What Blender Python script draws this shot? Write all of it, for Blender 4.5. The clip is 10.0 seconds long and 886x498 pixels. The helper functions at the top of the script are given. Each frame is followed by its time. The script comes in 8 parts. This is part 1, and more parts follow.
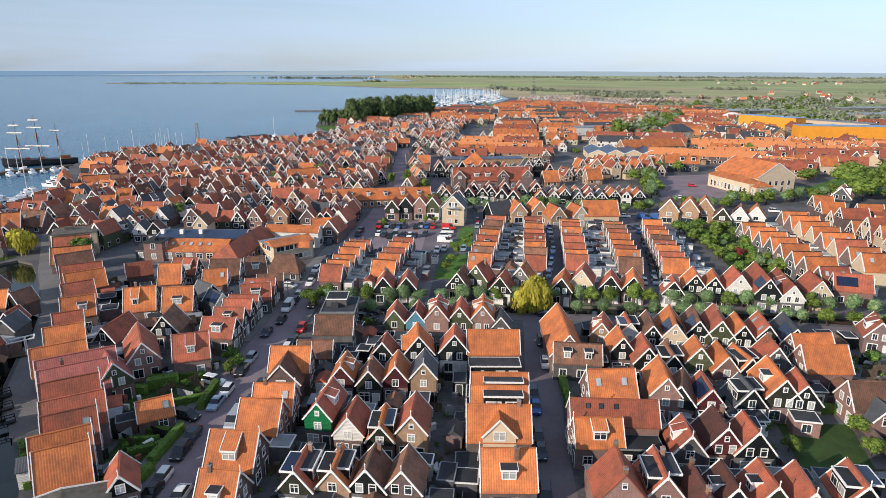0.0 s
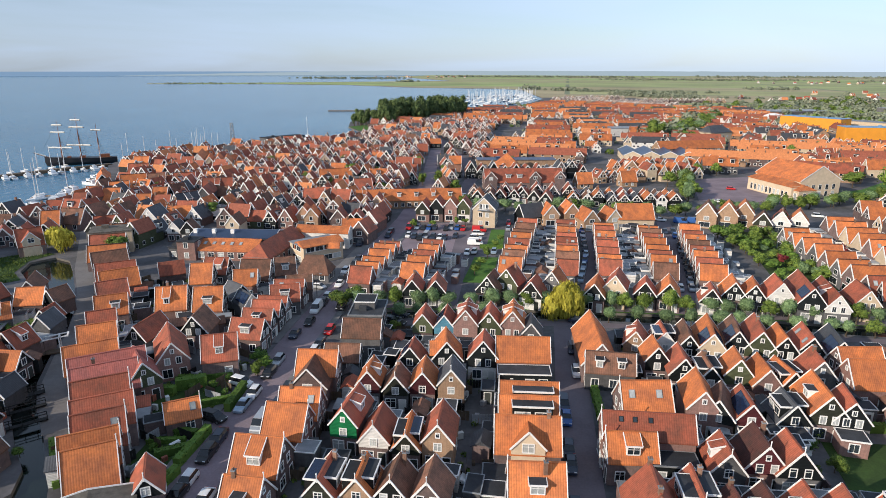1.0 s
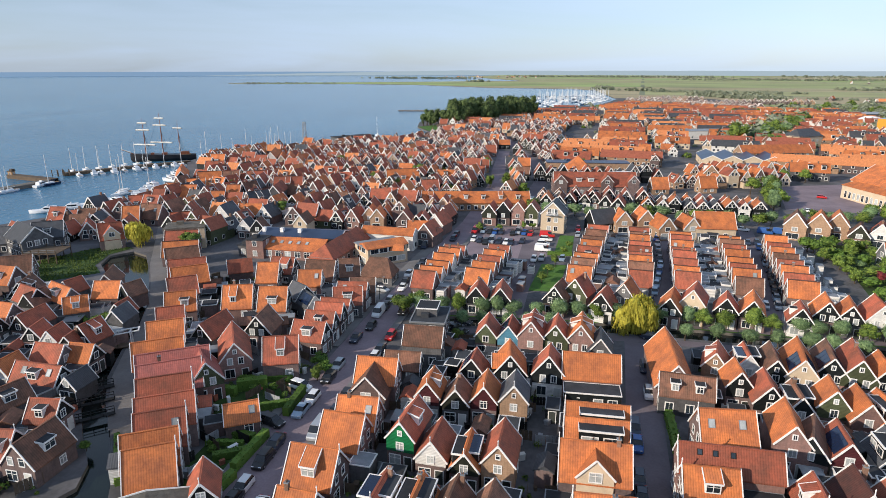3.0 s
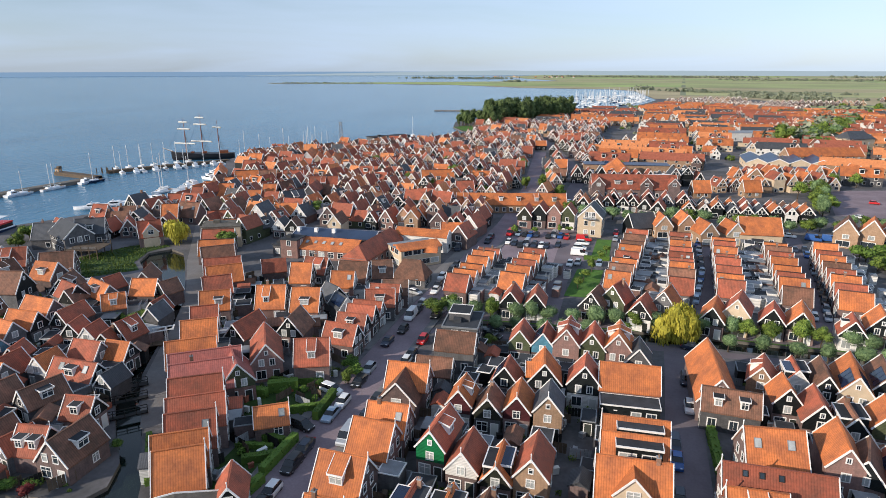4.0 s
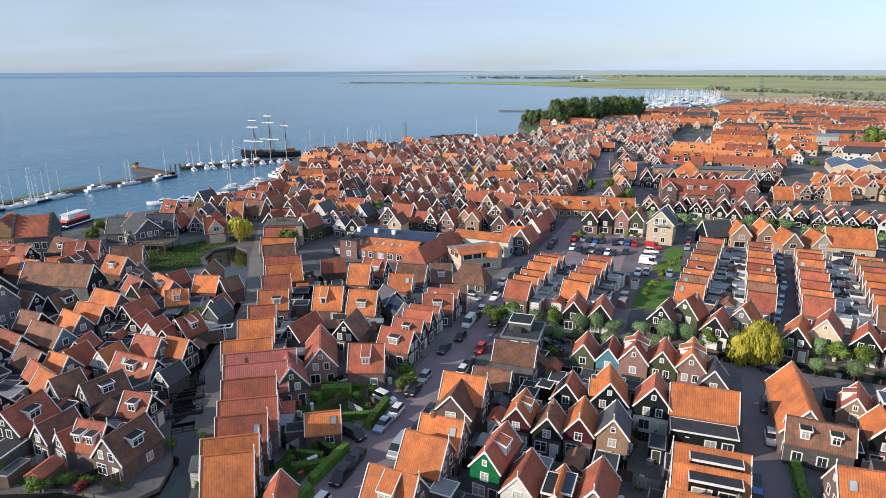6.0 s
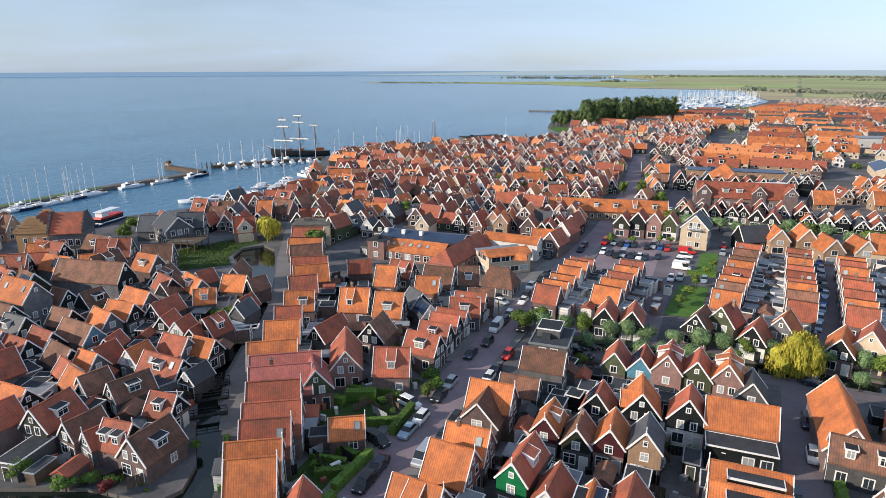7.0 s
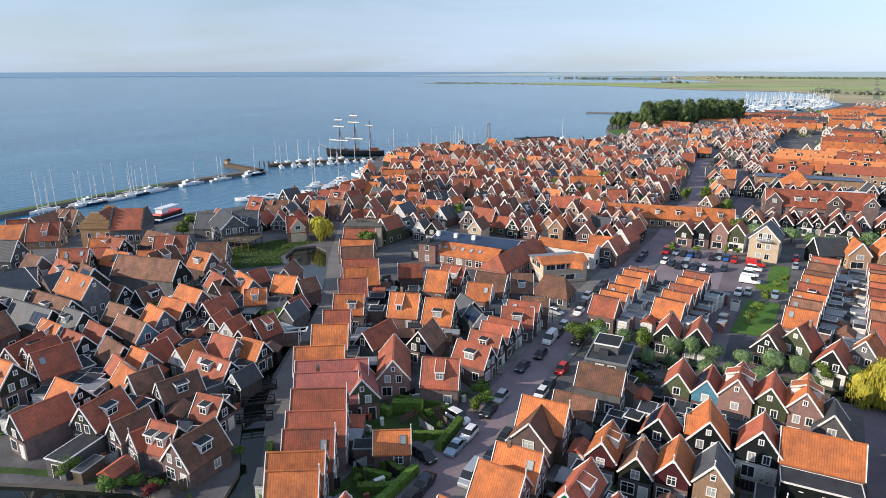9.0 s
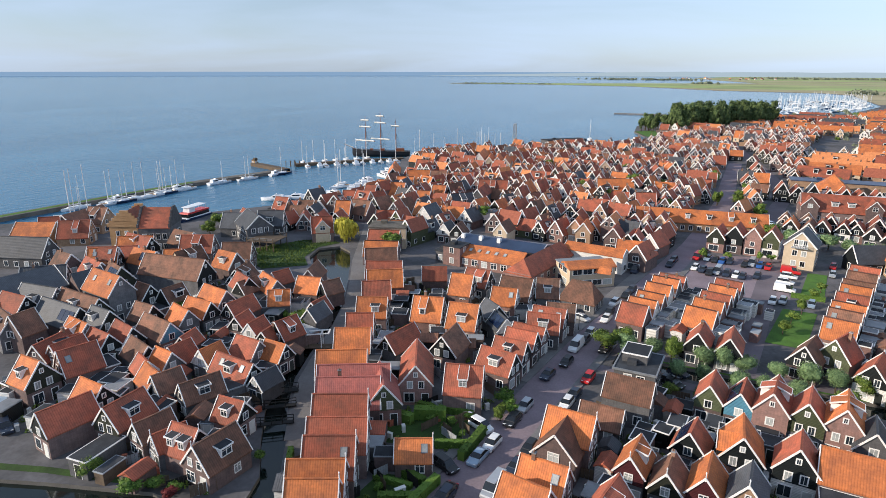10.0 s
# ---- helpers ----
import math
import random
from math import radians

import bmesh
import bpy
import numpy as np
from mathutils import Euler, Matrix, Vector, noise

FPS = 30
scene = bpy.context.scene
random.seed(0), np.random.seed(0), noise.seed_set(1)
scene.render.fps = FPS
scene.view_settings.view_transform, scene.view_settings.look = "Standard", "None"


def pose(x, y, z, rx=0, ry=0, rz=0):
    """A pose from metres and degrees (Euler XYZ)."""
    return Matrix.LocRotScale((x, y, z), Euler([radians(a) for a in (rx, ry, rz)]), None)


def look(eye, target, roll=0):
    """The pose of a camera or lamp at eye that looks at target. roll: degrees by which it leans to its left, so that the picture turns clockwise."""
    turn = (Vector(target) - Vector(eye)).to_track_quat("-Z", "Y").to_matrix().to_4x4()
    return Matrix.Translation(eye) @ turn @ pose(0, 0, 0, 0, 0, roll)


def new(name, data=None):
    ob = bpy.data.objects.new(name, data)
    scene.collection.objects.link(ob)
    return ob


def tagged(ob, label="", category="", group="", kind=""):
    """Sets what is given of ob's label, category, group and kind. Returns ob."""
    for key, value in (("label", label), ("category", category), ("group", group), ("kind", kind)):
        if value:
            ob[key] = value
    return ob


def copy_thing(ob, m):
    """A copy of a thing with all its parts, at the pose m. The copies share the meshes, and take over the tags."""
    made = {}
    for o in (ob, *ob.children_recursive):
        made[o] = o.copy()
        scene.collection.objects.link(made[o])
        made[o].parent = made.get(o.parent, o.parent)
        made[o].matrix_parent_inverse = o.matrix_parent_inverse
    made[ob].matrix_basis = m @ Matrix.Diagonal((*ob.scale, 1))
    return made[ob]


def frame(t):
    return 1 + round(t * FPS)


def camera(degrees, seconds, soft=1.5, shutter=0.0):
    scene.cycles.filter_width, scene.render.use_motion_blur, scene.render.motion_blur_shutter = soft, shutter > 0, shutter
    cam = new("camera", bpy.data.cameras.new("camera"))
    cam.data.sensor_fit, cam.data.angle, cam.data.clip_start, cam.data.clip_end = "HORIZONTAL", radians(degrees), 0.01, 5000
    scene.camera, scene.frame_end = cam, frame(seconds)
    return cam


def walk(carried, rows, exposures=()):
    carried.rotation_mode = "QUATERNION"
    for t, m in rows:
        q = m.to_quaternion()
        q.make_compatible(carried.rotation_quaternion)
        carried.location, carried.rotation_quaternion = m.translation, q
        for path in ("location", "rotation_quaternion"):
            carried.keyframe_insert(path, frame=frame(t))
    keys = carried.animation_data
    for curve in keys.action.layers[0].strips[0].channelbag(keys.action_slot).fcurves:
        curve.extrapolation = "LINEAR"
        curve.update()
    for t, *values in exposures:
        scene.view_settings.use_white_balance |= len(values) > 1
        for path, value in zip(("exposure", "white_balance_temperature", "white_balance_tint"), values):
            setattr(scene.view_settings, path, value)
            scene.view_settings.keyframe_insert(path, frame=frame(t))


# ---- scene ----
cam = camera(71.23, 10.0, soft=0.75)
ROWS = [
    (0.0, 0.00, -0.00, 52.00, -0.00, -16.31, 0.20),
    (0.5, 0.14, 1.09, 52.05, 1.44, -16.31, 0.13),
    (1.0, 0.17, 2.13, 52.12, 2.97, -16.32, 0.09),
    (1.5, 0.14, 3.15, 52.18, 4.52, -16.32, 0.07),
    (2.0, 0.10, 4.25, 52.20, 6.08, -16.32, 0.03),
    (2.5, -0.01, 5.29, 52.23, 7.66, -16.33, 0.00),
    (4.0, -0.63, 8.58, 52.29, 12.55, -16.33, -0.02),
    (4.5, -0.81, 9.72, 52.22, 14.11, -16.33, -0.06),
    (5.0, -1.04, 10.83, 52.13, 15.63, -16.33, -0.10),
    (5.5, -1.33, 11.90, 52.12, 17.05, -16.34, -0.12),
    (7.0, -2.46, 14.84, 52.09, 21.04, -16.35, -0.10),
    (7.5, -2.86, 15.84, 52.06, 22.32, -16.35, -0.10),
    (8.0, -3.29, 16.80, 52.03, 23.57, -16.33, -0.10),
    (8.5, -3.79, 17.77, 52.04, 24.80, -16.31, -0.06),
    (9.0, -4.34, 18.60, 52.06, 25.99, -16.30, 0.01),
    (9.5, -4.83, 19.48, 52.14, 27.18, -16.30, 0.07),
    (10.0, -5.31, 20.34, 52.17, 28.34, -16.29, 0.12),
]
walk(cam, [(t, pose(x, y, z, 90 + pitch, 0, yaw) @ pose(0, 0, 0, 0, 0, roll)) for t, x, y, z, yaw, pitch, roll in ROWS], [(0.0, 0.06, 5950, 10), (10.0, 0.22, 5950, 10)])

# world: low evening sun from behind the left shoulder, thin high cloud
world = bpy.data.worlds.new("sky")
scene.world = world
world.use_nodes = True
SUN_EL, SUN_X, SUN_Y = 21.0, -0.78, -0.625
wn, wl = world.node_tree.nodes, world.node_tree.links
wn.clear()
sky = wn.new("ShaderNodeTexSky")
sky.sky_type, sky.sun_disc = "NISHITA", False
sky.sun_elevation, sky.sun_rotation = radians(SUN_EL), math.atan2(SUN_X, SUN_Y)
sky.air_density, sky.dust_density, sky.ozone_density = 1.0, 0.6, 2.0
coord = wn.new("ShaderNodeTexCoord")
stretch = wn.new("ShaderNodeMapping")
stretch.inputs["Scale"].default_value = (1.2, 1.6, 9.0)
cloud = wn.new("ShaderNodeTexNoise")
cloud.inputs["Scale"].default_value, cloud.inputs["Detail"].default_value, cloud.inputs["Distortion"].default_value = 1.6, 7.0, 0.6
ramp = wn.new("ShaderNodeValToRGB")
ramp.color_ramp.elements[0].position, ramp.color_ramp.elements[1].position = 0.38, 0.72
ramp.color_ramp.elements[0].color, ramp.color_ramp.elements[1].color = (0.50, 0.50, 0.50, 1), (0.95, 0.95, 0.95, 1)
veil = wn.new("ShaderNodeMixRGB")
veil.inputs["Color2"].default_value = (5.6, 6.6, 7.95, 1)
back = wn.new("ShaderNodeBackground")
back.inputs["Strength"].default_value = 0.105
wout = wn.new("ShaderNodeOutputWorld")
wl.new(coord.outputs["Generated"], stretch.inputs["Vector"])
wl.new(stretch.outputs["Vector"], cloud.inputs["Vector"])
wl.new(cloud.outputs["Fac"], ramp.inputs["Fac"])
# the veil lies low: overhead the sky is clearer and bluer
height = wn.new("ShaderNodeSeparateXYZ")
clear = wn.new("ShaderNodeMapRange")
clear.inputs["From Min"].default_value, clear.inputs["From Max"].default_value = 0.22, 0.60
clear.inputs["To Min"].default_value, clear.inputs["To Max"].default_value = 1.0, 0.60
thin = wn.new("ShaderNodeMath")
thin.operation = "MULTIPLY"
wl.new(coord.outputs["Generated"], height.inputs[0])
wl.new(height.outputs["Z"], clear.inputs["Value"])
wl.new(ramp.outputs["Color"], thin.inputs[0])
wl.new(clear.outputs[0], thin.inputs[1])
wl.new(thin.outputs[0], veil.inputs["Fac"])
wl.new(sky.outputs["Color"], veil.inputs["Color1"])
# the thin cloud thickens gently towards the east
apart = wn.new("ShaderNodeSeparateXYZ")
east = wn.new("ShaderNodeMapRange")
east.inputs["From Min"].default_value, east.inputs["From Max"].default_value = -0.55, 0.35
east.inputs["To Min"].default_value, east.inputs["To Max"].default_value = 0.90, 1.22
tint = wn.new("ShaderNodeVectorMath")
tint.operation = "SCALE"
wl.new(coord.outputs["Generated"], apart.inputs[0])
wl.new(apart.outputs["X"], east.inputs["Value"])
wl.new(veil.outputs["Color"], tint.inputs[0])
wl.new(east.outputs[0], tint.inputs["Scale"])
wl.new(tint.outputs[0], back.inputs["Color"])
wl.new(back.outputs["Background"], wout.inputs["Surface"])
sun = new("sun", bpy.data.lights.new("sun", "SUN"))
sun.data.energy, sun.data.angle, sun.data.color = 5.0, radians(0.6), (1.0, 0.84, 0.65)
sun.matrix_world = look((SUN_X * 100, SUN_Y * 100, 100 * math.tan(radians(SUN_EL))), (0, 0, 0))


# ---- materials ----
def material(name, color, rough=0.8, metal=0.0, vary=0.25, scale=0.6, fine=9.0, bump=0.15, coords="Object", spread=0.0, second=None, tiles=None, spec=0.3, relief=(1.6, 0.5)):
    """A surface with stains (scale) and grain (fine); spread: lightness by object; second: the stains' colour; tiles: (across, along) in metres, on the UVs."""
    m = bpy.data.materials.new(name)
    m.use_nodes = True
    n, l = m.node_tree.nodes, m.node_tree.links
    b = n["Principled BSDF"]
    b.inputs["Roughness"].default_value, b.inputs["Metallic"].default_value = rough, metal
    b.inputs["Specular IOR Level"].default_value = spec
    tc = n.new("ShaderNodeTexCoord")
    info = n.new("ShaderNodeObjectInfo")
    shift = n.new("ShaderNodeVectorMath")
    shift.operation = "MULTIPLY_ADD"
    l.new(info.outputs["Random"], shift.inputs[0])
    shift.inputs[1].default_value = (37.0, 17.0, 23.0)
    l.new(tc.outputs[coords], shift.inputs[2])
    big, small = n.new("ShaderNodeTexNoise"), n.new("ShaderNodeTexNoise")
    big.inputs["Roughness"].default_value = 0.62
    for node, s, det in ((big, scale, 5.0), (small, fine, 3.0)):
        node.inputs["Scale"].default_value, node.inputs["Detail"].default_value = s, det
        l.new(shift.outputs[0], node.inputs["Vector"])
    ramp1 = n.new("ShaderNodeValToRGB")
    dark = second or tuple(c * (1 - vary) for c in color)
    ramp1.color_ramp.elements[0].position, ramp1.color_ramp.elements[1].position = 0.36, 0.62
    ramp1.color_ramp.elements[0].color, ramp1.color_ramp.elements[1].color = (*dark, 1), (*color, 1)
    l.new(big.outputs["Fac"], ramp1.inputs["Fac"])
    hsv = n.new("ShaderNodeHueSaturation")
    l.new(ramp1.outputs["Color"], hsv.inputs["Color"])
    val = n.new("ShaderNodeMath")
    val.operation = "MULTIPLY_ADD"
    l.new(small.outputs["Fac"], val.inputs[0])
    val.inputs[1].default_value, val.inputs[2].default_value = vary * 1.6, 1 - vary * 0.8
    last = val.outputs[0]
    if spread:
        v2 = n.new("ShaderNodeMapRange")
        v2.inputs["To Min"].default_value, v2.inputs["To Max"].default_value = 1 - spread, 1 + spread
        l.new(info.outputs["Random"], v2.inputs["Value"])
        mul = n.new("ShaderNodeMath")
        mul.operation = "MULTIPLY"
        l.new(last, mul.inputs[0]), l.new(v2.outputs[0], mul.inputs[1])
        last = mul.outputs[0]
    height = small.outputs["Fac"]
    if tiles:
        uv = n.new("ShaderNodeSeparateXYZ")
        l.new(tc.outputs["UV"], uv.inputs[0])
        parts, cells = [], n.new("ShaderNodeCombineXYZ")
        for axis, period in ((0, tiles[0]), (1, tiles[1])):
            k = n.new("ShaderNodeMath")
            k.operation = "MULTIPLY"
            k.inputs[1].default_value = 1 / period
            l.new(uv.outputs[axis], k.inputs[0])
            fl = n.new("ShaderNodeMath")
            fl.operation = "FLOOR"
            l.new(k.outputs[0], fl.inputs[0]), l.new(fl.outputs[0], cells.inputs[axis])
            fr = n.new("ShaderNodeMath")
            fr.operation = "FRACT"
            l.new(k.outputs[0], fr.inputs[0])
            pp = n.new("ShaderNodeMath")
            pp.operation = "PINGPONG"
            pp.inputs[1].default_value = 0.5
            l.new(fr.outputs[0], pp.inputs[0])
            parts.append(pp.outputs[0])
        add = n.new("ShaderNodeMath")
        add.operation = "MULTIPLY_ADD"
        l.new(parts[0], add.inputs[0])
        add.inputs[1].default_value = relief[0]
        sc = n.new("ShaderNodeMath")
        sc.operation = "MULTIPLY"
        sc.inputs[1].default_value = relief[1]
        l.new(parts[1], sc.inputs[0]), l.new(sc.outputs[0], add.inputs[2])
        height = add.outputs[0]
        each = n.new("ShaderNodeTexWhiteNoise")  # every tile, plank or brick a little different
        each.noise_dimensions = "2D"
        l.new(cells.outputs[0], each.inputs["Vector"])
        tone = n.new("ShaderNodeMapRange")
        tone.inputs["To Min"].default_value, tone.inputs["To Max"].default_value = 0.93, 1.07
        l.new(each.outputs["Value"], tone.inputs["Value"])
        mul = n.new("ShaderNodeMath")
        mul.operation = "MULTIPLY"
        l.new(last, mul.inputs[0]), l.new(tone.outputs[0], mul.inputs[1])
        last = mul.outputs[0]
        groove = n.new("ShaderNodeMapRange")
        groove.inputs["From Min"].default_value, groove.inputs["From Max"].default_value = 0.0, 0.5
        groove.inputs["To Min"].default_value, groove.inputs["To Max"].default_value = 0.74, 1.10
        l.new(height, groove.inputs["Value"])
        mul = n.new("ShaderNodeMath")
        mul.operation = "MULTIPLY"
        l.new(last, mul.inputs[0]), l.new(groove.outputs[0], mul.inputs[1])
        last = mul.outputs[0]
    l.new(last, hsv.inputs["Value"])
    l.new(hsv.outputs["Color"], b.inputs["Base Color"])
    if bump:
        bp = n.new("ShaderNodeBump")
        bp.inputs["Strength"].default_value, bp.inputs["Distance"].default_value = bump, 0.06
        l.new(height, bp.inputs["Height"])
        l.new(bp.outputs["Normal"], b.inputs["Normal"])
    return m


TILE = (0.30, 0.36)
ROOF = {
    "o": material("orange_clay_tiles", (0.56, 0.178, 0.055), 0.75, vary=0.30, fine=3.2, scale=0.42, relief=(1.7, 0.3), second=(0.34, 0.115, 0.048), tiles=TILE, spread=0.20, bump=0.24),
    "r": material("red_clay_tiles", (0.375, 0.103, 0.056), 0.75, vary=0.32, fine=3.2, scale=0.42, relief=(1.7, 0.3), second=(0.215, 0.076, 0.047), tiles=TILE, spread=0.25, bump=0.24),
    "d": material("weathered_brown_tiles", (0.220, 0.105, 0.067), 0.8, vary=0.38, fine=2.6, scale=0.42, relief=(1.7, 0.3), second=(0.110, 0.064, 0.045), tiles=TILE, spread=0.28, bump=0.24),
    "m": material("dark_maroon_tiles", (0.125, 0.047, 0.037), 0.8, vary=0.34, fine=2.6, scale=0.42, relief=(1.7, 0.3), second=(0.075, 0.040, 0.034), tiles=TILE, spread=0.25, bump=0.24),
    "q": material("pinkish_red_tiles", (0.40, 0.125, 0.098), 0.75, vary=0.30, fine=3.0, scale=0.42, relief=(1.7, 0.3), second=(0.27, 0.10, 0.085), tiles=TILE, spread=0.15, bump=0.24),
    "k": material("slate_grey_tiles", (0.075, 0.08, 0.09), 0.6, vary=0.25, scale=0.5, tiles=TILE, spread=0.25, bump=0.4),
}
WALL = {
    "b": material("black_tarred_planks", (0.010, 0.013, 0.014), 0.6, vary=0.3, scale=0.8, tiles=(500.0, 0.22), relief=(0.0, 1.2), spread=0.3, bump=0.5),
    "n": material("dark_green_brown_planks", (0.034, 0.036, 0.024), 0.6, vary=0.3, scale=0.8, tiles=(500.0, 0.22), relief=(0.0, 1.2), spread=0.35, bump=0.5),
    "g": material("green_painted_planks", (0.012, 0.16, 0.055), 0.5, vary=0.2, scale=0.8, tiles=(500.0, 0.22), relief=(0.0, 1.2), bump=0.5),
    "w": material("white_painted_boards", (0.72, 0.70, 0.66), 0.6, vary=0.12, scale=0.7, tiles=(500.0, 0.22), relief=(0.0, 1.2), bump=0.3),
    "r": material("brown_red_brick", (0.205, 0.142, 0.130), 0.85, vary=0.28, scale=0.9, second=(0.140, 0.104, 0.098), tiles=(0.42, 0.14), relief=(0.25, 0.6), spread=0.3, bump=0.3),
    "o": material("ochre_brick", (0.42, 0.275, 0.175), 0.85, vary=0.22, scale=0.9, tiles=(0.42, 0.14), relief=(0.25, 0.6), spread=0.2, bump=0.3),
    "c": material("cream_plaster", (0.60, 0.48, 0.34), 0.85, vary=0.15, scale=0.7, spread=0.12, bump=0.1),
    "u": material("burgundy_painted_planks", (0.085, 0.022, 0.026), 0.55, vary=0.25, scale=0.8, tiles=(500.0, 0.22), relief=(0.0, 1.2), spread=0.2, bump=0.5),
    "v": material("olive_green_planks", (0.085, 0.098, 0.050), 0.6, vary=0.25, scale=0.8, tiles=(500.0, 0.22), relief=(0.0, 1.2), spread=0.25, bump=0.5),
    "p": material("pale_red_brick", (0.290, 0.168, 0.142), 0.85, vary=0.26, scale=0.9, second=(0.205, 0.130, 0.115), tiles=(0.42, 0.14), relief=(0.25, 0.6), spread=0.22, bump=0.3),
    "k": material("grey_brick", (0.150, 0.148, 0.152), 0.85, vary=0.28, scale=0.9, tiles=(0.42, 0.14), relief=(0.25, 0.6), spread=0.3, bump=0.3),
    "l": material("blue_painted_boards", (0.10, 0.26, 0.36), 0.6, vary=0.2, scale=0.7, tiles=(500.0, 0.22), relief=(0.0, 1.2), bump=0.4),
}
M_WHITE = material("white_trim_paint", (0.83, 0.81, 0.78), 0.5, vary=0.12, scale=1.5, bump=0.05)
M_GLASS = material("dark_window_glass", (0.03, 0.04, 0.05), 0.06, vary=0.3, scale=0.4, bump=0.0, spread=0.5, spec=0.6)
M_CURTAIN = material("curtained_window_glass", (0.42, 0.44, 0.43), 0.2, vary=0.3, scale=0.7, bump=0.0, spread=0.3, spec=0.6)
M_DOOR = material("dark_painted_door", (0.04, 0.045, 0.04), 0.4, vary=0.2, bump=0.05, spread=0.5)
M_DOORW = material("pale_painted_door", (0.66, 0.66, 0.62), 0.4, vary=0.1, bump=0.05, spread=0.15)
M_BITUMEN = material("flat_roof_bitumen", (0.042, 0.046, 0.053), 0.85, vary=0.35, scale=0.5, spread=0.35, bump=0.2)
M_ZINC = material("grey_zinc_roof", (0.27, 0.285, 0.30), 0.55, vary=0.25, scale=0.6, spread=0.3, bump=0.1)
M_GRAVEL = material("grey_gravel_roof", (0.15, 0.135, 0.112), 0.95, vary=0.45, scale=0.7, fine=14.0, bump=0.5)
M_OCHRE = material("ochre_plaster", (0.48, 0.285, 0.14), 0.85, vary=0.2, scale=0.4, bump=0.1)
M_SOLAR = material("solar_glass", (0.012, 0.022, 0.055), 0.12, vary=0.2, bump=0.0, spec=0.6)
# far ridge caps, darkened to draw the shadow line between stepped roofs
M_RIDGE_SHADE = material("shade_dark_ridge_tiles", (0.13, 0.062, 0.045), 0.85, vary=0.35, scale=1.2, bump=0.1, spread=0.4)
M_BRICKCH = material("chimney_brick", (0.27, 0.16, 0.11), 0.9, vary=0.3, scale=2.0, bump=0.3, spread=0.3)
M_ASPHALT = material("paved_road_brick", (0.260, 0.205, 0.225), 0.9, vary=0.25, scale=0.12, fine=3.0, bump=0.15)
M_LANE = material("dark_street_brick", (0.180, 0.152, 0.168), 0.9, vary=0.25, scale=0.12, fine=3.0, bump=0.15)
M_PAVE = material("pavement_slabs", (0.20, 0.19, 0.185), 0.9, vary=0.25, scale=0.2, fine=3.0, bump=0.15)
M_YARD = material("yard_paving", (0.138, 0.132, 0.138), 0.9, vary=0.45, scale=0.09, fine=1.2, bump=0.2, second=(0.066, 0.066, 0.067))
M_GRASS = material("mown_grass", (0.085, 0.185, 0.028), 0.95, vary=0.4, scale=0.35, fine=5.0, bump=0.4, second=(0.06, 0.125, 0.024))
# meadow and garden green with their shade put into the colour
M_SHADED_GREEN = material("shaded_meadow_green", (0.045, 0.085, 0.018), 0.95, vary=0.4, scale=0.25, fine=3.0, bump=0.6, second=(0.028, 0.05, 0.014))
M_QUAY = material("quay_stone", (0.16, 0.145, 0.125), 0.9, vary=0.3, scale=0.3, bump=0.3)
M_WOOD = material("weathered_wood", (0.13, 0.095, 0.065), 0.85, vary=0.35, scale=0.8, bump=0.2)
M_DARK = material("black_rubber", (0.015, 0.015, 0.015), 0.7, vary=0.2, bump=0.0)
M_BARK = material("tree_bark", (0.085, 0.065, 0.045), 0.95, vary=0.3, scale=1.5, bump=0.4)


def leaf_material(name, a, b_):
    m = bpy.data.materials.new(name)
    m.use_nodes = True
    n, l = m.node_tree.nodes, m.node_tree.links
    b = n["Principled BSDF"]
    b.inputs["Roughness"].default_value = 0.7
    b.inputs["Specular IOR Level"].default_value = 0.2
    geo = n.new("ShaderNodeNewGeometry")
    ramp1 = n.new("ShaderNodeValToRGB")
    ramp1.color_ramp.elements[0].color, ramp1.color_ramp.elements[1].color = (*a, 1), (*b_, 1)
    l.new(geo.outputs["Random Per Island"], ramp1.inputs["Fac"])
    info = n.new("ShaderNodeObjectInfo")
    v2 = n.new("ShaderNodeMapRange")
    v2.inputs["To Min"].default_value, v2.inputs["To Max"].default_value = 0.75, 1.25
    l.new(info.outputs["Random"], v2.inputs["Value"])
    hsv = n.new("ShaderNodeHueSaturation")
    l.new(v2.outputs[0], hsv.inputs["Value"])
    l.new(ramp1.outputs["Color"], hsv.inputs["Color"])
    l.new(hsv.outputs["Color"], b.inputs["Base Color"])
    return m


LEAF = {
    "willow": leaf_material("grey_green_willow_leaves", (0.080, 0.138, 0.058), (0.215, 0.305, 0.135)),
    "green": leaf_material("fresh_green_leaves", (0.05, 0.092, 0.018), (0.19, 0.255, 0.045)),
    "dark": leaf_material("dark_wood_leaves", (0.034, 0.060, 0.020), (0.125, 0.165, 0.055)),
    "yellow": leaf_material("yellow_green_leaves", (0.22, 0.20, 0.02), (0.52, 0.46, 0.06)),
    "red": leaf_material("red_maple_leaves", (0.07, 0.012, 0.014), (0.18, 0.03, 0.03)),
    # distance haze is put into this paler grey-green
    "far": leaf_material("far_haze_paled_leaves", (0.15, 0.18, 0.12), (0.30, 0.32, 0.22)),
    "hedge": leaf_material("clipped_hedge_leaves", (0.04, 0.085, 0.015), (0.15, 0.24, 0.04)),
}


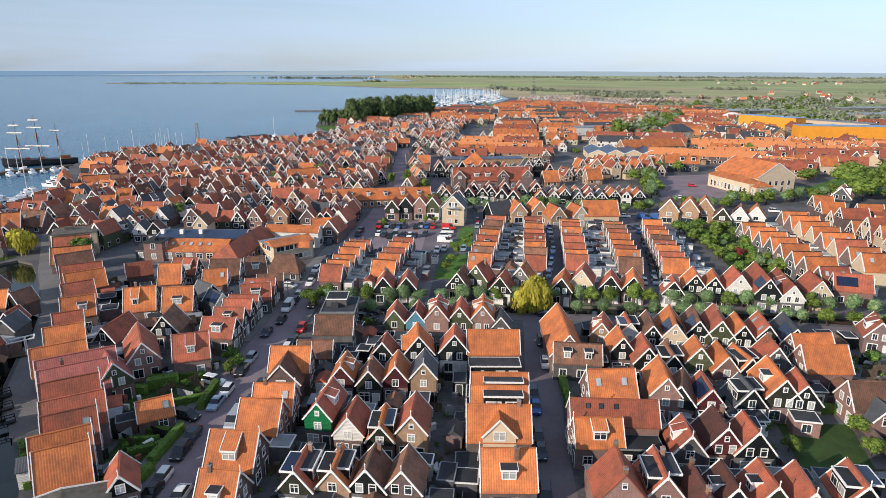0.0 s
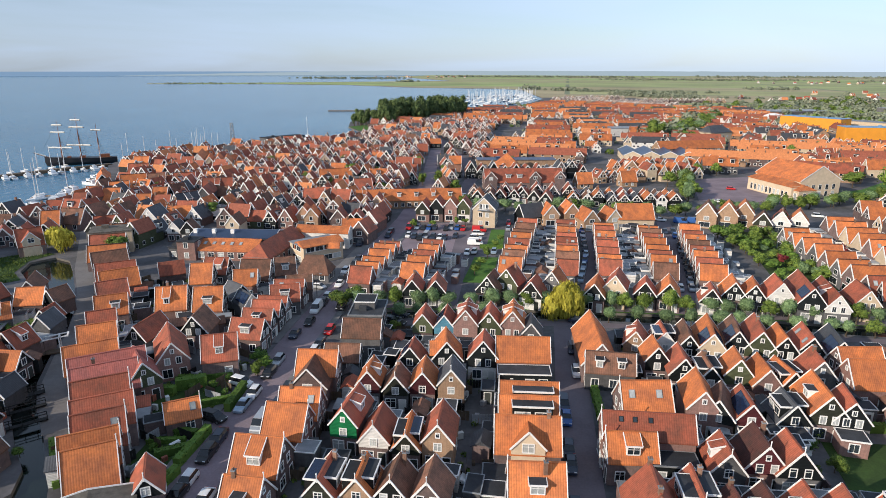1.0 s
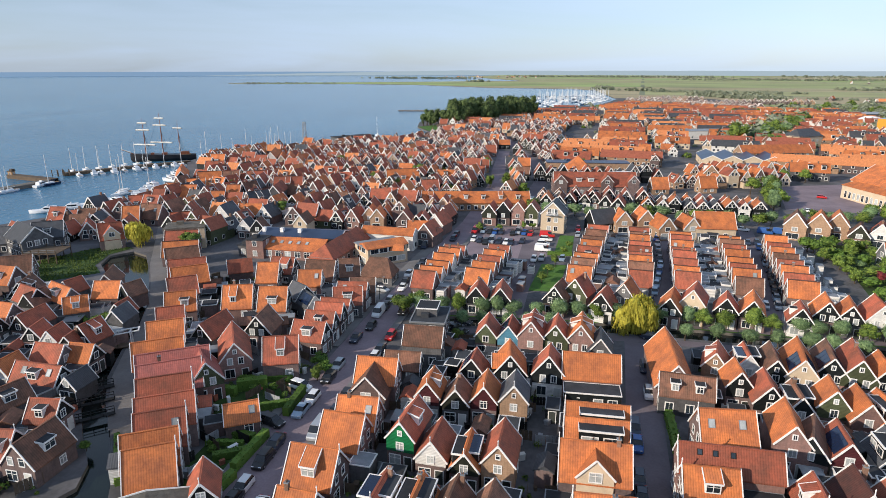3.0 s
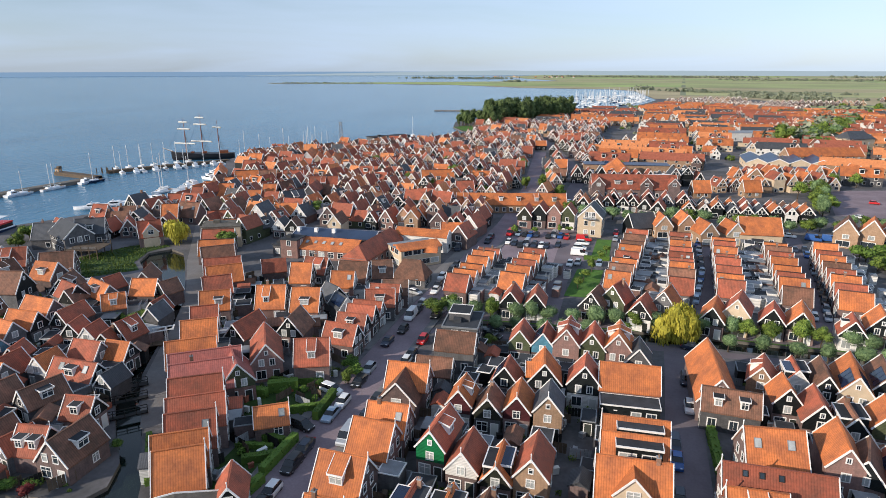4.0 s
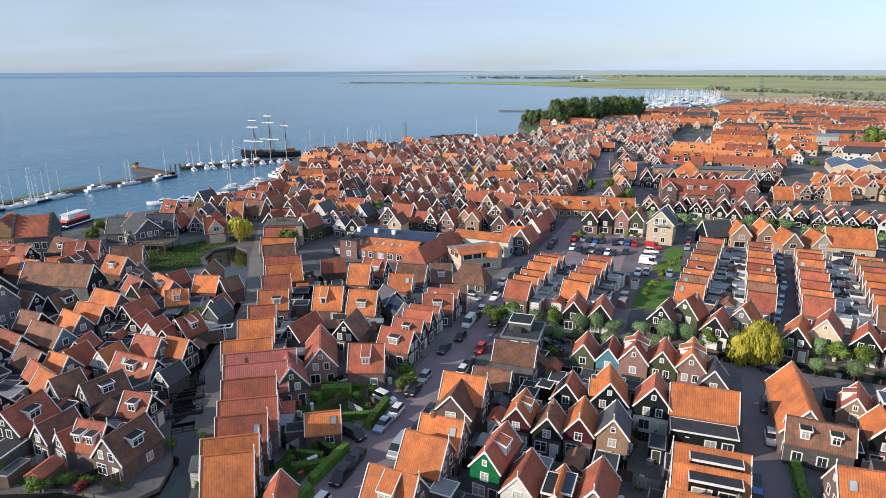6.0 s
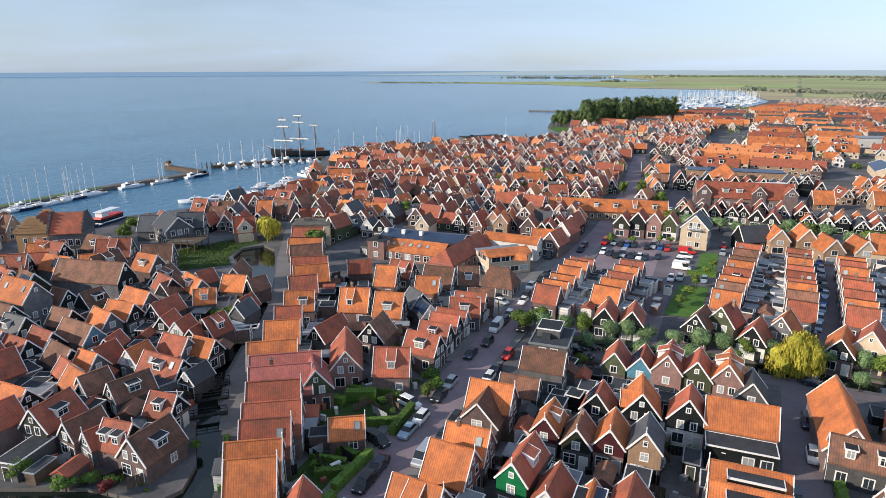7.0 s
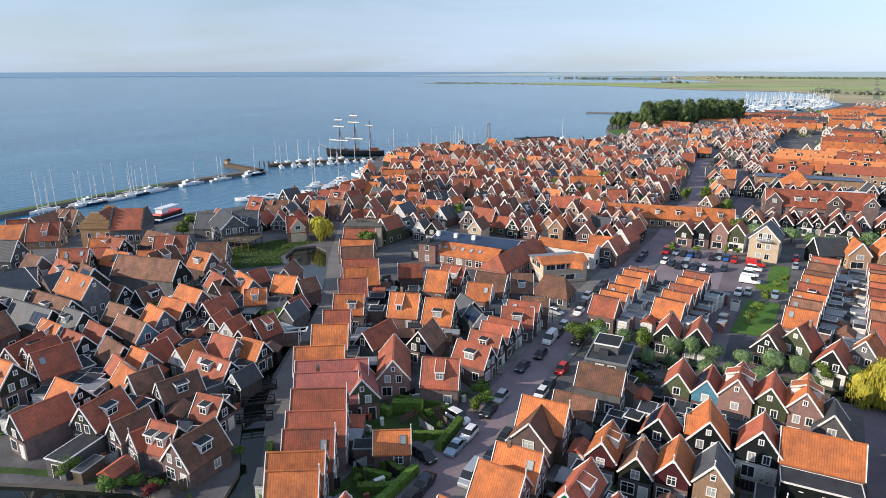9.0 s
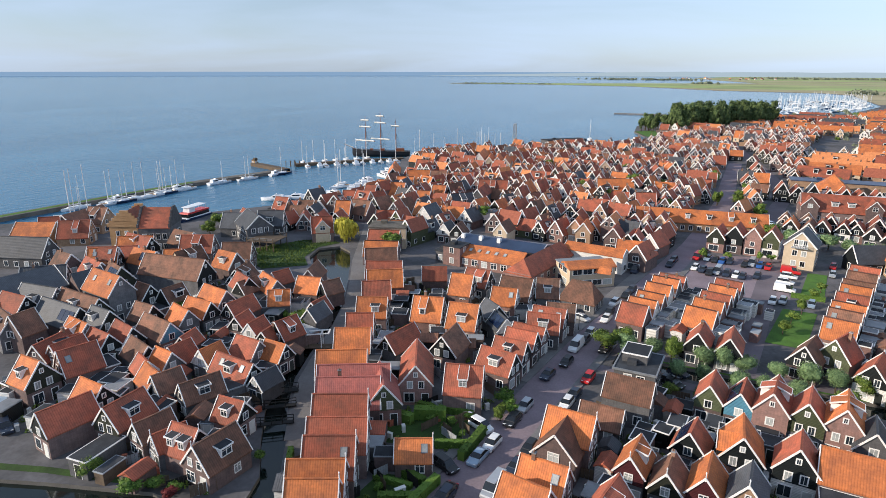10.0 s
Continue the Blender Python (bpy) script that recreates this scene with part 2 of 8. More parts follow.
def sea_material():
    m = bpy.data.materials.new("sea_water")
    m.use_nodes = True
    n, l = m.node_tree.nodes, m.node_tree.links
    b = n["Principled BSDF"]
    b.inputs["Roughness"].default_value = 0.16
    b.inputs["IOR"].default_value = 1.33
    b.inputs["Specular IOR Level"].default_value = 0.12
    tc = n.new("ShaderNodeTexCoord")
    mp = n.new("ShaderNodeMapping")
    mp.inputs["Rotation"].default_value = (0, 0, 0.5)
    mp.inputs["Scale"].default_value = (1.0, 0.35, 1.0)
    l.new(tc.outputs["Object"], mp.inputs["Vector"])
    wide = n.new("ShaderNodeTexNoise")
    wide.inputs["Scale"].default_value, wide.inputs["Detail"].default_value = 0.012, 9
    l.new(mp.outputs["Vector"], wide.inputs["Vector"])
    ramp1 = n.new("ShaderNodeValToRGB")
    ramp1.color_ramp.elements[0].position, ramp1.color_ramp.elements[1].position = 0.35, 0.65
    ramp1.color_ramp.elements[0].color, ramp1.color_ramp.elements[1].color = (0.046, 0.140, 0.234, 1), (0.072, 0.192, 0.300, 1)
    l.new(wide.outputs["Fac"], ramp1.inputs["Fac"])
    l.new(ramp1.outputs["Color"], b.inputs["Base Color"])
    wave = n.new("ShaderNodeTexNoise")
    wave.inputs["Scale"].default_value, wave.inputs["Detail"].default_value = 0.35, 6
    l.new(mp.outputs["Vector"], wave.inputs["Vector"])
    bp = n.new("ShaderNodeBump")
    bp.inputs["Strength"].default_value, bp.inputs["Distance"].default_value = 0.5, 0.9
    l.new(wave.outputs["Fac"], bp.inputs["Height"])
    l.new(bp.outputs["Normal"], b.inputs["Normal"])
    return m


M_SEA = sea_material()
M_CANAL = material("dark_canal_water", (0.010, 0.016, 0.014), 0.08, vary=0.3, scale=0.3, fine=2.0, bump=0.03, spec=0.5)


def field_material():
    """Flat polder: long narrow meadows and ditches, green to straw."""
    m = bpy.data.materials.new("polder_meadows")
    m.use_nodes = True
    n, l = m.node_tree.nodes, m.node_tree.links
    b = n["Principled BSDF"]
    b.inputs["Roughness"].default_value = 0.95
    tc = n.new("ShaderNodeTexCoord")
    mp = n.new("ShaderNodeMapping")
    mp.inputs["Rotation"].default_value = (0, 0, 0.14)
    l.new(tc.outputs["Object"], mp.inputs["Vector"])
    br = n.new("ShaderNodeTexBrick")
    br.inputs["Scale"].default_value = 1.0
    br.inputs["Brick Width"].default_value, br.inputs["Row Height"].default_value, br.inputs["Mortar Size"].default_value = 1300.0, 270.0, 6.0
    br.inputs["Color1"].default_value, br.inputs["Color2"].default_value, br.inputs["Mortar"].default_value = (0.27, 0.345, 0.105, 1), (0.35, 0.28, 0.165, 1), (0.16, 0.18, 0.10, 1)
    l.new(mp.outputs["Vector"], br.inputs["Vector"])
    no = n.new("ShaderNodeTexNoise")
    no.inputs["Scale"].default_value, no.inputs["Detail"].default_value = 0.004, 6
    l.new(tc.outputs["Object"], no.inputs["Vector"])
    mix = n.new("ShaderNodeMixRGB")
    mix.blend_type = "OVERLAY"
    mix.inputs["Fac"].default_value = 0.6
    l.new(br.outputs["Color"], mix.inputs["Color1"])
    l.new(no.outputs["Fac"], mix.inputs["Color2"])
    l.new(mix.outputs["Color"], b.inputs["Base Color"])
    return m


M_FIELD = field_material()


# ---- tools ----
def mesh_of(name, verts, faces, mat, uvs=None, mats=None, index=None):
    me = bpy.data.meshes.new(name)
    me.from_pydata(verts, [], faces)
    for mm in (mats or [mat]):
        me.materials.append(mm)
    if index is not None:
        me.polygons.foreach_set("material_index", index)
    if uvs is not None:
        layer = me.uv_layers.new(name="UVMap")
        layer.data.foreach_set("uv", uvs)
    me.update()
    return me


def part(name, me, parent, place=None, label=""):
    ob = new(name, me)
    ob.parent = parent
    if place is not None:
        ob.matrix_basis = place
    if label:
        ob["label"] = label
    return ob


class Shape:
    """Collects quads and triangles with UVs in metres."""

    def __init__(self):
        self.v, self.f, self.uv, self.m = [], [], [], []

    def face(self, pts, uv=None, mi=0):
        k = len(self.v)
        self.v += [tuple(p) for p in pts]
        self.f.append(tuple(range(k, k + len(pts))))
        if uv is None:
            a, b_, c = Vector(pts[0]), Vector(pts[1]), Vector(pts[2])
            nrm = (b_ - a).cross(c - a)
            if nrm.length < 1e-9:
                nrm = Vector((0, 0, 1))
            nrm.normalize()
            u = Vector((0, 0, 1)).cross(nrm)
            u = u.normalized() if u.length > 0.05 else Vector((1, 0, 0))
            w = nrm.cross(u)
            uv = [(Vector(p).dot(u), Vector(p).dot(w)) for p in pts]
        self.uv += [x for p in uv for x in p]
        self.m.append(mi)

    def box(self, x0, y0, z0, x1, y1, z1, mi=0):
        p = [(x0, y0, z0), (x1, y0, z0), (x1, y1, z0), (x0, y1, z0), (x0, y0, z1), (x1, y0, z1), (x1, y1, z1), (x0, y1, z1)]
        for q in ((0, 1, 5, 4), (1, 2, 6, 5), (2, 3, 7, 6), (3, 0, 4, 7), (4, 5, 6, 7), (3, 2, 1, 0)):
            self.face([p[i] for i in q], mi=mi)

    def beam(self, a, b_, w, h, mi=0):
        """A straight bar from a to b, w wide and h deep."""
        a, b_ = Vector(a), Vector(b_)
        d = (b_ - a).normalized()
        s = d.cross(Vector((0, 0, 1)))
        s = s.normalized() if s.length > 0.01 else Vector((1, 0, 0))
        u = s.cross(d)
        c = [s * (i * w / 2) + u * (j * h / 2) for i, j in ((-1, -1), (1, -1), (1, 1), (-1, 1))]
        for i in range(4):
            j = (i + 1) % 4
            self.face([a + c[i], b_ + c[i], b_ + c[j], a + c[j]], mi=mi)
        self.face([a + q for q in c], mi=mi)
        self.face([b_ + q for q in reversed(c)], mi=mi)

    def rod(self, a, b_, r0, r1, n=6, mi=0):
        a, b_ = Vector(a), Vector(b_)
        d = (b_ - a).normalized()
        s = d.orthogonal().normalized()
        u = d.cross(s)
        ring = [s * math.cos(i * 2 * math.pi / n) + u * math.sin(i * 2 * math.pi / n) for i in range(n)]
        for i in range(n):
            j = (i + 1) % n
            self.face([a + ring[i] * r0, a + ring[j] * r0, b_ + ring[j] * r1, b_ + ring[i] * r1], mi=mi)
        self.face([b_ + q * r1 for q in ring], mi=mi)

    def loft(self, rings, mi=0, caps=True):
        n = len(rings[0])
        for a, b_ in zip(rings, rings[1:]):
            for i in range(n):
                j = (i + 1) % n
                self.face([a[i], a[j], b_[j], b_[i]], mi=mi)
        if caps:
            self.face(list(reversed(rings[0])), mi=mi)
            self.face(list(rings[-1]), mi=mi)

    def mesh(self, name, *mats):
        return mesh_of(name, self.v, self.f, None, self.uv, mats, self.m)


def empty(name, x, y, head=0.0, z=0.0):
    ob = new(name)
    ob.matrix_basis = pose(x, y, z, 0, 0, head)
    return ob


# ---- the land, its canals and the sea ----
def sheet(name, outline, holes, z, deep, mat, side, label, category):
    """A level sheet with holes and a skirt down to the water's bed."""
    bm = bmesh.new()
    loops = []
    for pts in [outline] + holes:
        vs = [bm.verts.new((x, y, z)) for x, y in pts]
        loops.append(vs)
        for a, b_ in zip(vs, vs[1:] + vs[:1]):
            bm.edges.new((a, b_))
    bmesh.ops.triangle_fill(bm, use_beauty=True, edges=bm.edges[:])
    for f_ in bm.faces:
        if f_.normal.z < 0:
            f_.normal_flip()
    for vs in loops:
        low = [bm.verts.new((v.co.x, v.co.y, z - deep)) for v in vs]
        for i in range(len(vs)):
            j = (i + 1) % len(vs)
            q = bm.faces.new((vs[i], vs[j], low[j], low[i]))
            q.material_index = 1
    me = bpy.data.meshes.new(name)
    bm.to_mesh(me)
    bm.free()
    me.materials.append(mat), me.materials.append(side)
    return tagged(new(name, me), label, category, kind="structure")


SHORE = [(-420, -300), (-340, -60), (-275, 60), (-250, 120), (-226, 143), (-206, 150), (-184, 156), (-190, 180), (-176, 203), (-168, 214), (-162, 232), (-172, 268),
         (-190, 312), (-203, 334), (-206, 346), (-196, 362), (-179, 384), (-157, 411), (-124, 441), (-106, 460), (-98, 492), (-100, 535), (-117, 575), (-126, 630), (-104, 700), (-56, 827), (-14, 880),
         (70, 945), (118, 1130), (120, 1180)]
CANAL_WEST = [(-44, 50), (-54, 67), (-63, 79), (-69, 86), (-74.5, 94), (-79, 104), (-83.5, 116), (-89, 127), (-98, 141), (-107, 154), (-113, 162), (-119, 165), (-123, 160), (-120, 152), (-113, 145), (-101, 138.5),
              (-93, 130.5), (-86.5, 118), (-82, 106), (-78, 95), (-71.8, 84), (-66, 77), (-60.2, 70.8), (-58.2, 66), (-59.6, 62.8), (-70, 61.8), (-84, 56.5), (-104, 48), (-112, 30), (-80, 35), (-60, 40)]
CANAL_TREES = [(-27, 130.5), (20, 132.5), (52, 130.5), (85, 126.5), (150, 112), (152, 107), (85, 121.5), (52, 125.5), (20, 127.5), (-27, 126)]
town = sheet("ground", SHORE + [(300, 1180), (2600, 1180), (2600, -300)], [CANAL_WEST, CANAL_TREES], 0.0, 2.2, M_YARD, M_QUAY, "grey paved town ground with stone quay edges", "ground")
polder = sheet("ground_polder", [(120, 1180), (115, 1490), (118, 1590), (60, 1700), (-160, 1770), (-420, 2030), (-760, 2120), (-1080, 2080), (-1120, 2125), (-700, 2330),
                                 (-420, 2500), (-100, 2700), (-300, 3300), (-500, 4000), (-300, 4880), (4800, 4880), (4800, 1180), (300, 1180)], [], 0.0, 2.2, M_FIELD, M_QUAY,
               "flat green polder meadows cut by ditches", "meadow")
for i, outline in enumerate((CANAL_WEST, CANAL_TREES)):
    sheet("canal", outline, [], -0.6, 0.1, M_CANAL, M_CANAL, "dark still canal water between stone quays", "canal")
sea = new("water", mesh_of("water", [(-4850, -400, -0.9), (4900, -400, -0.9), (4900, 4890, -0.9), (-4850, 4890, -0.9)], [(0, 1, 2, 3)], M_SEA))
tagged(sea, "calm blue lake water with small ripples", "water", kind="structure")


def strip(name, mid, width, z, mat, label, category, thick=0.0):
    """A road, path or kerbed pavement along a line of points."""
    s = Shape()
    left, right = [], []
    for i, p in enumerate(mid):
        a, b_ = Vector(mid[max(i - 1, 0)]), Vector(mid[min(i + 1, len(mid) - 1)])
        d = (b_ - a).normalized()
        nrm = Vector((-d.y, d.x)) * width / 2
        left.append(Vector(p) + nrm), right.append(Vector(p) - nrm)
    for i in range(len(mid) - 1):
        q = [right[i], right[i + 1], left[i + 1], left[i]]
        s.face([(p.x, p.y, z) for p in q])
        if thick:
            for a, b_ in ((right[i], right[i + 1]), (left[i + 1], left[i])):
                s.face([(a.x, a.y, z - thick), (b_.x, b_.y, z - thick), (b_.x, b_.y, z), (a.x, a.y, z)])
    return tagged(new(name, s.mesh(name, mat)), label, category, kind="structure")


MAIN = [(-40, 20), (-37, 50), (-36, 68), (-35.6, 90), (-34.6, 112), (-33, 136), (-30.2, 160), (-27.2, 190), (-24.2, 217), (-23, 245), (-22, 290), (-24, 340), (-26, 412)]
strip("road", MAIN, 7.0, 0.03, M_ASPHALT, "dark brick-paved main street", "road")
strip("pavement", [(x - 4.4, y) for x, y in MAIN[:4]], 1.6, 0.14, M_PAVE, "grey slab pavement with a kerb", "pavement", 0.14)
strip("pavement", [(x - 5.2, y) for x, y in MAIN[4:8]], 3.4, 0.14, M_PAVE, "wide grey slab pavement with a kerb", "pavement", 0.14)
strip("pavement", [(x + 4.3, y) for x, y in MAIN[1:10]], 1.5, 0.14, M_PAVE, "grey slab pavement with a kerb", "pavement", 0.14)
strip("road", [(13, 40), (14.6, 70), (16.8, 93), (19.6, 119), (20, 123.5)], 5.6, 0.02, M_LANE, "dark brick-paved side street", "road")
strip("road", [(-29, 123.5), (20, 125), (52, 123), (85, 119), (150, 104)], 2.6, 0.016, M_LANE, "narrow dark lane beside the tree canal", "road")
strip("road", [(-29, 132.5), (20, 134.6), (52, 132.6), (85, 128.6), (150, 114)], 2.8, 0.016, M_LANE, "narrow dark lane on the far bank", "road")
strip("road", [(-6, 134), (-5, 150), (-2.6, 204), (0, 232)], 5.0, 0.018, M_LANE, "dark street past the car park", "road")
strip("road", [(23, 134), (26.2, 144), (28.8, 152), (31.4, 163), (34.2, 176), (37.0, 199), (39, 228)], 4.8, 0.018, M_LANE, "dark residential street lined with cars", "road")
strip("road", [(48, 133), (51.4, 144.5), (55.4, 160.4), (58.3, 173), (60.4, 183), (63.5, 199), (67, 220)], 4.6, 0.018, M_LANE, "dark residential street lined with cars", "road")
strip("road", [(0, 232), (-3, 262), (-3, 287), (0, 317), (-7, 371), (-25, 464), (-43, 542)], 6.0, 0.018, M_LANE, "dark street climbing through the old town", "road")
strip("road", [(-61.2, 80), (-66, 86.5), (-71.6, 95), (-76.2, 105), (-80.8, 116), (-86.4, 127.6), (-95.4, 142), (-105, 156), (-112, 168), (-128, 195)], 4.6, 0.012, M_PAVE, "curving grey canal-side path", "path")


def patch(name, pts, z, mat, label, category):
    s = Shape()
    s.face([(x, y, z) for x, y in pts])
    return tagged(new(name, s.mesh(name, mat)), label, category, kind="structure")


MEADOW = [(-141, 145), (-139, 153), (-134, 164), (-128, 170), (-121, 168), (-124, 161), (-121, 151), (-115, 145.4), (-124, 137)]
patch("parking_lot", [(-25, 170), (-22, 208), (-1, 216), (2, 179)], 0.010, M_ASPHALT, "dark paved car park behind the houses", "car park")
patch("lawn", [(-2.6, 150), (4.5, 150), (7.2, 172), (0.4, 172)], 0.06, M_GRASS, "mown green lawn with young trees", "lawn")
patch("lawn", [(4.0, 184), (9, 184), (10.5, 204), (6, 204)], 0.06, M_GRASS, "small mown lawn strip", "lawn")
patch("lawn", [(156, 277), (172, 284), (207, 316), (206, 292), (191, 264), (170, 268)], 0.04, M_GRASS, "green lawn beside the church street", "lawn")
patch("plaza", [(92, 256), (106, 308), (136, 316), (124, 254)], 0.02, M_ASPHALT, "open dark paved square before the church", "square")
patch("lawn", MEADOW, 0.05, M_SHADED_GREEN, "rough reed meadow in shade-darkened green", "meadow")


# ---- houses ----
rng = random.Random(7)
TAKEN = []
ROOF_WORD = {"q": "pinkish red tile roof", "m": "dark maroon tile roof", "o": "orange clay tile roof", "r": "red clay tile roof", "d": "weathered brown tile roof", "k": "grey slate roof"}
WALL_WORD = {"u": "burgundy plank gable", "v": "olive green plank gable", "p": "pale red brick walls", "b": "black plank gable", "n": "dark brown plank gable", "g": "green plank gable", "w": "white boarded gable", "r": "brown brick walls", "o": "ochre brick walls",
             "c": "cream plaster walls", "k": "grey brick walls", "l": "pale blue boarded gable"}
CACHE = {}


def window_meshes(w, h, bars):
    key = (w, h, bars)
    if key not in CACHE:
        fr = Shape()
        t = 0.11
        fr.box(-w / 2 - t, -0.10, -t, w / 2 + t, 0.05, 0)
        fr.box(-w / 2 - t, -0.07, h, w / 2 + t, 0.05, h + t)
        fr.box(-w / 2 - t, -0.07, 0, -w / 2, 0.05, h)
        fr.box(w / 2, -0.07, 0, w / 2 + t, 0.05, h)
        for i in range(1, bars):
            x = -w / 2 + w * i / bars
            fr.box(x - 0.04, -0.05, 0, x + 0.04, 0.04, h)
        fr.box(-w / 2, -0.045, h * 0.66, w / 2, 0.04, h * 0.66 + 0.06)
        pane = Shape()
        pane.box(-w / 2, -0.02, 0, w / 2, 0.03, h)
        CACHE[key] = (fr.mesh("window", M_WHITE), pane.mesh("pane", M_GLASS), pane.mesh("pane", M_CURTAIN))
    return CACHE[key]


def window(parent, place, w=0.9, h=1.15, bars=2, pale=0.3, plain=False):
    fr, dark, light = window_meshes(w, h, bars)
    if plain:  # far windows: frame and glass in one
        key = ("plain", w, h)
        if key not in CACHE:
            s = Shape()
            s.box(-w / 2 - 0.13, -0.06, -0.13, w / 2 + 0.13, 0.02, h + 0.13, 0)
            for sx in (-1, 1):
                s.box(sx * w / 4 - w / 4 + 0.03, -0.075, 0, sx * w / 4 + w / 4 - 0.03, -0.05, h, 1)
            CACHE[key] = (s.mesh("window", M_WHITE, M_GLASS), s.mesh("window", M_WHITE, M_CURTAIN))
        return part("window", CACHE[key][0 if rng.random() > pale else 1], parent, place)
    ob = part("window", fr, parent, place)
    part("pane", light if rng.random() < pale else dark, ob)
    return ob


def door(parent, place, h=2.05, plain=False):
    if plain:
        key = ("plain door", rng.random() < 0.6)
        if key not in CACHE:
            s = Shape()
            s.box(-0.62, -0.05, 0, 0.62, 0.03, h + 0.1, 0), s.box(-0.5, -0.065, 0, 0.5, -0.04, h, 1)
            CACHE[key] = s.mesh("door", M_WHITE, M_DOOR if key[1] else M_DOORW)
        return part("door", CACHE[key], parent, place)
    key = ("door", h)
    if key not in CACHE:
        fr, leaf = Shape(), Shape()
        fr.box(-0.62, -0.07, 0, -0.5, 0.05, h + 0.1), fr.box(0.5, -0.07, 0, 0.62, 0.05, h + 0.1), fr.box(-0.5, -0.07, h, 0.5, 0.05, h + 0.1)
        leaf.box(-0.5, -0.03, 0.02, 0.5, 0.03, h)
        leaf.box(-0.3, -0.045, 1.2, 0.3, -0.03, 1.8)
        CACHE[key] = (fr.mesh("door", M_WHITE), leaf.mesh("leaf", M_DOOR), leaf.mesh("leaf", M_DOORW))
    a, b_, c = CACHE[key]
    ob = part("door", a, parent, place)
    part("leaf", b_ if rng.random() < 0.65 else c, ob)
    return ob


def roof_shape(w, l, hr, he, hip=0.0, over=0.22, thick=0.13):
    s = Shape()
    half, end = w / 2 + over, l / 2 + 0.12
    drop = (hr - he) / (w / 2)
    ze = he - over * drop
    r = end - hip
    run = math.hypot(half, hr - ze)
    for sx in (-1, 1):
        top = [(sx * half, -end, ze), (sx * half, end, ze), (0, r, hr), (0, -r, hr)]
        uv = [(-end, 0), (end, 0), (r, run), (-r, run)]
        if sx < 0:
            top, uv = top[::-1], uv[::-1]
        s.face(top, uv)
        s.face([(x, y, z - thick * 1.5) for x, y, z in reversed(top)])
        e0, e1 = ((sx * half, -end * sx, ze), (sx * half, end * sx, ze))
        s.face([(e0[0], e0[1], ze - thick * 1.5), (e1[0], e1[1], ze - thick * 1.5), e1, e0])
    for sy in (-1, 1):
        if hip > 0:
            tri = [(sy * half, sy * end, ze), (-sy * half, sy * end, ze), (0, sy * r, hr)]
            s.face(tri, [(half, 0), (-half, 0), (0, math.hypot(hip, hr - ze))])
            s.face([(half * sy, sy * end, ze - thick * 1.5), (-half * sy, sy * end, ze - thick * 1.5), tri[1], tri[0]])
        else:
            for sx in (-1, 1):
                q = [(sx * half, sy * end, ze), (0, sy * end, hr), (0, sy * end, hr - thick * 1.5), (sx * half, sy * end, ze - thick * 1.5)]
                s.face(q if sx * sy < 0 else q[::-1])
    return s


def wall_shape(w, l, hr, he, hip):
    s = Shape()
    a, b_ = w / 2, l / 2
    for sy in (-1, 1):
        pts = [(-a, sy * b_, 0), (a, sy * b_, 0), (a, sy * b_, he)] + ([(0, sy * b_, hr - 0.12)] if not hip else []) + [(-a, sy * b_, he)]
        s.face(pts if sy < 0 else pts[::-1])
    s.face([(a, -b_, 0), (a, b_, 0), (a, b_, he), (a, -b_, he)])
    s.face([(-a, b_, 0), (-a, -b_, 0), (-a, -b_, he), (-a, b_, he)])
    return s


def gable_shape(w, hr, he, hs, over=0.0):
    """The boarded triangle of a gable, a hand proud of the wall."""
    s = Shape()
    a = w / 2
    front = [(-a, -0.07, hs), (a, -0.07, hs), (a, -0.07, he), (0, -0.07, hr - 0.1), (-a, -0.07, he)]
    s.face(front)
    rear = [(x, 0.0, z) for x, y, z in front]
    for i in range(5):
        j = (i + 1) % 5
        s.face([front[j], front[i], rear[i], rear[j]])
    return s


def barge(parent, w, l, hr, he, sy, wide=0.30, joined=False):
    over = 0.24
    ze = he - over * (hr - he) / (w / 2)
    y = sy * (l / 2 + 0.15)
    shapes = []
    for sx in (-1, 1):
        s = Shape()
        s.beam((sx * (w / 2 + over), y, ze - 0.03), (0, y, hr + 0.02), 0.11, wide)
        shapes.append(s)
    if joined:
        shapes[0].v, n = shapes[0].v + shapes[1].v, len(shapes[0].v)
        shapes[0].f += [tuple(i + n for i in f_) for f_ in shapes[1].f]
        shapes[0].uv += shapes[1].uv
        shapes[0].m += shapes[1].m
        shapes = shapes[:1]
    for s in shapes:
        part("bargeboard", s.mesh("bargeboard", M_WHITE), parent)


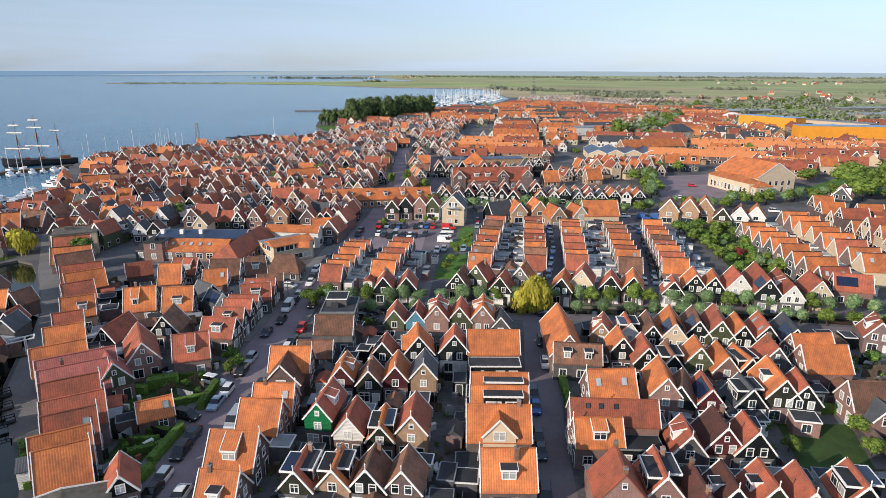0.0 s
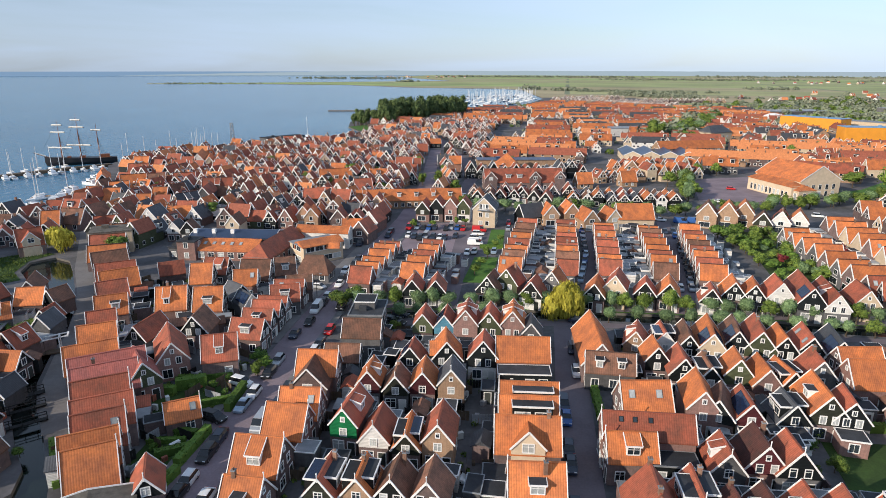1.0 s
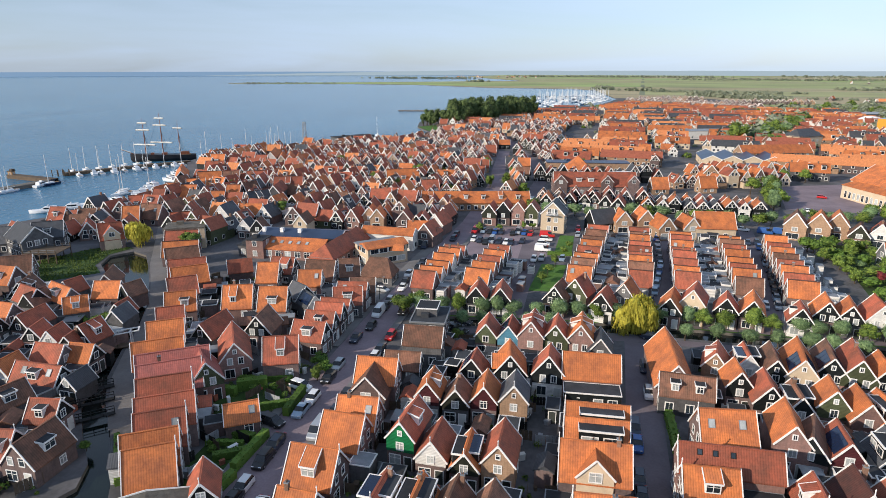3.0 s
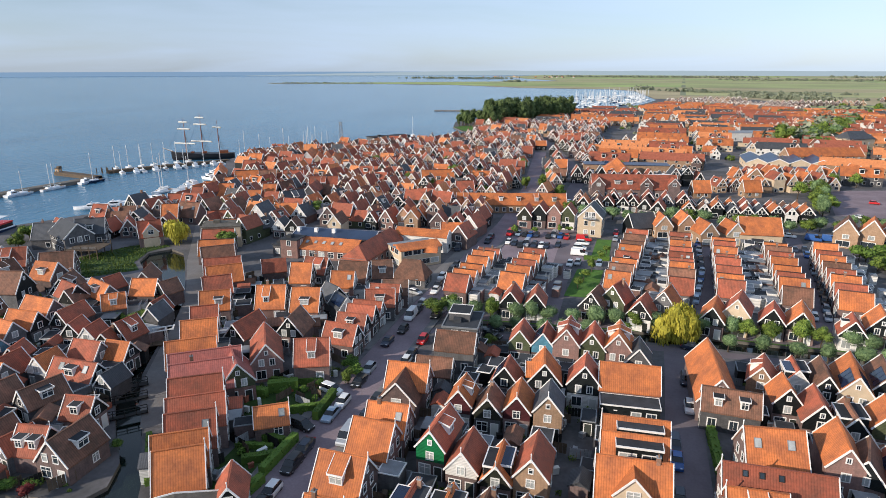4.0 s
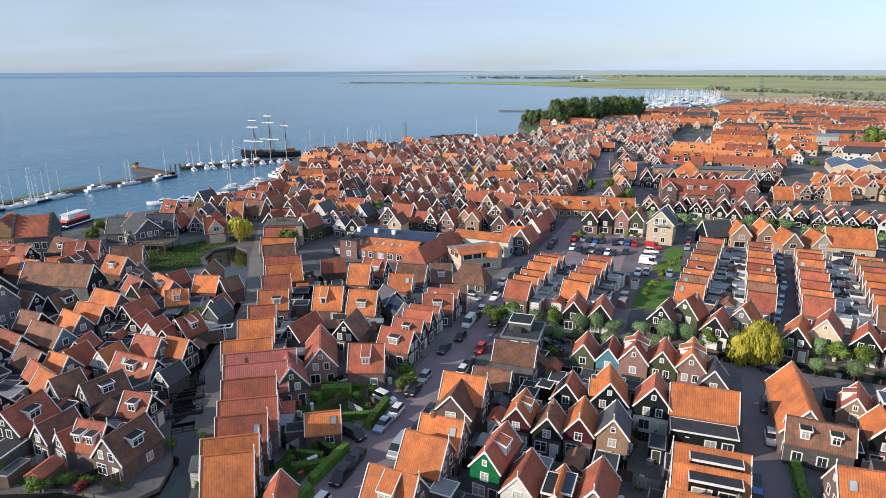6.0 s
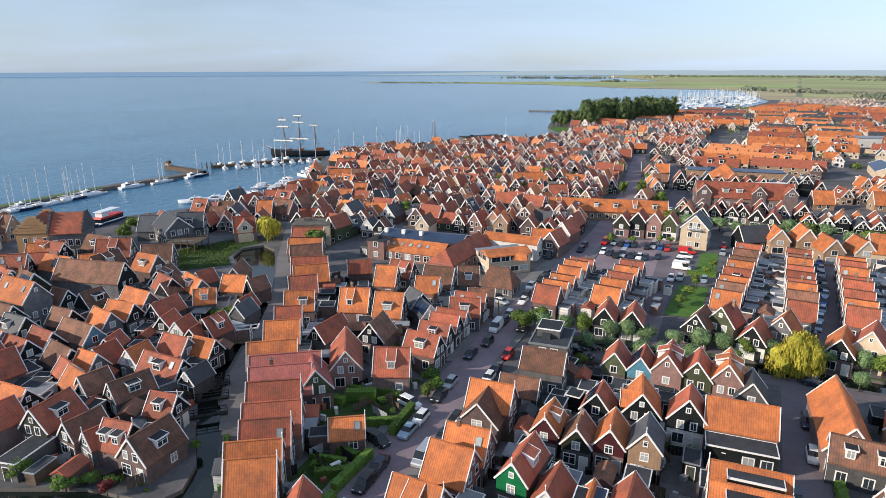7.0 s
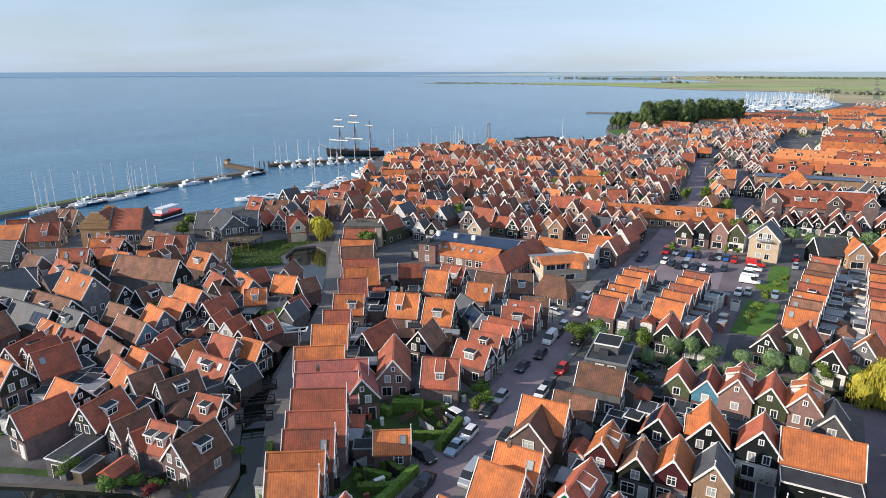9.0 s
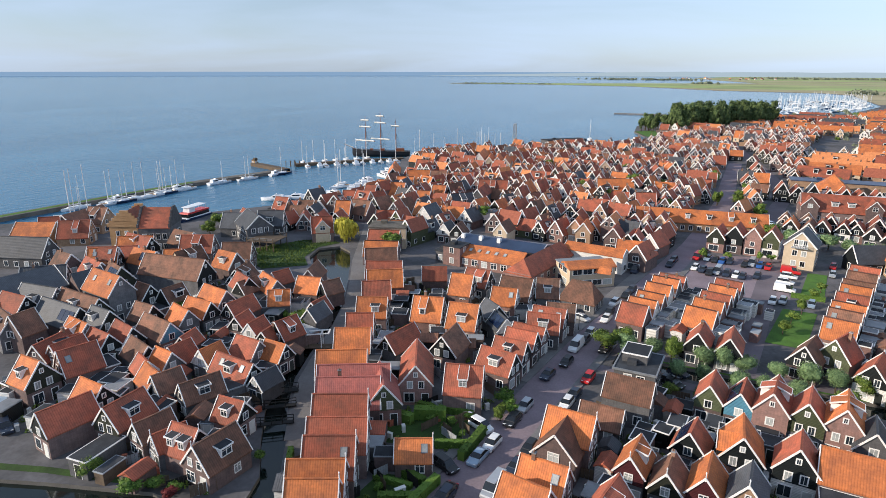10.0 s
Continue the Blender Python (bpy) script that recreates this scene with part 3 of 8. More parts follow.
def dormer(parent, side, w, l, hr, he, y, wide, roofmat, plain=False, tiled=None):
    """A box dormer on the slope at local +x or -x (side)."""
    slope = (hr - he) / (w / 2)
    x0 = w * 0.34 + 0.25
    zb = hr - slope * x0 - 0.05
    h = min(1.45, hr - 0.35 - zb)
    ztop = zb + h
    s = Shape()
    s.box(0.1, -wide / 2, zb, x0, wide / 2, ztop, 0)
    a, b_ = wide / 2 + 0.16, x0 + 0.25
    if tiled is None:
        tiled = rng.random() < 0.3
    xi, zi, zo = 0.05, hr - 0.02, ztop + 0.02  # a tiled roof falls gently from the ridge, a felted one lies flat
    if not tiled:
        zi = zo + 0.06
        xi = max((hr - zi) / slope - 0.05, 0.05)
    s.face([(xi, -a, zi), (b_, -a, zo), (b_, a, zo), (xi, a, zi)], [(-a, 2.0), (-a, 0.0), (a, 0.0), (a, 2.0)], 1)
    for yy in (-a, a):
        s.beam((xi, yy, zi - 0.08), (b_, yy, zo - 0.08), 0.09, 0.22, 2)
    s.beam((b_, -a, zo - 0.08), (b_, a, zo - 0.08), 0.09, 0.22, 2)
    turn = Matrix.Translation((0, y, 0)) @ (Matrix.Identity(4) if side > 0 else Matrix.Rotation(math.pi, 4, "Z"))
    d = part("dormer", s.mesh("dormer", M_WHITE, roofmat if tiled else M_BITUMEN, M_WHITE), parent, turn)
    if plain:
        window(d, Matrix.Translation((x0 + 0.02, 0, zb + 0.22)) @ Matrix.Rotation(math.pi / 2, 4, "Z"), round(wide - 0.5, 1), round(max(h - 0.5, 0.6), 1), 2, 0.4, True)
        return d
    n = 2 if wide > 2 else 1
    fr, dark, light = window_meshes(round(wide / n - 0.35, 1), round(max(h - 0.45, 0.6), 1), 2)
    for i in range(n):
        yy = -wide / 2 + wide * (i + 0.5) / n
        part("window", fr, d, Matrix.Translation((x0 + 0.04, yy, zb + 0.2)) @ Matrix.Rotation(math.pi / 2, 4, "Z"))
        part("pane", dark if rng.random() < 0.6 else light, d, Matrix.Translation((x0 + 0.04, yy, zb + 0.2)) @ Matrix.Rotation(math.pi / 2, 4, "Z"))
    return d


def on_slope(w, hr, he, side, y, down):
    """The pose of a flat thing on a slope, its own x across the ridge line, y up the slope."""
    slope = math.atan2(hr - he, w / 2)
    x, z = down * math.cos(slope), hr - down * math.sin(slope)
    m = Matrix.Translation((side * (x + 0.03 * math.sin(slope)), y, z + 0.03 * math.cos(slope)))
    return m @ Matrix.Rotation(side * math.pi / 2, 4, "Z") @ Matrix.Rotation(slope, 4, "X")


def plate(name, w, h, t, mat, rim=None):
    key = (name, w, h)
    if key not in CACHE:
        s = Shape()
        s.box(-w / 2, -h / 2, 0, w / 2, h / 2, t, 0)
        if rim:
            for q in ((-w / 2 - 0.07, -h / 2 - 0.07, w / 2 + 0.07, -h / 2), (-w / 2 - 0.07, h / 2, w / 2 + 0.07, h / 2 + 0.07), (-w / 2 - 0.07, -h / 2, -w / 2, h / 2), (w / 2, -h / 2, w / 2 + 0.07, h / 2)):
                s.box(q[0], q[1], 0, q[2], q[3], t + 0.03, 1)
        CACHE[key] = s.mesh(name, mat, rim or mat)
    return CACHE[key]


def chimney(parent, x, y, z):
    key = "chimney"
    if key not in CACHE:
        s = Shape()
        s.box(-0.24, -0.24, -1.0, 0.24, 0.24, 0.65, 0), s.box(-0.29, -0.29, 0.65, 0.29, 0.29, 0.75, 1)
        for px_ in (-0.1, 0.1):
            s.rod((px_, 0, 0.75), (px_, 0, 1.0), 0.09, 0.08, 6, 2)
        CACHE[key] = s.mesh("chimney", M_BRICKCH, M_ZINC, M_BRICKCH)
    part("chimney", CACHE[key], parent, Matrix.Translation((x, y, z)))


def annex(parent, x0, y0, x1, y1, h, wallmat, zinc=False):
    s = Shape()
    s.box(x0, y0, 0, x1, y1, h, 0)
    t = 0.12
    for q in ((x0 - t, y0 - t, x1 + t, y0), (x0 - t, y1, x1 + t, y1 + t), (x0 - t, y0, x0, y1), (x1, y0, x1 + t, y1)):
        s.box(q[0], q[1], h - 0.12, q[2], q[3], h + 0.10, 1)
    s.box(x0, y0, h, x1, y1, h + 0.03, 2)
    return part("annex", s.mesh("annex", wallmat, M_WHITE if rng.random() < 0.45 else M_ZINC, M_ZINC if zinc else M_BITUMEN), parent)


def house(x, y, head, w, l, hr, wall, roof, opt="-", near=True, across=False):
    if across and near and x < -8:
        head += 180
    seen = 1 if math.cos(radians(head)) * (-4 - x) + math.sin(radians(head)) * (10 - y) > 0 else -1  # the slope towards the open side
    fine = near and (x + 15) ** 2 + (y - 15) ** 2 < 84 ** 2
    rise = min(w / 2 * math.tan(radians(51)), hr - 2.5)
    he = hr - rise
    hs = min(he, 2.75)
    hip = w * 0.30 if "h" in opt else 0.0
    boarded = wall in "bnglwuv"
    base = WALL[wall] if not boarded else WALL[rng.choice("kkkrrr" if x < -66 else "rrpkkw")]
    root = empty("house", x, y, head)
    tagged(root, "small house with " + (WALL_WORD[wall]) + " and " + ROOF_WORD[roof], "house", "houses of the old town")
    TAKEN.append((x, y, max(w, l) / 2))
    part("wall", wall_shape(w, l, hr, he, hip).mesh("wall", base), root)
    part("roof", roof_shape(w, l, hr, he, hip).mesh("roof", ROOF[roof]), root)
    F = Matrix.Translation((0, -l / 2, 0))
    B = Matrix.Translation((0, l / 2, 0)) @ Matrix.Rotation(math.pi, 4, "Z")
    if not hip:
        if boarded:
            g = gable_shape(w, hr, he, hs).mesh("gable", WALL[wall])
            part("gable", g, root, F)
            if near:
                part("gable", g, root, B)
        for sy in (() if "N" in opt else (-1, 1) if near or across else (-1,)):
            barge(root, w, l, hr, he, sy, 0.23 if near else 0.34, joined=not fine)
        if across and not near:
            s = Shape()
            s.beam((0, -l / 2 - 0.1, hr + 0.04), (0, l / 2 + 0.1, hr + 0.04), 0.34, 0.16)
            part("ridge_cap", s.mesh("ridge_cap", M_RIDGE_SHADE), root)
        if near:
            key = "finial"
            if key not in CACHE:
                s = Shape()
                s.rod((0, 0, -0.35), (0, 0, 0.75), 0.085, 0.055, 6)
                s.rod((0, 0, 0.75), (0, 0, 0.95), 0.11, 0.03, 6)
                CACHE[key] = s.mesh("finial", M_WHITE)
            if fine and "N" not in opt:
                part("finial", CACHE[key], root, Matrix.Translation((0, -l / 2 - 0.15, hr)))
            s = Shape()
            s.beam((0, -l / 2 - 0.1, hr + 0.03), (0, l / 2 + 0.1, hr + 0.03), 0.26, 0.12)
            part("ridge_cap", s.mesh("ridge_cap", ROOF[roof]), root)
    out = 0.075 if boarded else 0.0
    G = F @ Matrix.Translation((0, -out, 0))
    T = Matrix.Translation
    if near:
        if not hip:
            zt = hs + 0.35
            if hr - zt > 3.6:
                window(root, G @ T((0, 0, hr - 1.9)), 0.45, 0.6, 1, plain=not fine)
            n = 2 if w > 4.6 else 1
            if n == 2:
                for sx in (-1, 1):
                    window(root, G @ T((sx * w * 0.17, 0, zt)), 0.75, 1.1, 1, 0.45, plain=not fine)
            else:
                window(root, G @ T((0, 0, zt)), 0.9, 1.05, 2, 0.45, plain=not fine)
        window(root, F @ T((-w * 0.2, 0, 0.7)), 1.5, 1.45, 2, plain=not fine)
        door(root, F @ T((w * 0.28, 0, 0.0)), plain=not fine)
        if across:
            for k in range(int(l // 3.2)):
                yy = -l / 2 + 1.6 + k * 3.0
                window(root, T((seen * w / 2, yy, 0.8)) @ Matrix.Rotation(seen * math.pi / 2, 4, "Z"), 1.1, 1.3, 2, plain=not fine)
            if not hip:
                window(root, B @ T((0, -out, hs + 0.3)), 0.8, 1.15, 2, plain=not fine)
        elif fine:
            window(root, T((w / 2, l * 0.15, 0.9)) @ Matrix.Rotation(math.pi / 2, 4, "Z"), 0.9, 1.1, 2, plain=not fine)
        if rng.random() < 0.14:
            chimney(root, 0.0 if rng.random() < 0.5 else w * 0.15, l * rng.uniform(0.1, 0.35), hr)
        if not across and "q" not in opt:
            d = rng.uniform(2.2, 3.6)
            annex(root, -w / 2 + 0.1, l / 2 + 0.05, w / 2 - 0.1, l / 2 + d, rng.uniform(2.6, 3.1), base, rng.random() < 0.2)
    else:
        if not hip:
            window(root, G @ T((0, 0, hs + 0.3)), 1.5 if w > 5 else 1.0, 1.15, 2, 0.5, True)
        window(root, F @ T((-w * 0.08, 0, 0.6)), round(w * 0.55, 1), 1.6, 2, 0.4, True)
        if across:
            for yy in (-l * 0.25, l * 0.25):
                window(root, T((seen * w / 2, yy, 0.8)) @ Matrix.Rotation(seen * math.pi / 2, 4, "Z"), 1.1, 1.3, 2, 0.3, True)
        if rng.random() < 0.3:
            chimney(root, 0.0, l * rng.uniform(-0.3, 0.35), hr)
    if opt == "-" and near and x < -38 and hr - he > 2.6 and not hip and rng.random() < 0.34:
        lit = (w / 2) * math.cos(radians(head)) * (-10 - x) + (w / 2) * math.sin(radians(head)) * (20 - y)
        dormer(root, 1 if lit > 0 else -1, w, l, hr, he, rng.uniform(-0.15, 0.15) * l, rng.choice((1.3, 1.6, 2.0)), ROOF[roof], True)
    if "d" in opt:
        dormer(root, seen, w, l, hr, he, 0.0, 1.3 if l < 6 else 1.8, ROOF[roof])
    if "D" in opt:
        for k in (-1, 1):
            dormer(root, seen, w, l, hr, he, k * l * 0.22, 1.2, ROOF[roof])
    if "s" in opt:
        for k in range(2 if l > 6.5 else 1):
            part("skylight", plate("skylight", 0.75, 1.1, 0.06, M_CURTAIN, M_ZINC), root, on_slope(w, hr, he, seen, -l * 0.3 + k * l * 0.55, w * 0.32))
    if "p" in opt:
        for side in (-1, 1):
            for k in range(3):
                part("solar_panel", plate("solar_panel", 1.3, 2.1, 0.05, M_SOLAR, M_SOLAR), root, on_slope(w, hr, he, side, -l * 0.5 + 1.2 + k * 1.45, w * 0.40))
    if "t" in opt:
        for k in (-0.3, -0.15, 0.02):
            part("skylight", plate("roof_light", 0.45, 0.6, 0.06, M_GLASS, M_DARK), root, on_slope(w, hr, he, seen, k * l, w * 0.24))
    if "e" in opt:
        for k in range(3):
            part("solar_panel", plate("solar_panel", 1.3, 2.1, 0.05, M_SOLAR, M_SOLAR), root, on_slope(w, hr, he, -1, -l * 0.5 + 1.2 + k * 1.45, w * 0.40))
    if "a" in opt or "A" in opt:  # a low flat-roofed extension before the gable
        d = annex(root, -w * 0.46, -l / 2 - 3.2, w * 0.30, -l / 2 - 0.1, 2.6, M_WHITE if "A" in opt else WALL["p"])
        window(d, T((-w * 0.1, -l / 2 - 3.2, 0.9)), 1.2, 1.2, 2, plain=True)
    if "B" in opt:
        for side in (-1, 1):
            dormer(root, side, w, l, hr, he, 0.5, 1.7, ROOF[roof], True, True)
    if "N" in opt:
        for k in (-1, 1):
            chimney(root, 0.0, k * (l / 2 - 0.3), hr - 0.1)
    if "Y" in opt:
        cross_gable(root, w, l, hr, he, -l * 0.22, 3.0, roof, "b", 0.0, -1)
    if "K" in opt:
        cross_gable(root, w, l, hr - 1.1, he, 0.6, 4.0, "k", "p", 2.2, seen)
    if "W" in opt:
        box_dormer(root, seen, w, l, hr, he)
    if "F" in opt or "G" in opt:  # a black felted flat roof over the back rooms
        d = annex(root, w / 2 + 0.05, -0.4 if "F" in opt else -l / 2 + 0.2, w / 2 + 3.4, l / 2 - 0.2, 3.5, WALL["b"])
        for k in (0.9, 3.1):
            window(d, T((w / 2 + 3.4, k, 0.9)) @ Matrix.Rotation(math.pi / 2, 4, "Z"), 1.3, 1.7, 2, plain=True)
    if "P" in opt:  # flat-topped box dormers with dark roofs on both slopes
        for side in (-1, 1):
            box_dormer(root, side, w, l, hr, he)
    if "X" in opt:
        cross_gable(root, w, l, hr, he, 0.4 if seen < 0 else -0.4, 6.0, "d", "r", 3.2, seen)
    if "x" in opt:
        cross_gable(root, w, l, hr, he, 0.0, 4.4, roof, side=seen)
    return root


def box_dormer(root, side, w, l, hr, he):
    """A wide dormer with a level felted roof inside a white rim."""
    a, y1 = l * 0.34, l * 0.06
    x0, x1, top = 0.28, w * 0.44, hr - 0.55
    zb = hr - (hr - he) / (w / 2) * x1 - 0.1
    s = Shape()
    s.box(x0, y1 - a, zb, x1, y1 + a, top, 0)
    for q in ((x0, y1 - a - 0.1, x1 + 0.15, y1 - a), (x0, y1 + a, x1 + 0.15, y1 + a + 0.1), (x1, y1 - a, x1 + 0.15, y1 + a)):
        s.box(q[0], q[1], top - 0.16, q[2], q[3], top + 0.1, 1)
    s.box(x0, y1 - a, top, x1, y1 + a, top + 0.05, 2)
    turn = Matrix.Identity(4) if side > 0 else Matrix.Rotation(math.pi, 4, "Z")
    d = part("box_dormer", s.mesh("box_dormer", WALL["b"], M_WHITE, rng.choice((M_BITUMEN, M_SOLAR, M_BITUMEN))), root, turn)
    for k in (-0.5, 0.5):
        window(d, Matrix.Translation((x1, y1 + k * a, zb + 0.45)) @ Matrix.Rotation(math.pi / 2, 4, "Z"), round(a * 0.7, 1), 0.9, 2, 0.4, True)


def cross_gable(root, w, l, hr, he, y, cw, roof, wall="c", out=0.0, side=1):
    """A smaller gable standing out of the slope at local +x or -x (side)."""
    ch = hr - 0.5
    ce = ch - cw / 2 * 1.1
    turn = Matrix.Translation((side * (w / 4 + 0.1 + out / 2), y, 0)) @ Matrix.Rotation(side * math.pi / 2, 4, "Z")
    cl = w / 2 + 0.2 + out
    g = part("cross_gable", wall_shape(cw, cl, ch, ce, 0).mesh("cross_gable", WALL[wall]), root, turn)
    part("roof", roof_shape(cw, cl, ch, ce, 0).mesh("roof", ROOF[roof]), g)
    for sx in (-1, 1):
        s = Shape()
        s.beam((sx * (cw / 2 + 0.2), -cl / 2 - 0.15, ce - 0.2), (0, -cl / 2 - 0.15, ch + 0.02), 0.09, 0.24)
        part("bargeboard", s.mesh("bargeboard", M_WHITE), g)
    window(g, Matrix.Translation((0, -cl / 2, ce - 0.6)), 1.4, 1.2, 2)


def row(x0, y0, x1, y1, n, l, w, hr, walls="r", roofs="or", opts="-", near=False, turn=0.0, back=True):
    """A terrace: n houses from one end to the other, their ridges square to the row."""
    dx, dy = x1 - x0, y1 - y0
    along = math.degrees(math.atan2(-dx, dy))
    for i in range(n):
        t = i / max(n - 1, 1)
        ob = house(x0 + dx * t, y0 + dy * t, along - 90 + turn, w, l * rng.uniform(0.94, 1.06), hr + rng.uniform(-0.5, 0.4), rng.choice(walls), rng.choice(roofs), rng.choice(opts), near, True)
        if back:
            back_yard(ob, w, l * 0.5 + 0.25)


def lean_to(i):
    """One of a dozen small flat-roofed boxes, one unit wide and deep, shared by all the yards."""
    key = ("lean_to", i)
    if key not in CACHE:
        s = Shape()
        s.box(0, 0, 0, 1, 1, 1, 0)
        s.box(-0.04, -0.02, 1, 1.04, 1.03, 1.06, 1)
        s.box(0.03, 0.03, 1.06, 0.97, 0.97, 1.07, 2)
        CACHE[key] = s.mesh("lean_to", (WALL["p"], WALL["w"], WALL["w"], WALL["w"])[i % 4], (M_WHITE, M_WHITE, M_ZINC)[i % 3], (M_BITUMEN, M_ZINC, M_ZINC)[i // 4])
    return CACHE[key]


def back_yard(parent, w, y0):
    """Lean-tos and a shed behind a terraced house."""
    x = -w / 2 + 0.05
    for k in range(2):
        bw = w * rng.uniform(0.36, 0.5)
        part("lean_to", lean_to(rng.randrange(12)), parent, Matrix.Translation((x, y0, 0)) @ Matrix.Diagonal((bw, rng.uniform(1.8, 4.4), rng.uniform(2.3, 3.3), 1)))
        x += bw + 0.2
    if rng.random() < 0.6:
        bw = w * rng.uniform(0.3, 0.5)
        part("lean_to", lean_to(rng.randrange(12)), parent, Matrix.Translation((rng.uniform(-w / 2 + 0.1, w / 2 - bw), y0 + rng.uniform(4.8, 5.6), 0)) @ Matrix.Diagonal((bw, 1.6, rng.uniform(1.9, 2.3), 1)))


def inside(p, poly):
    x, y = p
    hit = False
    for (x0, y0), (x1, y1) in zip(poly, poly[1:] + poly[:1]):
        if (y0 > y) != (y1 > y) and x < (x1 - x0) * (y - y0) / (y1 - y0) + x0:
            hit = not hit
    return hit


def off_line(p, line, d):
    v = Vector(p)
    for a, b_ in zip(line, line[1:]):
        a, b_ = Vector(a), Vector(b_)
        t = max(0, min(1, (v - a).dot(b_ - a) / (b_ - a).length_squared))
        if (a + (b_ - a) * t - v).length < d:
            return False
    return True


def free(x, y, r, gap=0.8):
    return all((x - a) ** 2 + (y - b_) ** 2 > (gap * (r + q)) ** 2 for a, b_, q in TAKEN)


LANES = []


def quarter(poly, head, step, deep, make, jitter=1.0, turn=5.0, gap=0.8, across=0.0, lane=3.6, r=3.4):
    """Fills a quarter with rows of houses facing one way."""
    xs, ys = [p[0] for p in poly], [p[1] for p in poly]
    cx, cy = sum(xs) / len(xs), sum(ys) / len(ys)
    reach = max(max(xs) - min(xs), max(ys) - min(ys))
    c, s = math.cos(radians(head)), math.sin(radians(head))
    n, v, u = 0, -reach, 0
    while v < reach:
        u = -reach + rng.uniform(0, step)
        while u < reach:
            uu, vv = u + rng.uniform(-0.3, 0.3) * jitter, v + rng.uniform(-1, 1) * jitter
            x, y = cx + uu * c - vv * s, cy + uu * s + vv * c
            u += step * rng.uniform(0.95, 1.12)
            if inside((x, y), poly) and free(x, y, r, gap) and all(off_line((x, y), ln, w / 2 + lane) for ln, w in LANES):
                make(x, y, head + rng.uniform(-turn, turn) + (90 if rng.random() < across else 0))
                n += 1
        v += deep * rng.uniform(0.92, 1.1)
    return n


# ---- distant houses, joined: too many and too small to count ----
class Mass:
    """Many small copies of plain solids in one mesh."""

    def __init__(self, mats):
        self.mats, self.v, self.f, self.uv, self.m, self.n = mats, [], [], [], [], 0

    def add(self, shape, m, slots):
        v = np.array(shape.v)
        m = np.array(m)
        v = v @ m[:3, :3].T + m[:3, 3]
        self.v.append(v)
        self.f += [tuple(i + self.n for i in q) for q in shape.f]
        self.uv += shape.uv
        self.m += [slots[i] for i in shape.m]
        self.n += len(v)

    def build(self, name, label, category):
        me = mesh_of(name, np.concatenate(self.v).tolist(), self.f, None, self.uv, self.mats, self.m)
        return tagged(new(name, me), label, category, kind="stuff")


MASS_MATS = [ROOF[k] for k in "ordk"] + [WALL[k] for k in "bnrockw"] + [M_WHITE, M_GLASS, M_BITUMEN, M_BRICKCH,
    material("pale_orange_tiles", (0.58, 0.22, 0.085), 0.75, vary=0.2, scale=0.9, tiles=TILE, bump=0.24), material("old_red_tiles", (0.32, 0.10, 0.058), 0.75, vary=0.25, scale=0.9, tiles=TILE, bump=0.24), WALL["p"], WALL["v"]]
SLOT = {"o": 0, "r": 1, "d": 2, "k": 3, "O": 15, "R": 16}
WSLOT = {**{k: 4 + i for i, k in enumerate("bnrockw")}, "p": 17, "v": 18}


def mass_shape(w, l, hr, dorm, chim, steep=1.15):
    s = Shape()
    he = max(hr - w / 2 * steep, 2.3)
    for src, mi in ((wall_shape(w, l, hr, he, 0), 0), (roof_shape(w, l, hr, he), 1)):
        k = len(s.v)
        s.v += src.v
        s.f += [tuple(i + k for i in q) for q in src.f]
        s.uv += src.uv
        s.m += [mi] * len(src.f)
    for sy in (-1, 1):
        for sx in (-1, 1):
            s.beam((sx * (w / 2 + 0.24), sy * (l / 2 + 0.15), he - 0.3), (0, sy * (l / 2 + 0.15), hr + 0.02), 0.12, 0.38, 2)
    for sy in (-1, 1):
        for zz, ww, xx in ((0.8, 1.6, -w * 0.17), (0.2, 0.8, w * 0.3), (he - 0.2, 0.8, -w * 0.16), (he - 0.2, 0.8, w * 0.16)):
            y0, y1 = sorted((sy * (l / 2 + 0.06), sy * (l / 2)))
            s.box(xx - ww / 2 - 0.12, y0, zz - 0.1, xx + ww / 2 + 0.12, y1, zz + 1.35, 2)
            y0, y1 = sorted((sy * (l / 2 + 0.09), sy * (l / 2 + 0.05)))
            s.box(xx - ww / 2, y0, zz, xx + ww / 2, y1, zz + 1.2, 3)
    for sx in (-1, 1):
        for yy in (-l * 0.25, l * 0.22):
            x0, x1 = sorted((sx * (w / 2 + 0.06), sx * w / 2))
            s.box(x0, yy - 0.6, 0.8, x1, yy + 0.6, 2.1, 2)
            x0, x1 = sorted((sx * (w / 2 + 0.09), sx * (w / 2 + 0.05)))
            s.box(x0, yy - 0.48, 0.92, x1, yy + 0.48, 2.0, 3)
    if dorm:
        sx = rng.choice((-1, 1))
        x0, x1 = sorted((sx * w * 0.12, sx * w * 0.40))
        s.box(x0, -0.9, hr - w * 0.5, x1, 0.9, hr - 0.7, 2)
        s.box(x0 - 0.1, -1.0, hr - 0.7, x1 + 0.1, 1.0, hr - 0.58, 4)
        x0, x1 = sorted((sx * w * 0.40, sx * (w * 0.40 + 0.03)))
        s.box(x0, -0.7, hr - w * 0.4, x1, 0.7, hr - 0.95, 3)
    if chim:
        s.box(-0.3, l * 0.25, hr - 0.8, 0.3, l * 0.25 + 0.6, hr + 0.8, 5)
    if rng.random() < 0.5:
        d = rng.uniform(2, 3.5)
        s.box(-w / 2 + 0.1, l / 2, 0, w / 2 - 0.1, l / 2 + d, 2.7, 0)
        s.box(-w / 2, l / 2 + 0.1, 2.7, w / 2, l / 2 + d + 0.1, 2.85, 4)
    return s


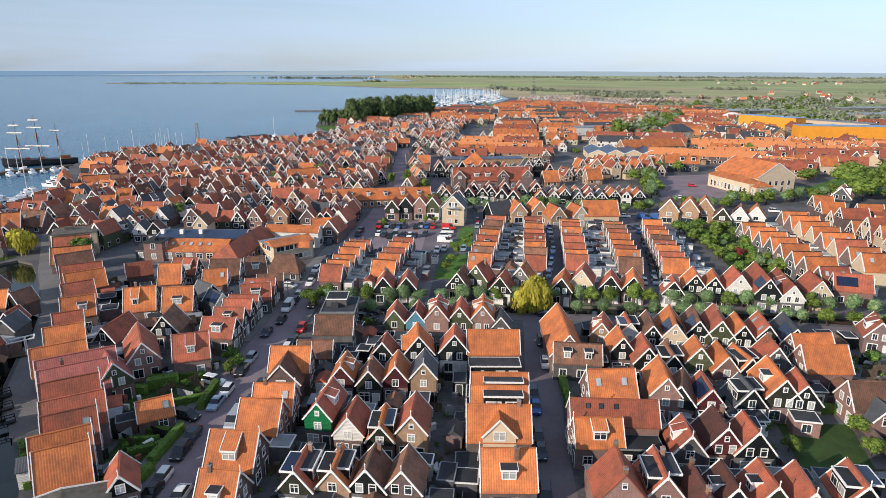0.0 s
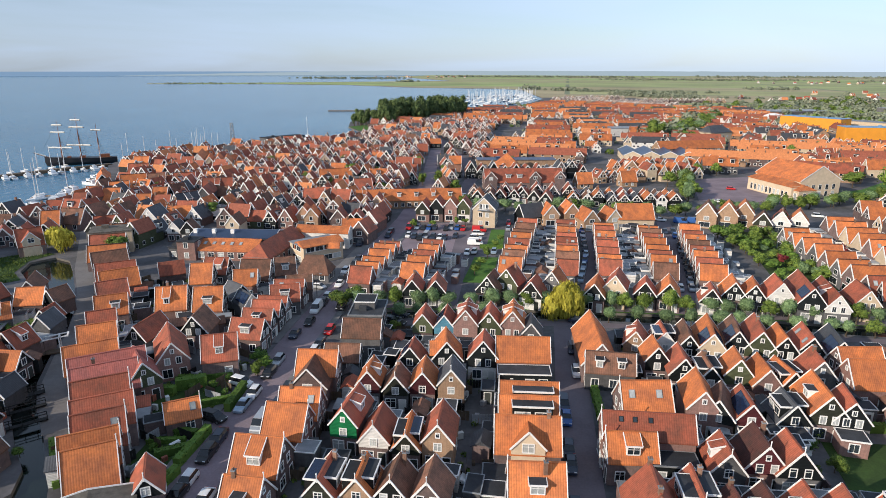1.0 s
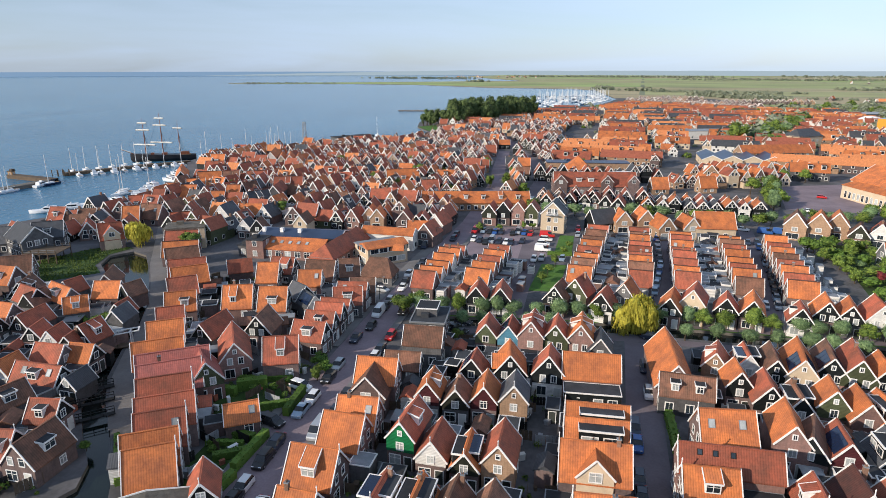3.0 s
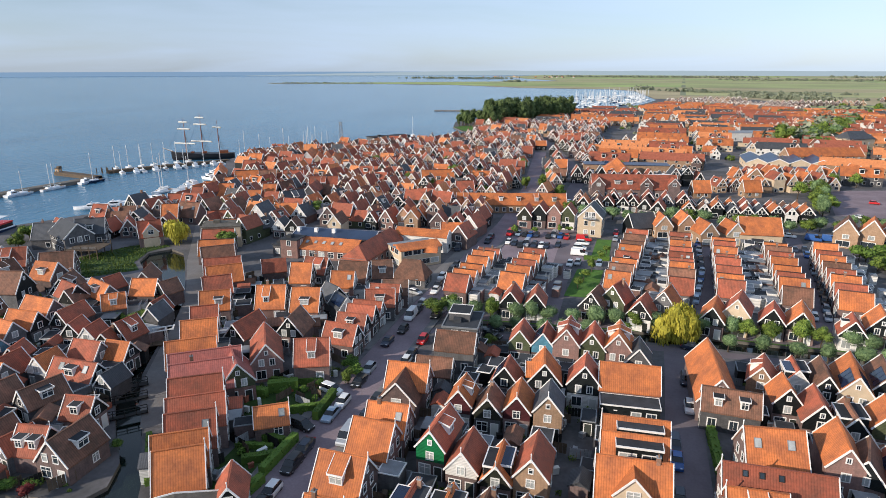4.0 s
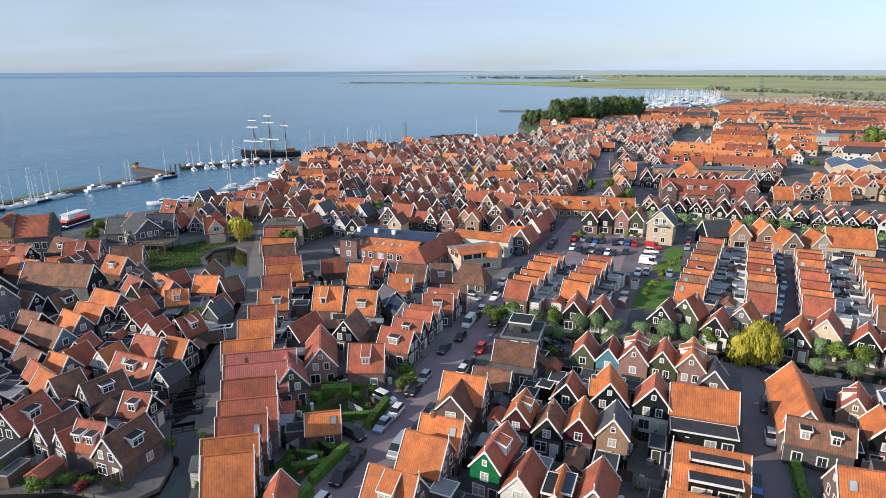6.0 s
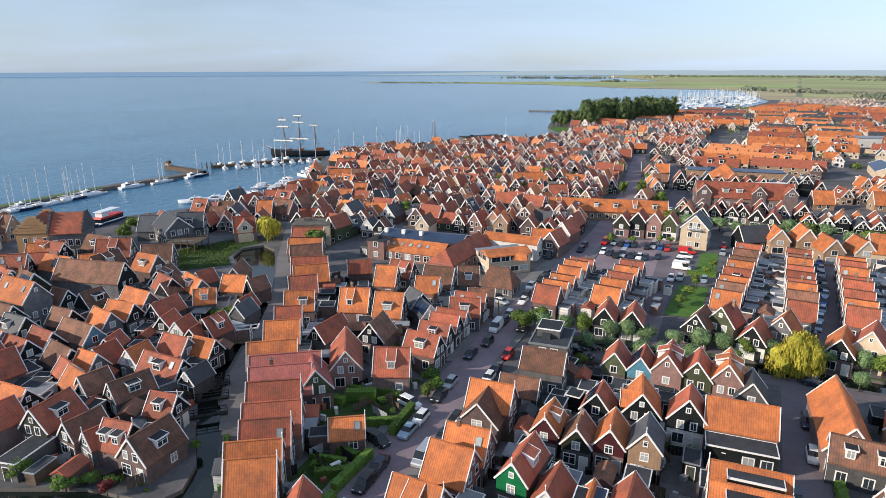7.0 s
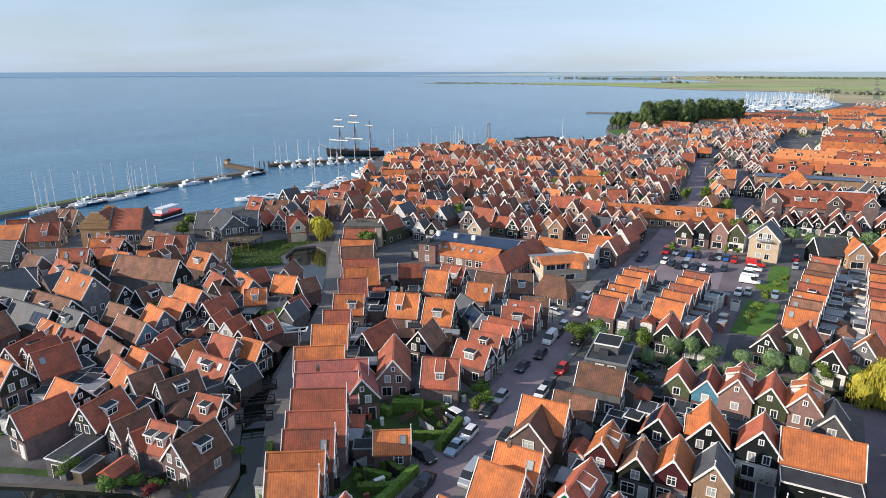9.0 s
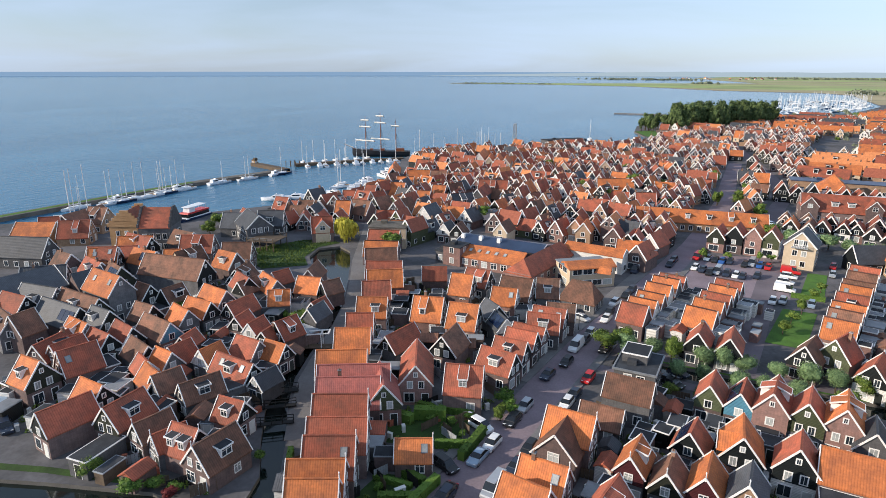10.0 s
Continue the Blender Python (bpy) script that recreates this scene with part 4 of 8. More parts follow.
MASS_SHAPES = [mass_shape(rng.uniform(4.3, 5.7), rng.uniform(6.2, 9.0), rng.uniform(5.6, 8.8), rng.random() < 0.3, rng.random() < 0.5, rng.choice((1.15, 1.3, 1.45, 1.6))) for _ in range(40)]
MASS_SMALL = [mass_shape(rng.uniform(3.9, 4.5), rng.uniform(6.0, 7.5), rng.uniform(5.2, 6.4), False, rng.random() < 0.3) for _ in range(14)]
MASS_BIG = [mass_shape(rng.uniform(6.5, 8), rng.uniform(8.5, 11), rng.uniform(7.5, 9.0), rng.random() < 0.5, True) for _ in range(12)]


def terrace_shape(w, l, hr):
    """A long row of joined houses under one roof, with dormers, chimneys and windows."""
    s = Shape()
    he = hr - w / 2 * 0.9
    for src, mi in ((wall_shape(w, l, hr, he, 0), 0), (roof_shape(w, l, hr, he), 1)):
        k = len(s.v)
        s.v += src.v
        s.f += [tuple(i + k for i in q) for q in src.f]
        s.uv += src.uv
        s.m += [mi] * len(src.f)
    n = int(l // 5.5)
    for i in range(n):
        y = -l / 2 + l * (i + 0.5) / n
        for sx in (-1, 1):
            for dy, z in ((-1.3, 0.8), (1.3, 0.8), (0.0, he - 1.6)):
                if z > 0.7:
                    x0, x1 = sorted((sx * (w / 2 + 0.05), sx * w / 2))
                    s.box(x0, y + dy - 0.75, z, x1, y + dy + 0.75, z + 1.4, 2)
                    x0, x1 = sorted((sx * (w / 2 + 0.08), sx * (w / 2 + 0.04)))
                    s.box(x0, y + dy - 0.6, z + 0.12, x1, y + dy + 0.6, z + 1.28, 3)
            if rng.random() < 0.3:
                x0, x1 = sorted((sx * w * 0.10, sx * w * 0.36))
                s.box(x0, y - 1.0, hr - w * 0.36, x1, y + 1.0, hr - 0.8, 2)
                s.box(x0 - 0.1, y - 1.1, hr - 0.8, x1 + 0.1, y + 1.1, hr - 0.66, 4)
                x0, x1 = sorted((sx * w * 0.36, sx * (w * 0.36 + 0.04)))
                s.box(x0, y - 0.8, hr - w * 0.30, x1, y + 0.8, hr - 1.0, 3)
        if rng.random() < 0.55:
            s.box(-0.35, y + 1.9, hr - 0.8, 0.35, y + 2.5, hr + 0.8, 5)
        if rng.random() < 0.35:
            x0 = rng.choice((-w / 2 - 3.0, w / 2))
            s.box(x0, y - 1.4, 0, x0 + 3.0, y + 1.4, 2.6, 0), s.box(x0 - 0.1, y - 1.5, 2.6, x0 + 3.1, y + 1.5, 2.75, 4)
    return s


TERRACES = [terrace_shape(rng.uniform(7.6, 9.0), l, rng.uniform(7.4, 8.8)) for l in (17, 22, 28, 33, 28, 22)]


def massed(mass, roofs="orrrdRRRk", walls="bbbbnnrkw", shapes=MASS_SHAPES):
    def make(x, y, head):
        wall, roof = rng.choice(walls), rng.choice(roofs)
        mass.add(rng.choice(shapes), pose(x, y, 0, 0, 0, head), [WSLOT[wall], SLOT[roof], 11, 12, 13, 14])
        TAKEN.append((x, y, 3.6))
    return make


# ---- houses, block by block ----
# block middle, between main road and street
house(-17.0, 80.3, -8, 3.9, 7.5, 7.2, "g", "r", "d")
house(-12.7, 77.4, -5, 4.1, 6.1, 6.2, "w", "r", "-")
house(-8.3, 76.0, -3, 3.7, 5.9, 5.8, "n", "o", "P")
house(-4.0, 77.0, -4, 4.2, 6.7, 7.0, "o", "r", "-")
house(-17.4, 65.9, -6, 4.2, 5.7, 6.0, "n", "r", "Pq")
house(-13.0, 66.0, -5, 4.1, 5.4, 6.0, "o", "o", "Pq")
house(-8.8, 65.8, -7, 4.7, 5.4, 6.2, "b", "d", "q")
house(-4.5, 65.6, -7, 4.7, 5.5, 6.2, "r", "d", "q")
house(-16.1, 91.8, -2, 3.7, 5.7, 6.5, "u", "o", "d")
house(-11.7, 90.9, -1, 3.9, 5.2, 6.1, "n", "d", "-")
house(-7.5, 92.0, -1, 3.9, 6.0, 6.5, "u", "o", "-")
house(-3.0, 91.5, -1, 4.1, 5.3, 7.2, "o", "k", "-")
house(-10.3, 100.6, -5, 4.6, 4.6, 6.3, "b", "r", "e")
house(-4.4, 102.1, 4, 5.4, 6.5, 7.2, "b", "o", "Y")
house(2.2, 101.3, -3, 5.2, 5.2, 7.6, "b", "r", "-")
house(-9.4, 115.5, -2, 3.9, 6.0, 6.6, "v", "r", "-")
house(-5.1, 115.1, -4, 3.9, 5.9, 6.6, "l", "r", "e")
house(-0.9, 114.9, -5, 4.6, 6.8, 8.0, "p", "r", "B")
house(3.5, 114.6, -5, 4.7, 6.0, 7.6, "v", "r", "-")
house(8.0, 114.8, -5, 4.7, 6.9, 8.0, "p", "o", "B")
house(11.3, 112.2, -4, 4.4, 5.4, 6.4, "k", "k", "-")
house(8.9, 101.0, -90, 5.2, 9.1, 7.6, "p", "o", "G", across=True)
house(8.7, 85.4, -91, 4.7, 8.6, 7.4, "p", "o", "W", across=True)
house(8.3, 81.3, -91, 5.0, 8.3, 7.4, "p", "o", "W", across=True)
house(7.7, 75.3, -91, 5.9, 8.6, 7.8, "r", "o", "x", across=True)
house(8.0, 65.5, -90, 5.9, 6.6, 7.6, "r", "o", "d", across=True)
house(-25.3, 94.4, -90, 5.1, 6.6, 7.4, "r", "o", "X", across=True)
house(-25.0, 82.6, -90, 5.5, 5.9, 7.0, "r", "o", "s", across=True)
house(-25.6, 78.0, -96, 5.8, 5.9, 7.0, "p", "o", "-", across=True)
house(-26.7, 69.7, -95, 5.9, 6.3, 7.2, "r", "o", "d", across=True)
house(-25.9, 61.8, -96, 5.8, 4.7, 7.0, "r", "o", "d", across=True)
house(-20.4, 108.4, -91, 4.4, 7.1, 7.2, "k", "d", "-", across=True)
house(-22.9, 102.1, -89, 3.9, 6.2, 5.0, "k", "d", "q", across=True)
house(-39.6, 65.3, 25, 3.7, 5.4, 5.4, "b", "r", "q")
# east of the street
house(23.5, 98.6, -97, 4.3, 8.1, 6.2, "k", "d", "D", across=True)
house(22.4, 106.9, -2, 6.2, 15.5, 7.4, "r", "o", "q")
house(25.9, 86.3, -87, 6.2, 7.3, 7.6, "r", "o", "s", across=True)
house(23.9, 76.9, -93, 4.3, 12.0, 7.8, "p", "r", "tF", across=True)
house(21.1, 74.1, -90, 4.7, 6.4, 6.6, "r", "o", "d", across=True)
house(21.0, 63.0, -3, 6.0, 5.8, 7.9, "p", "r", "N")
house(26.3, 64.3, -3, 4.5, 6.2, 6.7, "p", "r", "P")
house(30.3, 108.8, -16, 4.1, 5.8, 6.8, "o", "r", "d")
house(35.2, 109.3, -4, 4.1, 5.6, 6.6, "w", "r", "P")
house(39.2, 108.7, -8, 4.5, 7.8, 6.8, "b", "d", "-")
house(43.4, 108.7, -12, 4.9, 10.0, 7.6, "c", "o", "p")
house(48.5, 110.2, -12, 4.7, 8.4, 7.2, "b", "d", "p")
house(52.4, 109.7, -13, 5.3, 9.3, 7.6, "v", "r", "-")
house(55.8, 107.9, -9, 4.7, 6.9, 7.0, "b", "o", "-")
house(60.5, 108.2, -11, 4.7, 7.6, 7.0, "b", "r", "s")
house(64.9, 107.2, -12, 4.9, 8.6, 7.0, "b", "k", "p")
house(31.7, 101.8, -3, 3.9, 5.4, 7.0, "b", "o", "-")
house(35.2, 98.7, -6, 4.5, 6.6, 6.8, "b", "r", "-")
house(38.7, 96.5, -4, 4.2, 6.0, 6.4, "b", "d", "P")
house(43.8, 97.4, -9, 4.4, 5.4, 7.2, "v", "o", "-")
house(47.4, 95.8, -5, 4.4, 6.4, 6.6, "p", "o", "-")
house(50.6, 95.4, 5, 4.1, 6.1, 6.4, "b", "o", "P")
house(56.8, 97.7, -8, 4.5, 5.8, 7.2, "k", "r", "-")
house(34.3, 87.2, -8, 4.4, 7.9, 7.6, "p", "o", "-")
house(37.0, 86.1, -22, 4.4, 6.5, 6.4, "b", "d", "-")
house(40.6, 85.6, -6, 3.9, 6.3, 6.2, "u", "r", "eA")
house(46.7, 85.6, -2, 4.5, 5.4, 6.0, "b", "k", "PA")
house(52.1, 87.4, -8, 4.9, 8.4, 7.4, "n", "o", "d")
house(55.1, 85.6, -12, 4.7, 6.0, 6.8, "b", "r", "a")
house(32.6, 72.7, -5, 4.2, 5.4, 6.4, "k", "r", "d")
house(37.7, 74.2, -3, 5.3, 5.8, 6.8, "u", "m", "-")
house(41.5, 73.3, -3, 5.3, 5.4, 6.6, "b", "r", "-")
house(33.9, 62.6, -3, 4.9, 5.4, 6.2, "b", "m", "d")
house(38.5, 62.7, -3, 5.0, 5.5, 6.4, "n", "r", "d")
house(42.4, 61.9, -8, 5.2, 6.1, 6.4, "c", "r", "-")
house(30.3, 62.3, -1, 4.9, 5.8, 6.0, "k", "m", "N")
house(49.1, 62.7, -8, 4.7, 5.4, 6.4, "b", "r", "P")
house(65.5, 101.3, -86, 4.8, 7.3, 7.0, "r", "o", "-", across=True)
house(64.4, 95.7, -91, 5.8, 7.6, 7.4, "p", "o", "-", across=True)
house(64.5, 84.5, -93, 5.5, 5.5, 6.6, "p", "d", "K", across=True)
house(83.3, 109.8, -21, 4.9, 6.0, 6.6, "r", "r", "d")
# beyond the tree canal
house(-13.4, 135.5, -2, 4.1, 6.6, 6.6, "b", "r", "-")
house(-8.2, 135.6, -1, 4.2, 6.6, 6.6, "b", "r", "-")
house(4.2, 137.8, -16, 4.9, 6.7, 6.8, "b", "d", "-")
house(8.9, 140.0, -25, 5.5, 5.4, 7.8, "v", "r", "-")
house(13.9, 135.6, -17, 4.9, 6.5, 6.6, "b", "r", "-")
house(19.1, 139.8, -21, 5.0, 5.7, 7.4, "k", "o", "-")
house(27.9, 135.8, -16, 4.7, 8.1, 6.6, "b", "o", "-")
house(32.9, 137.6, -19, 5.0, 6.8, 7.8, "c", "r", "-")
house(39.1, 136.3, -15, 4.7, 5.6, 6.6, "b", "r", "-")
house(44.4, 136.6, -15, 4.9, 7.7, 6.6, "b", "o", "-")
house(52.7, 133.8, -14, 4.7, 5.7, 6.2, "b", "r", "d")
house(58.6, 136.8, -14, 4.9, 6.9, 7.0, "b", "o", "-")
house(62.7, 135.8, -16, 4.9, 6.9, 6.8, "b", "o", "-")
house(67.7, 135.3, -9, 5.5, 7.1, 7.6, "w", "r", "-")
house(73.2, 134.7, -12, 5.3, 13.5, 7.8, "b", "r", "p")
house(78.0, 133.5, -12, 4.9, 13.4, 6.8, "w", "r", "d")
house(84.8, 133.4, -10, 4.9, 8.1, 7.0, "c", "r", "-")
house(94.1, 134.6, -107, 5.1, 7.9, 7.0, "b", "r", "p", across=True)
# long row by the canal path
house(-47.3, 66.6, -61, 6.3, 6.0, 7.0, "r", "o", "-", across=True)
house(-49.1, 69.5, -61, 5.8, 6.9, 7.2, "r", "o", "-", across=True)
house(-50.6, 74.0, -61, 6.3, 6.5, 7.4, "r", "r", "s", across=True)
house(-52.2, 77.7, -61, 5.6, 7.9, 7.6, "r", "r", "-", across=True)
house(-55.6, 82.8, -61, 6.2, 7.7, 7.6, "r", "r", "-", across=True)
house(-57.9, 87.7, -59, 5.8, 9.5, 7.4, "r", "q", "-", across=True)
house(-59.6, 91.5, -59, 5.8, 11.3, 7.4, "r", "q", "-", across=True)
house(-64.0, 94.1, -58, 5.8, 8.1, 7.8, "r", "o", "-", across=True)
house(-68.9, 103.8, -61, 5.6, 6.4, 7.0, "r", "o", "-", across=True)
house(-71.9, 110.2, -61, 5.6, 5.1, 7.0, "r", "r", "-", across=True)
house(-74.5, 118.1, -64, 5.3, 6.1, 7.2, "r", "o", "-", across=True)
house(-79.5, 126.8, -54, 5.3, 6.2, 7.2, "r", "r", "-", across=True)
house(-81.9, 133.9, -55, 5.3, 8.1, 7.4, "r", "o", "-", across=True)
house(-85.7, 139.3, -61, 5.3, 8.7, 7.4, "r", "r", "-", across=True)
house(-92.7, 148.4, -54, 5.2, 8.2, 7.4, "r", "d", "-", across=True)
house(-54.6, 91.8, 38, 5.2, 7.8, 7.0, "v", "q", "-")
house(-43.1, 82.2, -61, 4.2, 4.9, 4.6, "r", "o", "s", across=True)
house(-44.4, 100.1, -71, 5.8, 5.9, 7.2, "r", "r", "d", across=True)
house(-53.7, 100.8, 29, 5.3, 10.2, 7.0, "p", "r", "q")
house(-53.3, 111.8, 4, 5.3, 6.6, 6.8, "b", "d", "-")
house(-65.1, 140.7, -80, 6.2, 5.1, 7.0, "b", "o", "-", across=True)
house(-64.7, 124.3, -74, 6.5, 6.2, 7.0, "b", "o", "-", across=True)
house(-56.3, 123.9, -79, 6.5, 6.0, 7.2, "b", "o", "d", across=True)
house(-63.0, 110.4, -7, 4.4, 8.3, 5.4, "n", "r", "-", across=True)
house(-42.5, 109.2, -95, 4.7, 6.4, 6.4, "b", "r", "d", across=True)
house(-42.3, 114.3, -90, 4.2, 5.9, 6.4, "b", "r", "d", across=True)
house(-42.1, 119.0, -90, 4.2, 5.8, 6.4, "b", "r", "-", across=True)
house(-42.3, 123.5, -92, 3.6, 6.3, 5.6, "r", "r", "-", across=True)
house(-41.1, 128.0, -75, 4.8, 6.2, 6.6, "b", "r", "d", across=True)
house(-41.2, 131.9, -86, 4.4, 6.6, 6.4, "b", "r", "s", across=True)
house(-40.0, 135.6, -77, 4.1, 5.7, 6.2, "n", "d", "-", across=True)
house(-53.4, 145.1, -87, 6.5, 7.3, 6.8, "r", "d", "-", across=True)
house(-53.4, 137.8, -81, 4.8, 5.4, 6.6, "w", "o", "s", across=True)
house(-47.8, 149.9, -70, 6.2, 5.1, 6.0, "k", "d", "-", across=True)
house(-40.3, 151.1, -92, 6.7, 8.4, 6.4, "k", "d", "h", across=True)
house(-63.9, 146.8, -91, 5.3, 6.1, 6.6, "b", "r", "-", across=True)
house(-53.0, 130.2, 53, 4.1, 5.4, 6.0, "b", "k", "-")
house(-49.1, 125.8, 47, 3.7, 5.4, 5.6, "w", "k", "p")
# west of the canal
house(-106.5, 68.4, 90, 5.5, 5.0, 7.4, "n", "o", "d")
house(-90.0, 63.7, -6, 4.6, 7.4, 6.5, "b", "r", "q")
house(-91.8, 69.0, 88, 4.9, 5.5, 6.8, "b", "o", "q")
house(-83.3, 68.3, 4, 4.9, 6.6, 6.8, "n", "r", "d")
house(-77.2, 68.2, -9, 3.7, 5.3, 5.6, "b", "d", "q")
house(-70.7, 68.4, 94, 4.8, 4.6, 5.9, "b", "r", "Dq")
house(-73.4, 67.8, -15, 3.2, 4.6, 5.0, "k", "r", "q")
house(-65.3, 68.6, -3, 5.2, 6.8, 6.2, "r", "d", "dq")
house(-70.7, 76.6, 94, 4.2, 4.6, 5.8, "b", "r", "dq")
house(-89.5, 77.5, 73, 4.0, 5.3, 5.9, "b", "o", "q")
house(-86.3, 77.7, 167, 4.2, 4.6, 5.9, "k", "d", "q")
house(-80.3, 79.1, -19, 4.2, 6.4, 5.6, "k", "d", "d")
house(-80.8, 86.8, 86, 4.2, 8.9, 5.6, "b", "r", "ds")
house(-74.2, 86.9, -3, 3.2, 4.6, 4.7, "b", "k", "q")
house(-93.3, 82.8, 84, 4.2, 4.6, 5.9, "k", "o", "q")
house(-99.7, 82.9, 76, 4.4, 7.0, 6.1, "b", "d", "q")
house(-105.3, 75.2, -14, 5.8, 6.1, 7.0, "r", "r", "s")
house(-109.8, 76.2, 1, 4.0, 5.8, 6.8, "r", "r", "-")
house(-113.2, 75.5, 14, 4.4, 7.4, 6.8, "r", "r", "-")
house(-127.8, 96.3, 85, 5.9, 10.3, 10.4, "k", "o", "s")
house(-128.7, 90.6, 87, 5.3, 13.4, 7.4, "n", "d", "d")
house(-129.8, 115.0, 100, 6.5, 17.4, 8.6, "b", "d", "-")
house(-155.8, 113.7, 118, 4.4, 7.6, 7.7, "b", "r", "s")
house(-123.3, 101.5, 85, 4.4, 4.7, 7.0, "b", "d", "q")
house(-118.3, 104.6, 177, 4.6, 5.2, 6.3, "b", "d", "-")
house(-108.4, 107.8, 82, 4.9, 7.9, 6.7, "k", "o", "q")
house(-106.5, 101.8, 88, 4.4, 7.0, 6.3, "b", "o", "q")
house(-106.8, 97.5, 76, 4.0, 6.3, 6.1, "k", "o", "q")
house(-105.6, 91.1, 82, 4.6, 8.9, 6.3, "l", "d", "-")
house(-109.5, 86.8, 80, 4.2, 6.6, 5.9, "b", "r", "q")
house(-110.0, 82.3, 84, 4.2, 6.2, 6.1, "b", "r", "q")
house(-94.4, 101.6, 12, 3.2, 4.6, 5.6, "b", "r", "q")
house(-89.7, 100.7, 6, 3.0, 4.6, 5.6, "w", "r", "q")
house(-84.7, 99.0, 8, 3.0, 4.6, 5.6, "b", "r", "q")
house(-83.5, 102.3, -10, 4.9, 5.0, 6.5, "b", "r", "d")
house(-100.1, 106.8, -2, 4.2, 6.9, 5.9, "b", "r", "q")
house(-87.8, 87.9, -2, 4.2, 4.6, 5.8, "w", "o", "q")
house(-83.9, 92.9, 88, 4.4, 5.7, 6.1, "k", "r", "q")
house(-93.3, 86.0, 180, 4.6, 4.6, 5.9, "b", "r", "q")
house(-79.2, 94.8, 89, 4.0, 4.8, 5.6, "b", "o", "q")
house(-97.5, 91.2, -165, 3.2, 4.6, 4.9, "b", "r", "q")
house(-94.8, 79.9, 71, 3.5, 4.6, 5.4, "b", "r", "q")
house(-116.3, 123.2, 19, 4.8, 7.3, 6.1, "b", "d", "-")
house(-108.3, 117.0, 176, 4.0, 5.6, 5.8, "b", "d", "q")
house(-105.8, 125.1, 167, 4.0, 4.6, 5.9, "w", "r", "q")
house(-104.8, 120.5, 65, 4.4, 8.6, 6.1, "k", "o", "d")
house(-96.4, 114.4, 126, 4.2, 4.6, 6.1, "k", "o", "d")
house(-95.9, 123.9, 102, 4.8, 5.7, 6.3, "b", "o", "q")
house(-91.0, 125.3, 159, 3.9, 4.6, 5.9, "b", "d", "q")
house(-101.5, 131.8, -157, 4.2, 8.2, 6.1, "r", "d", "q")
house(-86.4, 115.4, 1, 3.7, 4.6, 5.4, "b", "r", "q")
house(-84.8, 112.5, -175, 3.7, 5.5, 5.4, "k", "k", "q")
house(-140.2, 89.0, 98, 6.5, 10.1, 7.6, "k", "k", "d")
house(-132.0, 77.9, 78, 4.9, 6.7, 7.0, "k", "d", "-")
house(-110.3, 117.6, 69, 4.4, 6.4, 6.4, "b", "r", "-")
house(-114.6, 95.0, 88, 4.6, 5.4, 6.2, "b", "d", "q")
house(-116.5, 82.5, 84, 5.0, 6.4, 6.8, "k", "o", "d")
house(-119.0, 88.6, 86, 4.8, 6.0, 6.6, "n", "k", "-")
# harbour side
house(-204.7, 128.5, -46, 6.6, 6.0, 7.0, "o", "r", "-", across=True)
house(-192.5, 129.1, -52, 7.4, 9.0, 7.2, "o", "r", "-", across=True)
house(-200.2, 141.9, -75, 7.4, 7.4, 8.0, "o", "d", "-", across=True)
house(-182.5, 109.0, -68, 7.4, 14.2, 8.0, "k", "k", "-", across=True)
house(-154.9, 98.2, -46, 6.6, 9.7, 7.0, "k", "k", "d", across=True)
house(-155.6, 113.8, 127, 5.2, 7.4, 7.4, "b", "o", "s")
house(-157.1, 118.8, -55, 4.1, 10.3, 6.4, "r", "r", "-", across=True)
house(-161.6, 127.4, -54, 4.1, 9.5, 6.6, "r", "o", "-", across=True)
house(-160.9, 128.0, 88, 4.5, 10.8, 6.8, "b", "r", "-")
house(-141.9, 123.8, -54, 4.9, 4.3, 6.4, "r", "o", "-", across=True)
house(-144.8, 134.6, -61, 6.6, 9.0, 7.4, "r", "r", "d", across=True)
house(-129.4, 134.4, -61, 6.6, 7.8, 7.4, "r", "d", "-", across=True)
house(-157.4, 159.4, -69, 6.6, 6.1, 7.4, "k", "k", "-", across=True)
house(-153.4, 162.6, 65, 5.5, 11.3, 7.8, "k", "r", "-")
house(-148.0, 166.9, -61, 6.6, 8.3, 7.6, "k", "k", "d", across=True)
house(-157.3, 182.5, -83, 5.7, 5.3, 8.4, "r", "r", "d", across=True)
house(-128.5, 168.5, -48, 6.9, 6.6, 7.6, "b", "r", "x", across=True)
house(-106.2, 197.8, -1, 6.0, 8.3, 8.2, "w", "k", "-")
house(-94.5, 206.5, -7, 5.7, 8.8, 6.6, "w", "k", "-")
house(-92.9, 185.5, 3, 4.2, 5.4, 6.4, "w", "k", "-")
house(-88.6, 185.4, 8, 4.5, 5.4, 6.6, "b", "d", "-")
house(-128.2, 78.8, 3, 5.7, 4.7, 7.4, "r", "d", "-", across=True)
house(-141.2, 84.3, 93, 5.3, 7.7, 7.0, "b", "r", "-")
house(-129.6, 87.0, 89, 5.7, 12.8, 6.4, "b", "k", "p")
house(-112.4, 77.9, -19, 4.1, 3.6, 6.2, "r", "r", "-", across=True)
